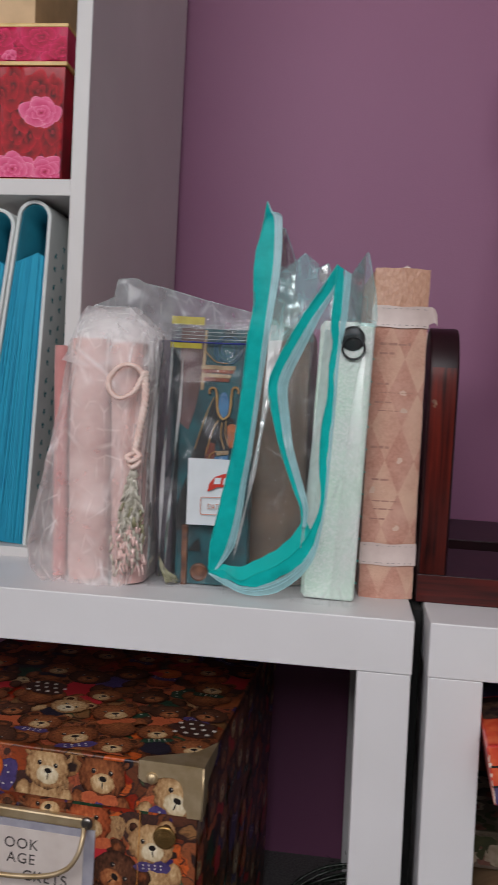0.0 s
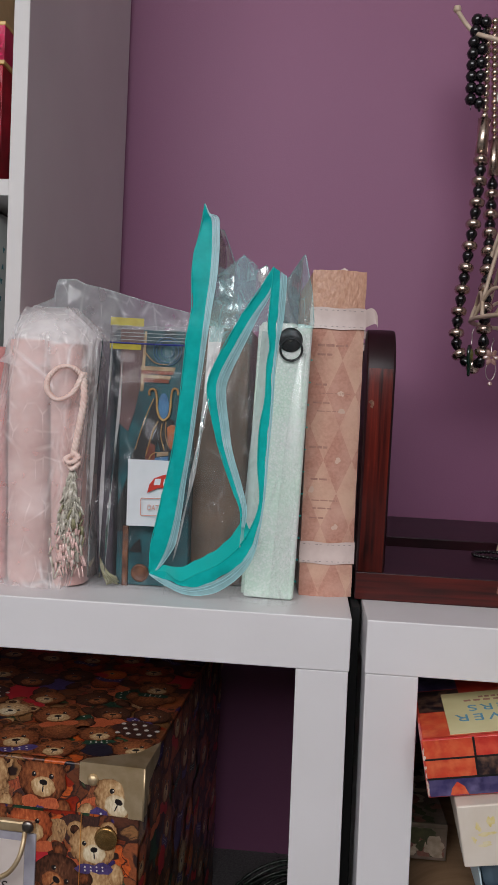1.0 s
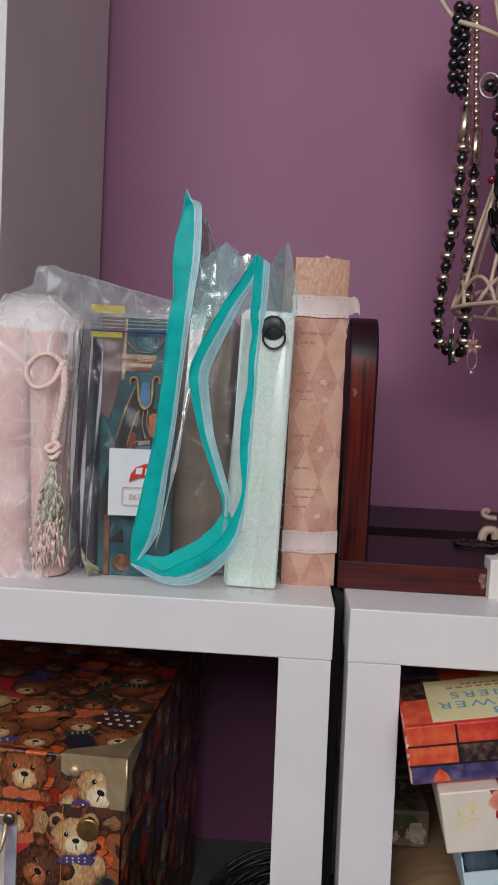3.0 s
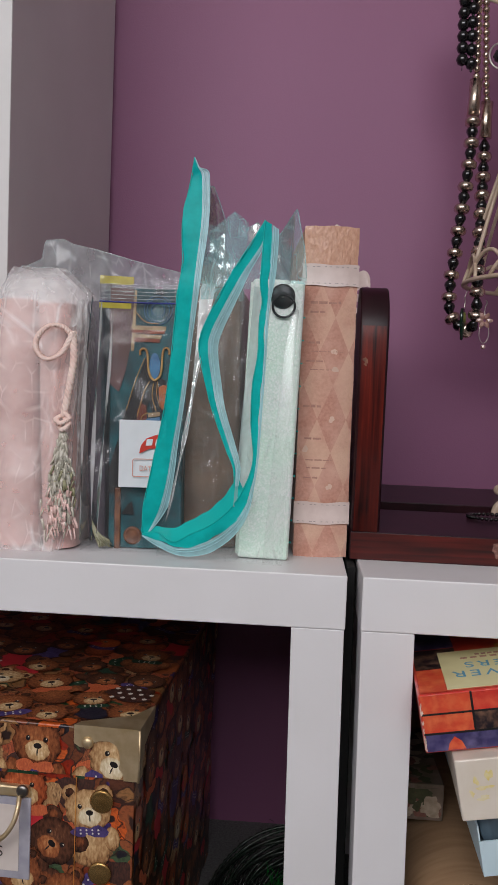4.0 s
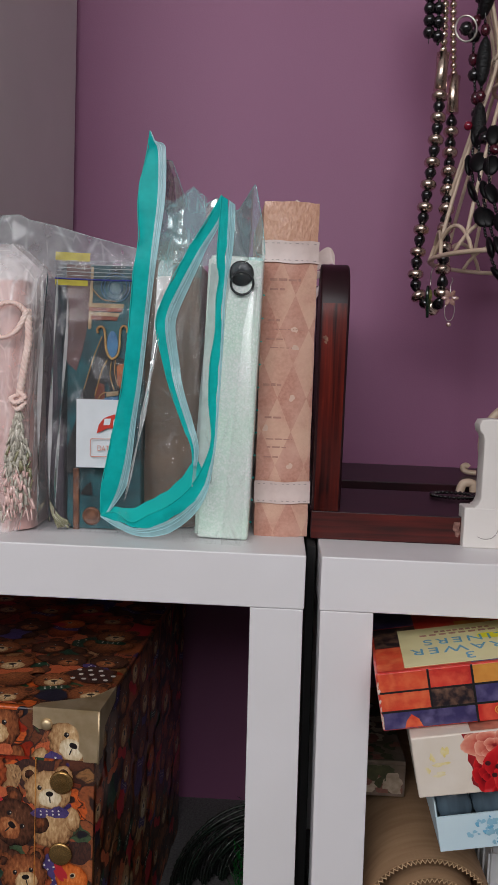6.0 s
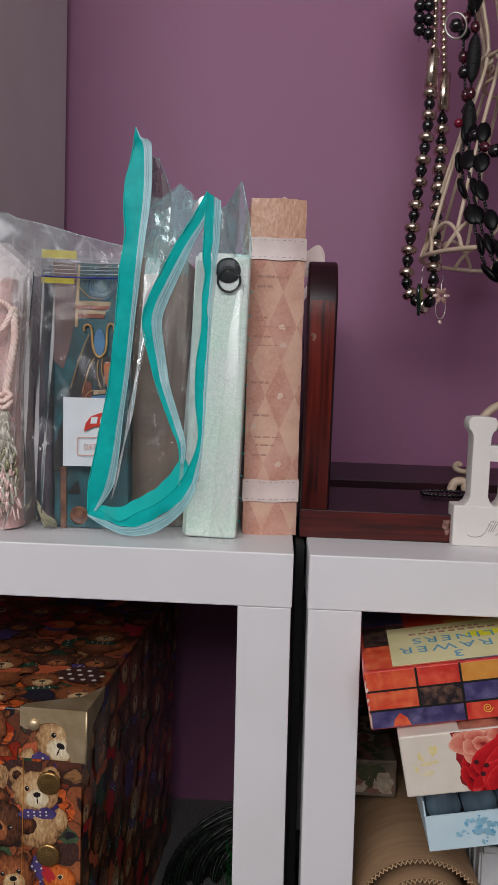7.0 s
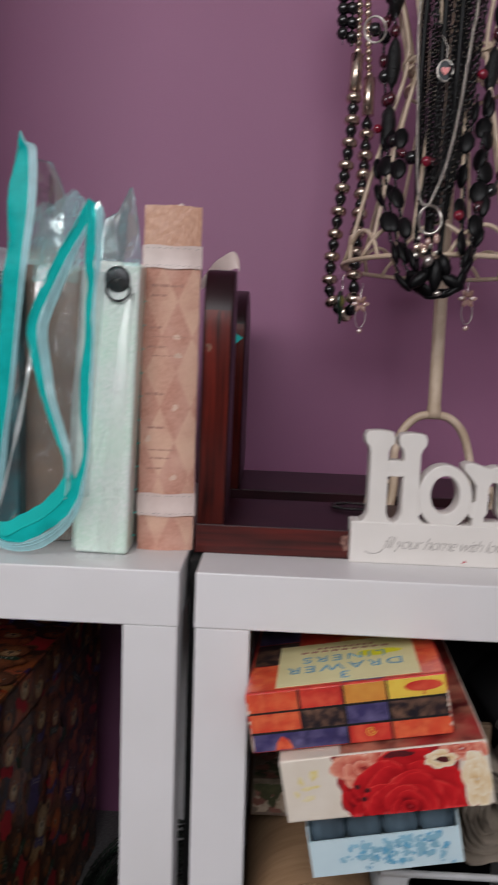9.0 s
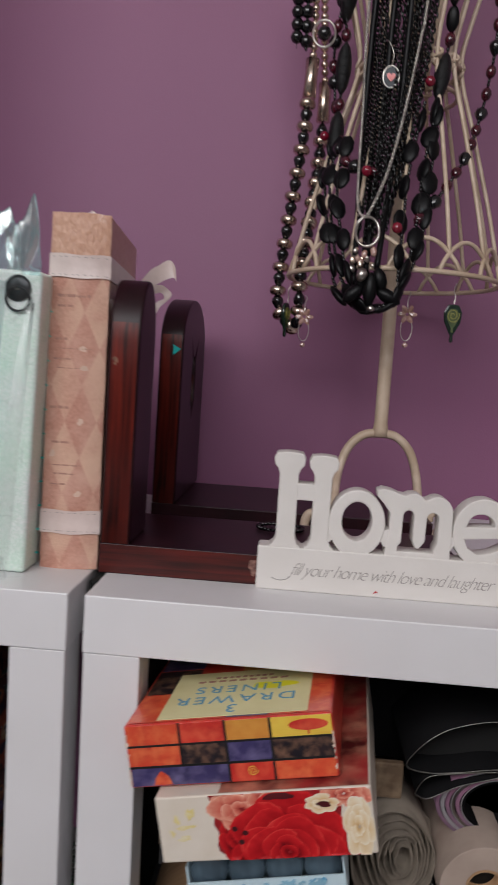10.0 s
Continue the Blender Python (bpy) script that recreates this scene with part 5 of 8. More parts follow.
part("fold_film", grid(bulgefilm, 60, 60), M_FILMTOP, TB)


def midfilm(u, v):
    """Film hanging from the long lip down the front of the leather album, pleated lengthwise and leaning back."""
    x = -0.091 + 0.026 * v + u * (0.076 - 0.012 * v)
    p = Vector((x, 0.776 + 0.040 * v + 0.022 * u, 0.4525 + v * 0.275))
    p.y += 0.012 * facet(u * 6.5, v * 1.1, 14.0) + 0.006 * facet(u * 12, v * 2.2, 15.0) + 0.0012 * facet(u * 15, v * 20, 15.0)
    return Vector(W(*p))


part("front_film", grid(midfilm, 70, 110), M_FILM2, TB)


def streakfold(u, v):
    """White streak of film beside the long lip, leaning back: a highlight painted by colour and shape."""
    wide = between(v, ((0, 0.0003), (0.10, 0.0030), (0.22, 0.0012), (0.34, 0.0050), (0.50, 0.0030), (0.64, 0.0062), (0.80, 0.0105), (0.94, 0.0150), (1, 0.0060)))
    x = -0.083 + 0.030 * v + wide * (u - 0.5) + 0.003 * math.sin(4 * v)
    p = Vector((x, 0.775 + 0.052 * v + 0.0008 * u, 0.486 + v * 0.242))
    p.y += 0.0030 * facet(u * 1.5, v * 5, 61.0) + 0.0016 * facet(u * 2, v * 14, 62.0)
    return Vector(W(*p))


part("fold_film", grid(streakfold, 14, 90), M_GLINTFILM, TB, "white streak painted as the highlight on a fold of film")


def mintfilm(u, v):
    p = Vector((-0.024 + u * 0.063 + 0.004 * (1 - v) * (u - 0.6), 0.768 + 0.014 * v + 0.02 * max(0, u - 0.86) * 4, 0.4512 + v * (0.270 + 0.006 * math.sin(5 * u))))
    loose = 0.25 + 1.4 * max(0, 0.3 - v) + 1.2 * max(0, u - 0.7)
    p.y += loose * (0.011 * facet(u * 5, v * 1.6, 16.0) + 0.005 * facet(u * 9, v * 5, 18.0))
    return Vector(W(*p))


part("side_film", grid(mintfilm, 70, 110), M_FILM2, TB)


def spinefold(u, v):
    """Film stretched hollow over the mint spine, leaning back."""
    wide = between(v, ((0, 0.019), (0.5, 0.015), (0.85, 0.011), (1, 0.006)))
    p = Vector((0.0305 + 0.005 * v + (u - 1) * wide, 0.7575 + 0.030 * v - 0.0035 * (u - 0.35) ** 2, 0.4525 + 0.240 * v))
    p.y += 0.0005 * facet(u * 1.5, v * 2, 91.0) + 0.004 * max(0.0, 1 - 4 * v) * facet(u * 3, v * 12, 92.0)
    return Vector(W(*p))


part("fold_film", grid(spinefold, 40, 90), M_SPINEFILM, TB, "taut film over the mint spine")


def innerfilm(u, v):
    """Bag wall seen between the curved lip and the mint album."""
    x = -0.018 + 0.012 * v + u * 0.018
    p = Vector((x, 0.762 + 0.030 * u, 0.505 + v * 0.205))
    p.y += 0.007 * facet(u * 2.5, v * 6, 31.0)
    return Vector(W(*p))


part("inner_film", grid(innerfilm, 16, 60), M_WHITEFILM, TB)

# ---- peach scrapbook ----
AX0, AW, AY, AH, AD = 0.0405, 0.0535, 0.816, 0.327, 0.205
SB = thing("scrapbook", (AX0, AY, TOP), "peach lozenge-printed scrapbook tied with white ribbon", "album", ry=-0.35, rz=5.0)
bm = bmesh.new()


def sfront(u, v):
    x = u * AW
    y = 0.004 * (2 * u - 1) ** 2 + 0.0007 * noise.noise(Vector((x * 60, v * 20, 3)))
    return (x + 0.0007 * noise.noise(Vector((u * 3, v * 14, 9))), y, v * AH + 0.0012 * noise.noise(Vector((x * 90, v * 3, 1))))


grid(sfront, 16, 40, bm)
part("spine", bm, M_HARLEQUIN, SB)
part("cover", block(0, 0.0028, 0.0042, AD, 0.0005, AH - 0.001, 0.0006), M_HARLEQUIN, SB)
part("cover", block(AW - 0.0028, AW, 0.0042, AD, 0.0005, AH - 0.001, 0.0006), M_PEACHPAPER, SB)
part("spine_panel", block(0.003, AW - 0.003, 0.0042, 0.007, 0.001, AH - 0.0005, 0.0004), M_PEACHPAPER, SB)
part("page_block", block(0.0032, AW - 0.0032, 0.0075, AD - 0.004, 0.003, AH - 0.002), M_PAGE, SB)
part("top_wrap", grid(lambda u, v: Vector(sfront(u, 0.868 + 0.134 * v)) + Vector((0, -0.0007, 0)), 16, 8), M_PEACHPAPER, SB, "crinkled peach paper")
rnd = random.Random(5)
bm = bmesh.new()
for z, w, h in ((0.252, 0.030, 0.004), (0.243, 0.016, 0.009), (0.213, 0.012, 0.016), (0.205, 0.034, 0.0014), (0.195, 0.018, 0.003), (0.187, 0.022, 0.0018), (0.150, 0.018, 0.013), (0.118, 0.016, 0.006), (0.097, 0.026, 0.0025), (0.089, 0.020, 0.0022), (0.079, 0.014, 0.0028)):
    x = 0.004 + rnd.random() * 0.006
    end = x + w
    while x < end:
        wide = min(end - x, rnd.uniform(0.0025, 0.0085))
        tall = min(h, 0.0042) * rnd.uniform(0.45, 0.7)
        v = [bm.verts.new((a, sfront(a / AW, (z + dz) / AH)[1] - 0.0003, z + dz)) for a, dz in ((x, 0.0), (x + wide, 0.0), (x + wide, tall), (x, tall))]
        bm.faces.new(v)
        x += wide + 0.0014
M_FADED = mat("faded_print", lin(164, 122, 110), lin(180, 136, 120), 0.8, scale=200)
part("faded_print", bm, M_FADED, SB, "faded brown printed lines")["kind"] = "stuff"
for k, (dx, dz) in enumerate(((0.033, 0.1385), (0.033, 0.2055), (0.033, 0.0710), (0.0345, 0.188), (0.008, 0.108))):
    b = bmesh.new()
    b.faces.new([b.verts.new((x, sfront(x / AW, z / AH)[1] - 0.0003, z)) for x, z in blob(dx, dz, 0.0030, 70 + k, 14, 0.4)])
    part("pale_dot", b, M_PALEDOT, SB, "pale round printed dot")
for z0, z1 in ((0.0335, 0.0555), (0.2695, 0.2905)):
    rb = part("ribbon", grid(lambda u, v: Vector((-0.0012 + u * (AW + 0.0024), 0.004 * (2 * u - 1) ** 2 - 0.0016 + 0.0006 * math.sin(v * 3.1), z0 + v * (z1 - z0) + 0.0006 * math.sin(u * 9))), 16, 5), M_RIBBON, SB, "white satin ribbon")
    part("ribbon", block(AW + 0.0002, AW + 0.0012, 0.003, AD - 0.01, z0, z1), M_RIBBON, SB, "white satin ribbon")
    bm = bmesh.new()
    for zz in (z0 + 0.0025, z1 - 0.0025):
        for i in range(9):
            x = 0.002 + i * 0.0058 + 0.0008 * math.sin(i * 2.7 + z0 * 90)
            e = x + 0.0022 + 0.0006 * math.sin(i * 4.1)
            bm.faces.new([bm.verts.new((q, 0.004 * (2 * q / AW - 1) ** 2 - 0.0019, zz + dz)) for q, dz in ((x, -0.0002), (e, -0.0003), (e, 0.0003), (x, 0.0003))])
    part("stitch_row", bm, M_STITCH, rb)["kind"] = "stuff"
bx, bz = AW + 0.016, 0.022
part("bow", ribbon([(bx - 0.014, 0.19, 0.258 + bz), (bx + 0.004, 0.20, 0.282 + bz), (bx + 0.022, 0.205, 0.294 + bz), (bx + 0.030, 0.205, 0.284 + bz)], [(bx - 0.014, 0.19, 0.246 + bz), (bx + 0.008, 0.20, 0.264 + bz), (bx + 0.026, 0.205, 0.274 + bz), (bx + 0.031, 0.205, 0.270 + bz)]), M_RIBBON, SB, "white satin bow loop")
part("bow", ribbon([(bx - 0.006, 0.195, 0.260 + bz), (bx + 0.016, 0.205, 0.264 + bz), (bx + 0.027, 0.205, 0.254 + bz), (bx + 0.014, 0.205, 0.240 + bz), (bx + 0.002, 0.2, 0.216 + bz)], [(bx - 0.006, 0.195, 0.246 + bz), (bx + 0.012, 0.205, 0.256 + bz), (bx + 0.018, 0.205, 0.250 + bz), (bx + 0.008, 0.205, 0.243 + bz), (bx, 0.2, 0.222 + bz)]), M_RIBBON, SB, "white satin bow loop")
part("ribbon_tab", ribbon([(0.028, 0.02, AH - 0.004), (0.029, 0.02, AH + 0.004), (0.033, 0.02, AH + 0.007)], [(0.037, 0.02, AH - 0.004), (0.037, 0.02, AH + 0.002), (0.036, 0.02, AH + 0.005)]), M_RIBBON, SB, "white ribbon tab")


# ---- rosewood bookends ----
def bookend(y, d, foot, slotted, label):
    """Domed upright on a long plank foot; the wall-side one has a pointed slot."""
    t = thing("bookend", (0.1020 if slotted else 0.0965, y, TOP), label, "bookend", "rosewood bookends")
    outline = [(0, 0.0285), (0, 0.217)] + [(d / 2 - d / 2 * math.cos(radians(a)), 0.217 + 0.057 * math.sin(radians(a))) for a in range(8, 173, 8)] + [(d, 0.217), (d, 0.0285)]
    slot = [(d * 0.5 + 0.019 * s * w, z) for s, seq in ((1, ((0, 0.130), (0.9, 0.150), (1.0, 0.185), (0.7, 0.205), (1.5, 0.226), (0.3, 0.208))), (-1, ((0.3, 0.208), (1.5, 0.226), (0.7, 0.205), (1.0, 0.185), (0.9, 0.150)))) for w, z in seq]
    if slotted:
        outline = [(p, q + (0.008 if q > 0.1 else 0.0)) for p, q in outline]
    bm = flat_shape([outline, slot] if slotted else [outline], 0.0265, 0.0022, 3)
    # plate lies in x-z: turn it so that its width runs back in y
    moved(bm, Matrix(((0, 1, 0, 0), (1, 0, 0, 0), (0, 0, 1, 0), (0, 0, 0, 1))))
    bm.transform(Matrix.Diagonal((0.0285 / 0.0265, 1, 1, 1)))
    bmesh.ops.recalc_face_normals(bm, faces=bm.faces)
    # dome and sides take the darker copy, so their shade is painted in
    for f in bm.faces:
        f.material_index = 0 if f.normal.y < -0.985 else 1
    part("upright", bm, [M_ROSEWOOD, M_SHADEWOOD], t)
    if slotted:
        # black plate paints the shade deep in the slot
        part("slot_shade", block(0.010, 0.013, d * 0.5 - 0.032, d * 0.5 + 0.032, 0.128, 0.228), M_BLACK, t, "black plate added as the shade in the slot")
    bm = block(0, 0.34, 0, foot, 0, 0.028, 0.0008)
    bmesh.ops.recalc_face_normals(bm, faces=bm.faces)
    # foot: shaded faces painted darker, on the slotted one the front too
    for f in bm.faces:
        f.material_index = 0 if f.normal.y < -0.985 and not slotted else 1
    part("foot", bm, [M_ROSEWOOD_H, M_SHADEWOOD], t)
    return t


bookend(0.8165, 0.078, 0.167, False, "dark polished rosewood bookend with domed upright and long foot")
bookend(1.055, 0.215, 0.20, True, "dark rosewood bookend with slotted domed upright near the wall")
for px, pz, pr in ((0.0065, 0.1985, 0.0026), (0.0065, 0.1945, 0.0013)):
    b = bmesh.new()
    poly(blob(px, pz, pr, 17, 16, 0.5), -0.0002, b)
    part("filler", b, M_COPPER, bpy.data.objects["bookend"], "pale filled screw hole")
b = bmesh.new()
poly(blob(0.1440, 0.0165, 0.0055, 19, 18, 0.6, 0.8, 1.1), -0.0002, b)
part("filler", b, mat("chipped_lacquer", lin(150, 112, 100), lin(70, 30, 26), 0.5, scale=300), bpy.data.objects["bookend"], "pale chipped lacquer")
cs = thing("bead_bracelet", (0.262, 0.945, TOP + 0.0285), "small dark beaded bracelet lying on the bookend foot", "bracelet")
b = bmesh.new()
bmesh.ops.create_icosphere(b, subdivisions=2, radius=0.0024)
bead = mesh_of("bead", b, M_JET, True)
for i in range(30):
    a = 2 * math.pi * i / 30
    part("bead", bead, M_JET, cs).location = (0.024 * math.cos(a), 0.020 * math.sin(a), 0.0024)
tg = thing("paper_corner", (0.1185, 1.0525, TOP + 0.214), "tiny teal plastic corner poking out between bookends", "scrap")
bm = bmesh.new()
bm.faces.new([bm.verts.new(p) for p in ((0, 0.0, -0.006), (0, 0.0, 0.007), (0.009, 0.001, 0.002))])
part("corner", bm, M_TEAL, tg)


# ---- carved word sign ----
HS = thing("word_sign", (0.2445, 0.805, TOP), "white painted wooden word sign on a plinth", "sign")
SIGN_W, SIGN_D = 0.262, 0.026
part("plinth", block(0, SIGN_W, 0, SIGN_D, 0, 0.040, 0.0014), M_SIGN, HS)


def stem(x0, x1, z0, z1, flare_top=True, flare_foot=True):
    """Outline of a stem with rounded flared ends."""
    f = 0.0055
    pts = []
    if flare_foot:
        pts += [(x0 - f, z0), (x0 - f, z0 + 0.004), (x0 - f * 0.45, z0 + 0.006), (x0, z0 + 0.012)]
    else:
        pts += [(x0, z0)]
    if flare_top:
        pts += [(x0, z1 - 0.020), (x0 - f * 0.35, z1 - 0.015), (x0 - f * 0.9, z1 - 0.012), (x0 - f * 1.05, z1 - 0.006), (x0 - f * 0.6, z1 - 0.001), (x0 + f, z1),
                (x1 - f, z1), (x1 + f * 0.6, z1 - 0.001), (x1 + f * 1.05, z1 - 0.006), (x1 + f * 0.9, z1 - 0.012), (x1 + f * 0.35, z1 - 0.015), (x1, z1 - 0.020)]
    else:
        pts += [(x0, z1), (x1, z1)]
    if flare_foot:
        pts += [(x1, z0 + 0.012), (x1 + f * 0.45, z0 + 0.006), (x1 + f, z0 + 0.004), (x1 + f, z0)]
    else:
        pts += [(x1, z0)]
    return pts


def sign_letter(bms, off):
    o = part("letter", bms[0], M_SIGN, HS)
    o.location, o.scale = (0.0004, off, 0), (0.957, 1, 1)
    for k, b in enumerate(bms[1:]):
        q = part("stroke", b, M_SIGN, o)
        q.location = (0, 0.0002 + 0.0002 * k, 0)
    return o


DP = SIGN_D - 0.002
# capital: two flared stems and a bar
sign_letter([flat_shape([stem(0.0155, 0.0335, 0.037, 0.1265)], DP, 0.0012), flat_shape([stem(0.0485, 0.0650, 0.037, 0.1250)], DP, 0.0012),
             flat_shape([[(0.030, 0.0835), (0.030, 0.0985), (0.052, 0.0985), (0.052, 0.0835)]], DP - 0.001, 0.0008)], 0.0004)
# round letter with a wide foot
ring_o = flat_shape([ellipse(0.0908, 0.0660, 0.0265, 0.0305, 36), ellipse(0.0908, 0.0680, 0.0142, 0.0178, 30)], DP, 0.0014)
sign_letter([ring_o], 0.0007)
# double arch
m_out = [(0.1180, 0.037), (0.1185, 0.043), (0.1210, 0.058), (0.1210, 0.078), (0.1145, 0.086), (0.1085, 0.092), (0.1080, 0.0975), (0.1130, 0.0995), (0.1210, 0.0985), (0.1290, 0.0955)] + \
        ellipse(0.142, 0.080, 0.0150, 0.0170, 8, 120, 60) + [(0.1530, 0.0915)] + ellipse(0.165, 0.078, 0.0150, 0.0175, 10, 120, 20) + [(0.1800, 0.056), (0.1790, 0.046), (0.1800, 0.037)]
m_in = [(0.1300, 0.0440), (0.1300, 0.0480), (0.1330, 0.0520)] + ellipse(0.1385, 0.076, 0.0050, 0.0055, 8, 180, 0) + [(0.1435, 0.054), (0.1465, 0.0475), (0.1500, 0.0475), (0.1550, 0.054)] + \
       ellipse(0.1610, 0.075, 0.0055, 0.0055, 8, 180, 0) + [(0.1665, 0.0530), (0.1640, 0.0480), (0.1640, 0.0440)]
sign_letter([flat_shape([m_out, m_in], DP, 0.0012)], 0.0010)
# last letter with an eye and a mouth
e_eye = [(0.1925, 0.0705)] + ellipse(0.2060, 0.0720, 0.0125, 0.0105, 12, 170, 0) + [(0.2180, 0.0715)]
e_gap = [(0.1915, 0.0590), (0.2450, 0.0640), (0.2450, 0.0560), (0.2160, 0.0480), (0.2040, 0.0460), (0.1950, 0.0510)]
sign_letter([flat_shape([ellipse(0.2085, 0.0655, 0.0285, 0.0310, 36), e_eye, e_gap[:1] + [(0.2330, 0.0625), (0.2330, 0.0560)] + e_gap[3:]], DP, 0.0012)], 0.0013)
for x0, x1, z1 in ((0.0630, 0.0765, 0.0640), (0.1050, 0.1225, 0.0640), (0.1745, 0.1900, 0.0630)):
    xm = (x0 + x1) / 2
    part("web", flat_shape([[(x0, 0.0455), (x0, z1), (xm, z1 - 0.004), (x1, z1), (x1, 0.0455), (xm + 0.0028, 0.0475), (xm, 0.0520), (xm - 0.0028, 0.0475)]], DP - 0.002, 0.0006), M_SIGN, HS).matrix_local = Matrix.Translation((0.0004, 0.0017, 0)) @ Matrix.Diagonal((0.957, 1, 1, 1))
part("writing", moved(letters("fill your home with love and laughter", 0.0170, 0.0002, 0.50, 0.84, -0.00032), Matrix.Translation((0.030, -0.0002, 0.0150)) @ Matrix.Rotation(radians(0.2), 4, "Y") @ Matrix.Diagonal((0.885, 1, 1, 1))), M_SIGNTEXT, HS, "grey slanted writing")
bm = bmesh.new()
tube(catmull([(0.014, -0.0003, 0.0115), (0.020, -0.0003, 0.0095), (0.027, -0.0003, 0.0105), (0.0315, -0.0003, 0.0145)], 6), 0.0003, 4, bm=bm)
part("flourish", bm, M_SIGNTEXT, HS)
bm = bmesh.new()
poly([(0.106, 0.003), (0.1085, 0.0065), (0.111, 0.0045), (0.1085, 0.0045)], -0.0002, bm)
part("red_mark", bm, M_REDMARK, HS, "small red mark")

# ---- wire jewellery stand ----
CX, CY = 0.3755, 1.100
JS = thing("jewellery_stand", (CX, CY, TOP), "ivory wire dress-form jewellery stand with scalloped hem", "jewellery stand")
RING_Z, RING_R, WAIST_Z, WAIST_R = 0.315, 0.127, 0.562, 0.060


def circle(r, z, n=64):
    return [(r * math.cos(2 * math.pi * i / n), r * math.sin(2 * math.pi * i / n), z) for i in range(n)]


part("hem_ring", tube(circle(RING_R, RING_Z), 0.0030, 8, closed=True), M_IVORY, JS)
part("waist_ring", tube(circle(WAIST_R, WAIST_Z), 0.0028, 8, closed=True), M_IVORY, JS)
part("waist_ring", tube(circle(WAIST_R - 0.001, WAIST_Z - 0.030), 0.0024, 8, closed=True), M_IVORY, JS)
NS = 14
for i in range(NS):
    a0, a1 = 2 * math.pi * (i + 0.15) / NS, 2 * math.pi * (i + 1.65) / NS
    pts = []
    for k in range(13):
        f = k / 12
        a, h = a0 + (a1 - a0) * f, math.sin(math.pi * f) ** 0.75 * 0.036
        r = RING_R - h * 0.26
        pts.append((r * math.cos(a), r * math.sin(a), RING_Z + h))
    part("scallop", tube(pts, 0.0026, 7), M_IVORY, JS)
for i in range(NS):
    a = 2 * math.pi * (i + 0.40) / NS
    c, s = math.cos(a), math.sin(a)
    prof = [(RING_R - 0.006, RING_Z + 0.022), (0.106, 0.40), (0.082, 0.485), (WAIST_R + 0.001, WAIST_Z), (0.070, 0.62), (0.092, 0.70), (0.100, 0.76), (0.085, 0.83), (0.045, 0.88), (0.030, 0.91)]
    part("bar", tube(catmull([(r * c, r * s, z) for r, z in prof], 5), 0.0026, 7), M_IVORY, JS)
    # small twist where the bar meets the waist
    part("knot", tube([(WAIST_R * math.cos(a + d) + 0.004 * math.cos(a) * math.cos(g), WAIST_R * math.sin(a + d) + 0.004 * math.sin(a) * math.cos(g), WAIST_Z + 0.009 * math.sin(g)) for g, d in ((2 * math.pi * k / 14, 0.10 * math.sin(4 * math.pi * k / 14)) for k in range(14))], 0.0021, 6, closed=True), M_IVORY, JS)
part("neck_ring", tube(circle(0.031, 0.91, 32), 0.003, 8, closed=True), M_IVORY, JS)
part("pole", moved(lathe([(0.0095, 0.125), (0.0095, 0.134), (0.0083, 0.142), (0.0083, 0.560), (0.0083, 0.915), (0.012, 0.92), (0.009, 0.94), (0.002, 0.948)], 18), Matrix.Identity(4)), M_IVORY, JS)
for i in range(2):
    a = radians(3 + 180 * i)
    c, s = math.cos(a), math.sin(a)
    prof = [(0.0, 0.129), (0.020, 0.126), (0.038, 0.109), (0.0485, 0.080), (0.0545, 0.045), (0.062, 0.014), (0.074, 0.006), (0.086, 0.016), (0.083, 0.032), (0.071, 0.033), (0.069, 0.023)]
    part("leg", tube(catmull([(r * c, r * s - 0.062 * min(1.0, max(0.0, (0.085 - z) / 0.05)) * i, z) for r, z in prof], 6), 0.0055, 9), M_IVORY, JS)
    part("foot_scroll", tube(catmull([(0.062 * c, 0.05 - 0.1 * i, 0.0055), (0.040 * c, 0.07 - 0.14 * i, 0.0055), (0.0, 0.075 - 0.15 * i, 0.0055), (-0.05 * c, 0.06 - 0.12 * i, 0.0055)], 6), 0.005, 8), M_IVORY, JS)
part("foot_scroll", tube(catmull([(-0.038, 0.056, 0.0325), (-0.049, 0.058, 0.0328), (-0.0555, 0.060, 0.0360), (-0.0560, 0.060, 0.0405), (-0.0515, 0.060, 0.0425), (-0.0480, 0.059, 0.0395)], 6), 0.0038, 8), M_IVORY, JS)
part("side_hook", tube(catmull([(-0.078, 0.010, 0.665), (-0.11, 0.03, 0.688), (-0.140, 0.048, 0.706), (-0.162, 0.05, 0.733)], 6), 0.0032, 8), M_IVORY, JS)
part("hook_knob", moved(lathe([(0.001, -0.005), (0.0045, -0.003), (0.0055, 0), (0.0045, 0.004), (0.001, 0.0055)], 14), Matrix.Translation((-0.163, 0.05, 0.736))), M_IVORY, JS)


# ---- necklaces ----
def bead_mesh(name, profile, material, seg=10):
    return mesh_of(name, lathe(profile, seg), material)


B_RONDELLE = bead_mesh("rondelle", [(0.0018, -0.0064), (0.0072, -0.0058), (0.0100, -0.0034), (0.0108, 0.0), (0.0100, 0.0034), (0.0072, 0.0058), (0.0018, 0.0064)], M_GOLDBEAD, 14)
B_DROP = bead_mesh("drop", [(0.0016, -0.0102), (0.0072, -0.0048), (0.0080, -0.0008), (0.0052, 0.0055), (0.0016, 0.0102)], M_JET, 8)
B_TUBE = bead_mesh("tube", [(0.0046, -0.0245), (0.0088, -0.024), (0.0080, 0.0), (0.0088, 0.024), (0.0046, 0.0245)], M_GOLDBEAD, 14)
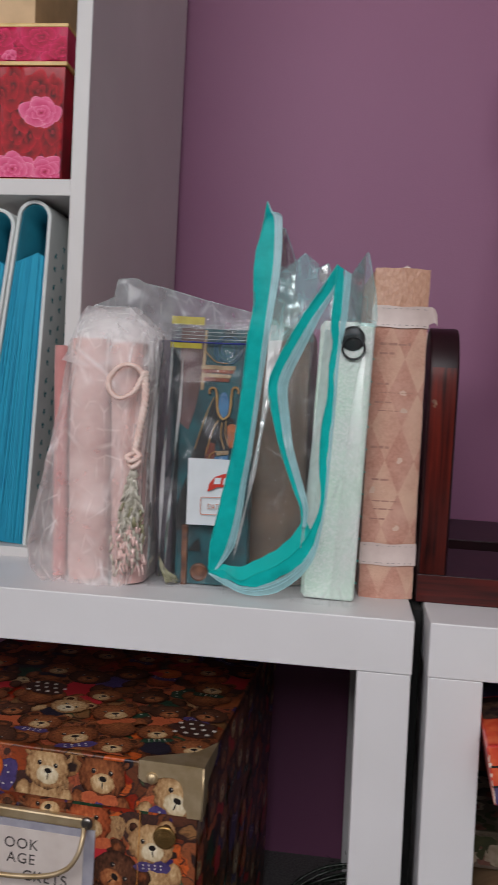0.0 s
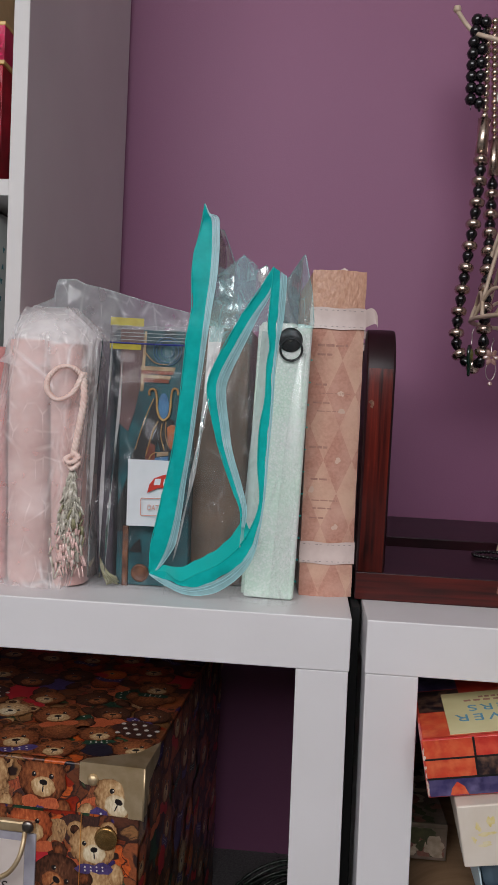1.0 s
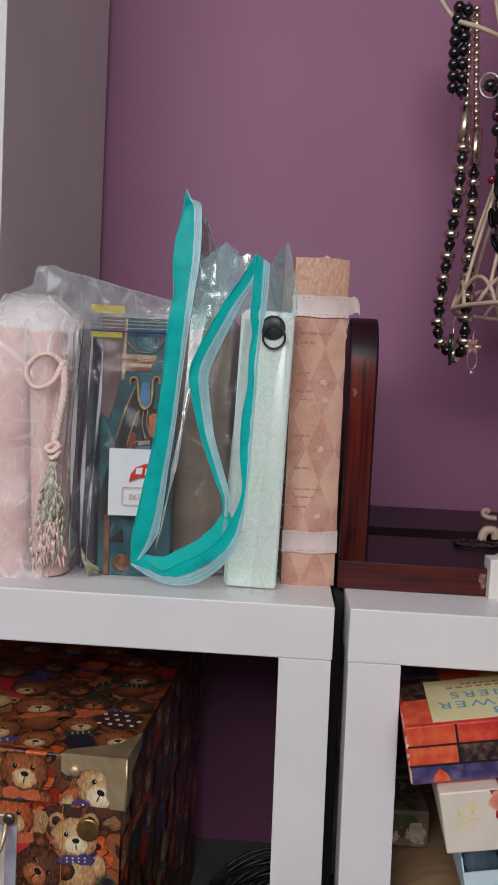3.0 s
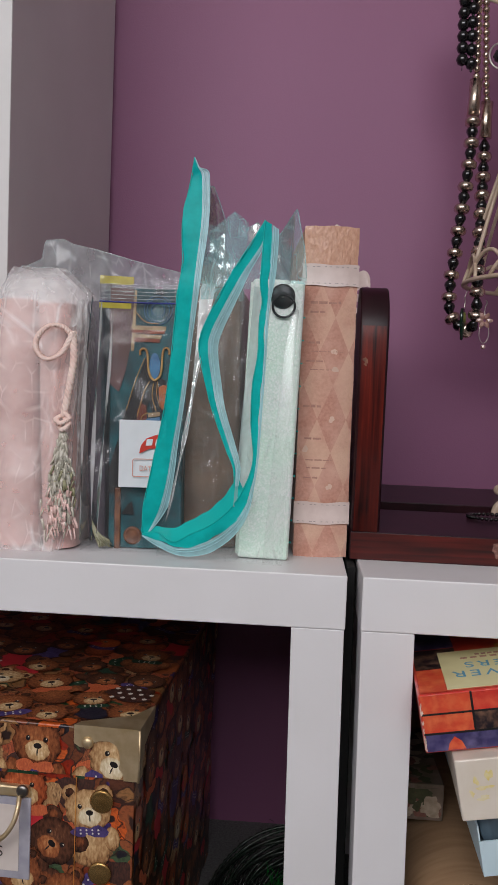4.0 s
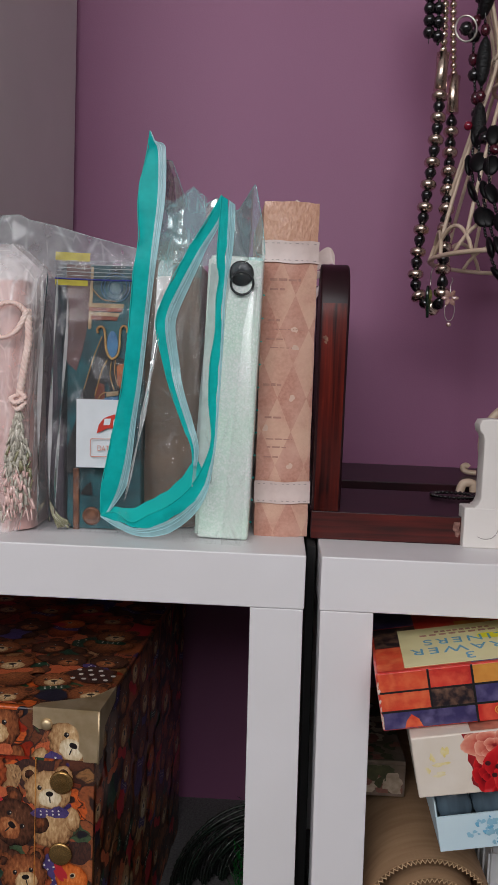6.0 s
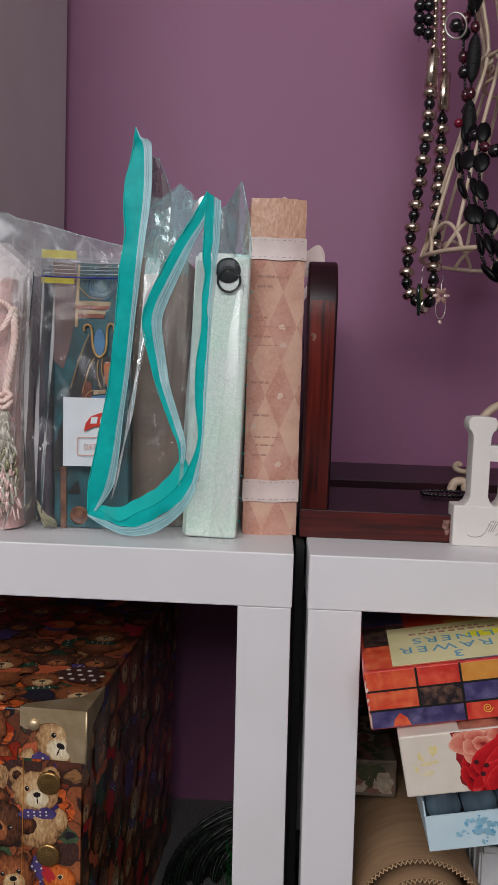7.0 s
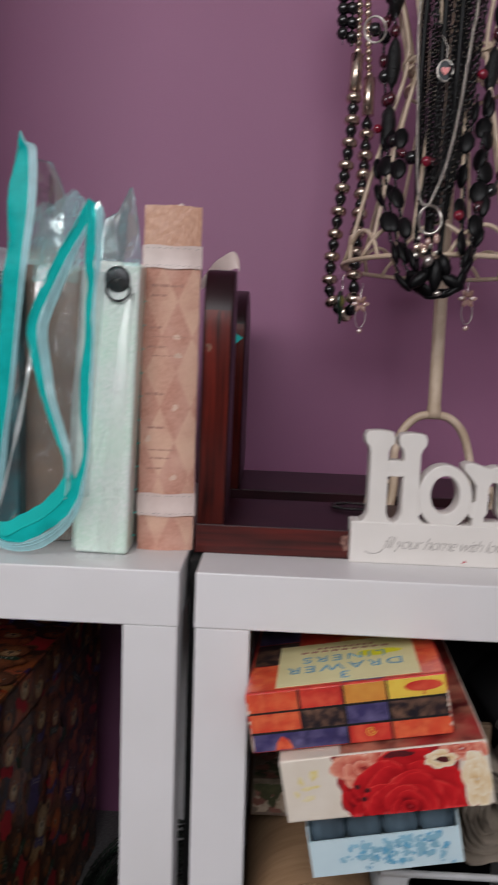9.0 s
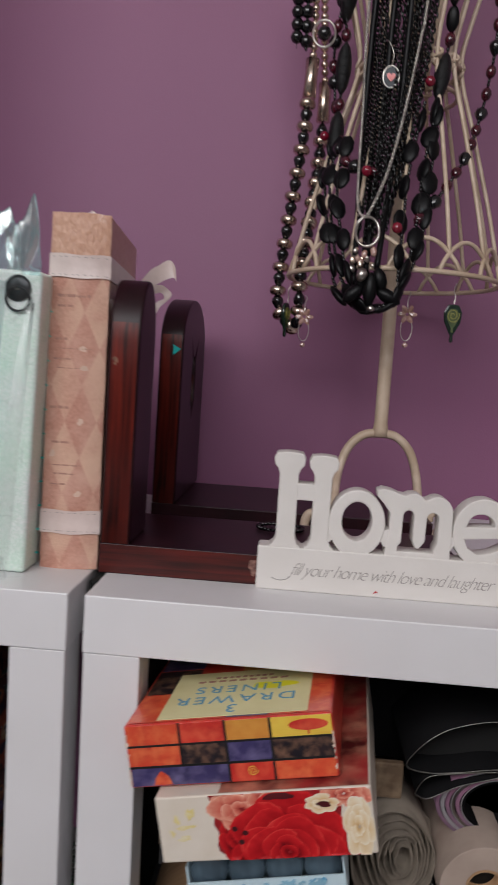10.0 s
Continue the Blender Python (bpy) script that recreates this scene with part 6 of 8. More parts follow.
B_SMALLGOLD = bead_mesh("gold_ball", [(0.0010, -0.0050), (0.0042, -0.0033), (0.0053, 0), (0.0042, 0.0033), (0.0010, 0.0050)], M_GOLDBEAD, 10)
B_BALL = bead_mesh("ball", [(0.001, -0.0082), (0.0060, -0.0058), (0.0084, 0), (0.0060, 0.0058), (0.001, 0.0082)], M_JET, 12)
B_OVAL = bead_mesh("oval", [(0.0010, -0.0145), (0.0070, -0.0116), (0.0116, -0.0048), (0.0116, 0.0048), (0.0070, 0.0116), (0.0010, 0.0145)], M_MATTEJET, 12)
B_LONG = bead_mesh("long_bead", [(0.0018, -0.030), (0.0058, -0.023), (0.0080, -0.014), (0.0092, -0.005), (0.0092, 0.005), (0.0080, 0.014), (0.0058, 0.023), (0.0018, 0.030)], M_CARVED, 14)
B_SEED = bead_mesh("seed", [(0.0006, -0.0024), (0.0020, -0.0012), (0.0020, 0.0012), (0.0006, 0.0024)], M_JET, 7)
B_GARNET = bead_mesh("garnet", [(0.0008, -0.0088), (0.0050, -0.0052), (0.0064, 0), (0.0050, 0.0052), (0.0008, 0.0088)], M_GARNET, 9)


FORM = ((0.25, 0.130), (0.315, 0.128), (0.337, 0.122), (0.40, 0.107), (0.485, 0.083), (0.562, 0.064), (0.62, 0.072), (0.66, 0.082))


def drape(p):
    """Lays a point of a hanging thing on the front of the wire form, along the line of sight from the room."""
    x, y, z = p
    if y > 1.03 or z > 1.10:
        return Vector(p)
    c = Vector((0.268, 0.068, 0.648))
    q = Vector(p)
    for _ in range(3):
        r = between(q.z - TOP, FORM)
        side = min(abs(q.x - CX) / r, 0.96)
        ty = CY - r * math.sqrt(1 - side * side) - 0.006 + 0.6 * (y - 0.985)
        q = c + (Vector(p) - c) * ((ty - c.y) / (y - c.y))
    return q


def strand(name, pts, sequence, label, scales=None, jitter=0.0, seed=1):
    """Beads threaded along a smooth line: sequence of (mesh, length along the thread), repeated."""
    path = catmull([drape(p) for p in pts], 14)
    org = Vector(path[0])
    t = thing(name, org, label, "necklace", "hanging necklaces")
    part("thread", tube([p - org for p in path], 0.0006, 5), M_JET, t)
    cum = [0.0]
    for a, b in zip(path, path[1:]):
        cum.append(cum[-1] + (b - a).length)
    rnd = random.Random(seed)
    s, i = 0.0, 0
    while True:
        me, ln = sequence[i % len(sequence)]
        mid = s + ln / 2
        if mid > cum[-1]:
            break
        k = max(j for j in range(len(cum)) if cum[j] <= mid)
        k = min(k, len(path) - 2)
        f = (mid - cum[k]) / max(cum[k + 1] - cum[k], 1e-9)
        c = path[k].lerp(path[k + 1], f) - org
        d = (path[k + 1] - path[k]).normalized()
        o = new("bead", me)
        o.parent = t
        flat = (rnd.uniform(0.58, 1.0), 0.38, rnd.uniform(0.98, 1.08)) if me is B_OVAL else (1, 1, 1)
        wob = jitter if me is B_OVAL else 0.0
        q = d.to_track_quat("Z", "Y")
        o.matrix_basis = Matrix.Translation(c + Vector((rnd.uniform(-1, 1), rnd.uniform(-1, 1), 0)) * wob) @ q.to_matrix().to_4x4() @ Matrix.Rotation(rnd.uniform(-1.1, 1.1), 4, "Z") @ Matrix.Diagonal((*flat, 1))
        s += ln
        i += 1
    return t


GB = [(B_RONDELLE, 0.0092), (B_DROP, 0.0205)]
strand("necklace", [(0.255, 1.157, 1.178), (0.2585, 1.158, 1.10), (0.2590, 1.158, 1.045)], [(B_SMALLGOLD, 0.0096)], "antique gold ball chain hanging from the stand's hook")
strand("necklace", [(0.2590, 1.158, 1.040), (0.2575, 1.158, 0.999)], [(B_TUBE, 0.0400)], "antique gold tube bead on a necklace")
strand("necklace", [(0.2563, 1.150, 0.990), (0.2534, 1.142, 0.934), (0.2446, 1.138, 0.854), (0.2357, 1.136, 0.763), (0.2382, 1.134, 0.7264), (0.2505, 1.125, 0.709), (0.2600, 1.110, 0.705), (0.2645, 1.098, 0.722), (0.2630, 1.092, 0.762), (0.2695, 1.125, 0.838), (0.2755, 1.158, 0.913), (0.2770, 1.168, 0.970)],
       GB, "gold rondelle and faceted black bead necklace loop")
strand("necklace", [(0.2772, 1.168, 0.974), (0.2772, 1.168, 1.014)], [(B_TUBE, 0.0400)], "antique gold tube bead on a necklace")
strand("necklace", [(0.2770, 1.168, 1.017), (0.2730, 1.165, 1.060), (0.2650, 1.158, 1.178)], [(B_SMALLGOLD, 0.0096)], "antique gold ball chain hanging from the stand's hook")
for k, x in enumerate((0.2365, 0.2485)):
    strand("bracelet", [(x + 0.004, 1.150, 1.180), (x, 1.148, 1.13), (x + 0.001, 1.148, 1.052)], [(B_BALL, 0.0152)] if k == 0 else [(B_SEED, 0.0040), (B_BALL, 0.0140)], "round black bead bracelet hanging from the hook")

BO = [(B_OVAL, 0.0280), (B_SEED, 0.0046), (B_SEED, 0.0046), (B_SEED, 0.0046)]
strand("necklace", [(0.345, 1.04, 1.32), (0.310, 1.005, 1.16), (0.2950, 1.000, 1.05), (0.2950, 0.998, 1.00), (0.2935, 0.998, 0.955), (0.2910, 0.992, 0.90)], [(B_LONG, 0.060), (B_SEED, 0.005), (B_GARNET, 0.0170)], "long carved black bead necklace over the dress form", seed=4)
for k, (dx, dy) in enumerate(((0.0, 0.0), (0.008, -0.006), (-0.005, 0.006))):
    strand("necklace", [(0.2930 + dx, 0.998 + dy, 0.905), (0.2890 + dx, 0.992 + dy, 0.848), (0.2960 + dx, 0.985 + dy, 0.80), (0.3060 + dx, 0.978 + dy, 0.756 - 0.004 * k), (0.3260 + dx * 0.5, 0.972 + dy, 0.728 - 0.003 * k), (0.3470, 0.970 + dy, 0.721), (0.3650, 0.972 + dy, 0.735), (0.3790 - 1.3 * dx, 0.98 + dy, 0.773), (0.3855 - 1.9 * dx, 0.99 + dy, 0.818), (0.3885 - 1.9 * dx, 0.995 + dy, 0.875), (0.3960 - 1.5 * dx, 1.0 + dy, 0.925 + 0.02 * k)],
           BO, "flat oval matte black bead necklace over the dress form", jitter=0.0042, seed=10 + k)
strand("necklace", [(0.3950, 1.0, 0.93), (0.4020, 1.0, 0.985), (0.4070, 1.0, 1.035), (0.4050, 1.01, 1.15), (0.392, 1.04, 1.32)], [(B_OVAL, 0.026), (B_LONG, 0.060), (B_SEED, 0.005), (B_GARNET, 0.0170)], "long carved black bead necklace over the dress form", seed=8)
strand("necklace", [(0.455, 1.03, 1.16), (0.459, 1.02, 1.06), (0.458, 1.018, 1.012), (0.4545, 1.016, 0.982), (0.4490, 1.014, 0.946), (0.4370, 1.01, 0.899), (0.4210, 1.005, 0.868), (0.4020, 1.0, 0.839), (0.3830, 0.995, 0.815)],
       [(B_GARNET, 0.0175), (B_SEED, 0.0044), (B_SEED, 0.0044), (B_GARNET, 0.0175), (B_SEED, 0.0044), (B_SEED, 0.0044), (B_DROP, 0.0205), (B_SEED, 0.0044), (B_SEED, 0.0044)], "wine red and black bead necklace over the dress form", seed=6)
strand("necklace", [(0.338, 1.05, 1.32), (0.302, 1.02, 1.15), (0.290, 1.012, 1.06), (0.2835, 1.01, 1.00), (0.2870, 1.008, 0.955), (0.292, 1.005, 0.92), (0.300, 1.0, 0.885), (0.3185, 0.993, 0.872), (0.335, 0.99, 0.868)],
       [(B_SEED, 0.0046), (B_SEED, 0.0046), (B_GARNET, 0.0170), (B_SEED, 0.0046), (B_BALL, 0.0125), (B_SEED, 0.0046)], "wine red and black bead necklace over the dress form", seed=9)


def chain(pts, link, r, material, label, name="chain_necklace"):
    """Interlocked oval links along a line, joined in one mesh."""
    path = catmull([drape(p) for p in pts], 16)
    org = Vector(path[0])
    t = thing(name, org, label, "necklace", "hanging necklaces")
    bm = bmesh.new()
    acc, k = 0.0, 0
    for a, b in zip(path, path[1:]):
        seg = (b - a).length
        d = (b - a).normalized()
        while acc < seg:
            c = a + d * acc - org
            q = d.to_track_quat("Z", "Y").to_matrix().to_4x4() @ Matrix.Rotation(radians(45 + 90 * (k % 2)), 4, "Z")
            m = Matrix.Translation(c) @ q
            tube([m @ Vector((link * 0.45 * math.cos(g), 0, link * 0.72 * math.sin(g))) for g in (2 * math.pi * j / 7 for j in range(7))], r, 4, closed=True, bm=bm)
            acc += link
            k += 1
        acc -= seg
    part("chain", bm, material, t)["kind"] = "stuff"
    return t


for k in range(19):
    f = k / 18
    x = 0.3215 + 0.066 * f
    y = 0.998 - 0.014 * math.sin(math.pi * f) + 0.007 * (k % 3)
    lowz = 0.775 + 0.06 * abs(f - 0.35) + 0.014 * (k % 4)
    lx = 0.3225 + 0.034 * f
    big = k % 4 != 0
    chain([(0.345 + 0.06 * f, 1.045, 1.32), (x + 0.004, y + 0.006, 1.14), (x, y, 1.03), (0.5 * (x + lx), y - 0.004, 0.90), (lx, y - 0.010, lowz)], 0.0056 if big else 0.0040, 0.0012 if big else 0.0009, M_CHAIN, "black metal curb chain hanging on the dress form")
for k, x in enumerate((0.315, 0.3345, 0.352)):
    tube_pts = catmull([drape(p) for p in ((0.35 + 0.015 * k, 1.045, 1.32), (x + 0.012, 0.999, 1.10), (x + 0.006, 0.992, 0.93), (0.322 + 0.012 * k, 0.984, 0.745 + 0.01 * k))], 12)
    o = thing("cord_necklace", tube_pts[0], "black cord necklace hanging on the dress form", "necklace", "hanging necklaces")
    part("cord", tube([p - tube_pts[0] for p in tube_pts], 0.0034, 7), M_MATTEJET, o)
SC = chain([(0.333, 1.03, 1.32), (0.3165, 0.985, 1.047), (0.3175, 0.976, 0.93), (0.3195, 0.972, 0.832), (0.3300, 0.968, 0.816)], 0.0024, 0.0010, M_SILVER, "silver snake chain hanging on the dress form")
SC2 = chain([(0.395, 1.03, 1.32), (0.3770, 0.980, 1.049), (0.3720, 0.974, 1.003), (0.3600, 0.969, 0.92), (0.3470, 0.966, 0.86), (0.3310, 0.966, 0.818)], 0.0024, 0.0011, M_SILVER, "silver snake chain hanging on the dress form")
RP = thing("ring_pendant", drape((0.3315, 0.963, 0.800)), "silver ring pendant with clustered charms on a chain", "pendant")
part("ring", tube([(0.0125 * math.cos(a), 0.002 * math.sin(2 * a), 0.0155 * math.sin(a)) for a in (2 * math.pi * i / 30 for i in range(30))], 0.0016, 8, closed=True), M_SILVER, RP)
rnd = random.Random(12)
for i in range(22):
    bm = bmesh.new()
    c = (rnd.uniform(-0.014, 0.010), rnd.uniform(-0.006, 0.004), -0.018 - rnd.random() * 0.022)
    bmesh.ops.create_icosphere(bm, subdivisions=2, radius=rnd.uniform(0.0018, 0.0036), matrix=Matrix.Translation(c) @ Matrix.Diagonal((1, 0.7, rnd.uniform(0.8, 1.4), 1)))
    part("charm", bm, (M_SILVER, M_GOLDBEAD, M_CRYSTAL)[i % 3], RP)
FB = thing("bead_tassel", drape((0.338, 0.958, 0.745)), "black bead cluster with silver charm and drops", "pendant")
for i, (x, z, tilt, ln) in enumerate(((-0.008, 0.004, 12, 0.9), (0.0, -0.006, 2, 1.25), (0.010, 0.005, -16, 0.9), (0.020, -0.012, -62, 1.0), (-0.016, -0.010, 48, 1.0))):
    o = new("bead", B_OVAL)
    o.parent = FB
    o.matrix_basis = pose(x, -0.004 * (i == 1), z, 0, tilt, 0) @ Matrix.Diagonal((0.62, 0.6, ln, 1))
part("silver_bead", moved(lathe([(0.002, -0.007), (0.005, -0.003), (0.0055, 0.003), (0.002, 0.007)], 12), pose(-0.010, -0.010, 0.008, 0, 20, 0)), M_SILVER, FB)
part("silver_bead", moved(lathe([(0.0015, -0.004), (0.0035, 0), (0.0015, 0.004)], 10), pose(0.002, -0.010, -0.026, 0, 90, 0)), M_SILVER, FB)

HP = thing("heart_earring", drape((0.3440, 0.972, 0.962)), "oval silver charm with a red heart hanging on chains", "earring")
part("frame", tube([(0.0088 * math.cos(a), 0, 0.0118 * math.sin(a)) for a in (2 * math.pi * i / 28 for i in range(28))], 0.0011, 7, closed=True), M_SILVER, HP)
part("backing", flat_shape([ellipse(0, 0, 0.0085, 0.0115, 24)], 0.0008), M_BLACKMETAL, HP, "dark oval backing")
hb = [(0.0046 * math.sin(a) ** 3 * 1.05, 0.00034 * (13 * math.cos(a) - 5 * math.cos(2 * a) - 2 * math.cos(3 * a))) for a in (2 * math.pi * i / 28 for i in range(28))]
part("heart", moved(flat_shape([hb], 0.0008), Matrix.Translation((0, -0.0012, 0))), M_PETALROSE, HP, "rose pink heart")
part("hook", tube(catmull([(0, 0, 0.012), (0.001, -0.002, 0.024), (-0.004, -0.001, 0.036), (-0.007, 0.003, 0.040)], 6), 0.0006, 6), M_SILVER, HP)


def flower_earring(x, y, z):
    t = thing("flower_earring", (x, y, z), "pinkish crystal flower earring with a small drop", "earring", "hanging earrings")
    for i in range(6):
        a = 2 * math.pi * i / 6
        bm = bmesh.new()
        bmesh.ops.create_icosphere(bm, subdivisions=1, radius=0.0042, matrix=Matrix.Translation((0.0062 * math.cos(a), 0, -0.022 + 0.0062 * math.sin(a))) @ Matrix.Rotation(-a, 4, "Y") @ Matrix.Diagonal((1.3, 0.5, 0.75, 1)))
        part("petal", bm, M_CRYSTAL, t)
    part("hook", tube(catmull([(0, 0, -0.016), (0, 0.001, -0.006), (0.002, 0, 0.0), (0, -0.003, 0.003)], 5), 0.0006, 6), M_SILVER, t)
    part("loop", tube([(0.0062 * math.cos(a), 0, -0.038 + 0.013 * math.sin(a)) for a in (2 * math.pi * i / 24 for i in range(24))], 0.0005, 5, closed=True), M_SILVER, t)
    bm = bmesh.new()
    bmesh.ops.create_icosphere(bm, subdivisions=1, radius=0.0034, matrix=Matrix.Translation((0, 0, -0.0555)))
    part("drop", bm, M_CRYSTAL, t)
    return t


RINGTOP = TOP + RING_Z
flower_earring(0.2715, 1.076, 0.7365)
flower_earring(0.3835, 0.990, 0.7405)
gt = thing("drop_earring", (0.4320, 0.985, 0.752), "green enamel leaf drop earring with olive swirl", "earring", "hanging earrings")
leaf = [(0.0105 * w, z) for w, z in ((0, -0.020), (0.55, -0.021), (0.95, -0.029), (0.85, -0.039), (0.4, -0.049), (0.14, -0.054), (0.2, -0.060), (0, -0.062), (-0.2, -0.060), (-0.14, -0.054), (-0.4, -0.049), (-0.85, -0.039), (-0.95, -0.029), (-0.55, -0.021))]
part("leaf", flat_shape([leaf], 0.004, 0.0012), M_GREENSTONE, gt)
part("face", moved(flat_shape([[(x * 0.66, -0.035 + (z + 0.036) * 0.62) for x, z in leaf]], 0.001), Matrix.Translation((0, -0.0004, 0))), mat("olive_green_enamel", lin(86, 96, 52), lin(60, 74, 44), 0.3, scale=200), gt, "olive green inner face")
part("swirl", tube([((0.0012 + 0.00045 * g) * math.cos(g), -0.0010, -0.032 + (0.0012 + 0.00055 * g) * math.sin(g)) for g in (0.35 * k for k in range(38))], 0.0006, 5), M_OLIVE, gt, "olive swirl")
part("hook", tube(catmull([(0, 0, -0.020), (0.001, 0, -0.012), (-0.001, 0, -0.006), (0.001, -0.002, 0.002)], 5), 0.0007, 6), M_SILVER, gt)

copy_thing(gt, pose(0.2500, 1.1000, 0.7520, 0, 0, 68))
for x, y, z, r in ((0.2790, 0.985, 0.902, 0.0056), (0.3870, 0.985, 0.964, 0.0060), (0.3260, 0.965, 0.863, 0.0060), (0.3630, 0.970, 0.807, 0.0060)):
    rb = thing("loose_bead", drape((x, y, z)), "shiny ruby red glass bead strung among black chains", "bead", "ruby beads")
    part("glass", lathe([(0.0008, -r), (0.72 * r, -0.7 * r), (r, 0), (0.72 * r, 0.7 * r), (0.0008, r)], 16), M_RUBY, rb, smooth=True)
hp = thing("hoop_earring", drape((0.2710, 0.985, 1.008)), "white metal hoop round a faceted black bead", "earring", "hanging earrings")
part("hoop", tube([(0.0130 * math.cos(a), 0.003 * math.sin(a), 0.0165 * math.sin(a)) for a in (2 * math.pi * i / 30 for i in range(30))], 0.0013, 7, closed=True), M_SILVER, hp)
part("bead", lathe([(0.001, -0.0085), (0.0062, -0.006), (0.0088, 0), (0.0062, 0.006), (0.001, 0.0085)], 9), M_JET, hp, "faceted black bead")

# ---- patchwork storage box under the long table ----
BX = thing("storage_box", (-0.0985, 0.7465, FLOOR), "patchwork-printed storage box with brass corners and label frame", "box", rz=-3.6)
BH, BW, BD = 0.389, 0.36, 0.47
part("body", block(-BW + 0.002, -0.002, 0.002, BD - 0.002, 0, BH - 0.047, 0.001), M_PATCH, BX)
lid = part("lid", block(-BW, 0.0, 0.0, BD, BH - 0.049, BH, 0.0015), M_PATCH, BX)
for sx in (0.0, -BW):
    s = -1 if sx == 0 else 1
    bm = bmesh.new()
    e = 0.0030
    x_out = sx - s * e
    pa, pb = sx + s * 0.061, sx + s * 0.034
    # folded corner plate: front wings, side wing and top, with cut-away insides
    fr = [(x_out, BH + e), (pa, BH + e)] + [(sx + s * p, BH - q) for p, q in ((0.061, 0.015), (0.055, 0.0185), (0.050, 0.0185), (0.044, 0.014), (0.036, 0.011), (0.027, 0.0105), (0.020, 0.0135), (0.0165, 0.020), (0.0155, 0.028), (0.0165, 0.036), (0.012, 0.041), (0.0115, 0.0475))] + [(x_out, BH - 0.0475)]
    bm.faces.new([bm.verts.new((x, -e, z)) for x, z in fr])
    bm.faces.new([bm.verts.new((x_out, y, z)) for y, z in ((-e, BH + e), (-e, BH - 0.0475), (0.012, BH - 0.0475), (0.018, BH - 0.02), (0.055, BH - 0.010), (0.06, BH + e))])
    bm.faces.new([bm.verts.new((x, y, BH + e)) for x, y in ((x_out, -e), (pa, -e), (pa - s * 0.004, 0.006), (sx + s * 0.012, 0.03), (x_out, 0.06))])
    corner = part("corner_plate", bm, M_BRASS, BX, "brass corner plate")
    part("stud", moved(lathe([(0.0058, 0), (0.0056, 0.0012), (0.004, 0.0026), (0.001, 0.0032)], 16, axis="y"), Matrix.Translation((sx + s * 0.0475, -0.003, BH - 0.0135)) @ Matrix.Diagonal((1, -1, 1, 1))), M_BRASS, corner)
    part("edge_bead", tube([(x_out, -e, BH + e), (x_out, -e, BH - 0.048)], 0.0012, 7), M_BRASS, corner)
FUR = [mat(n, lin(*a), lin(*b), 0.5, scale=620, detail=10, stretch=(1, 0.8, 0.45), bump=0.15, bscale=260, coat=0.15, wear=lin(*c), wscale=150) for n, a, b, c in (
    ("tan_fur_print", (196, 156, 110), (112, 78, 50), (168, 124, 82)), ("brown_fur_print", (172, 100, 62), (70, 40, 28), (138, 78, 50)), ("rust_fur_print", (188, 94, 58), (84, 38, 28), (158, 76, 48)),
    ("orange_print_paper", (206, 110, 66), (170, 76, 46), (188, 90, 54)), ("cream_fur_print", (220, 198, 158), (150, 122, 86), (196, 166, 122)), ("dark_brown_print_paper", (84, 50, 40), (40, 26, 24), (66, 38, 32)),
    ("green_print_paper", (40, 80, 58), (16, 30, 26), (36, 70, 50)), ("violet_print_paper", (78, 62, 118), (56, 44, 90), (84, 68, 124)), ("navy_print_paper", (38, 34, 50), (26, 24, 36), (34, 30, 44)), ("white_dot_print", (220, 214, 204), (206, 198, 188), (214, 206, 196)))]
rnd = random.Random(77)


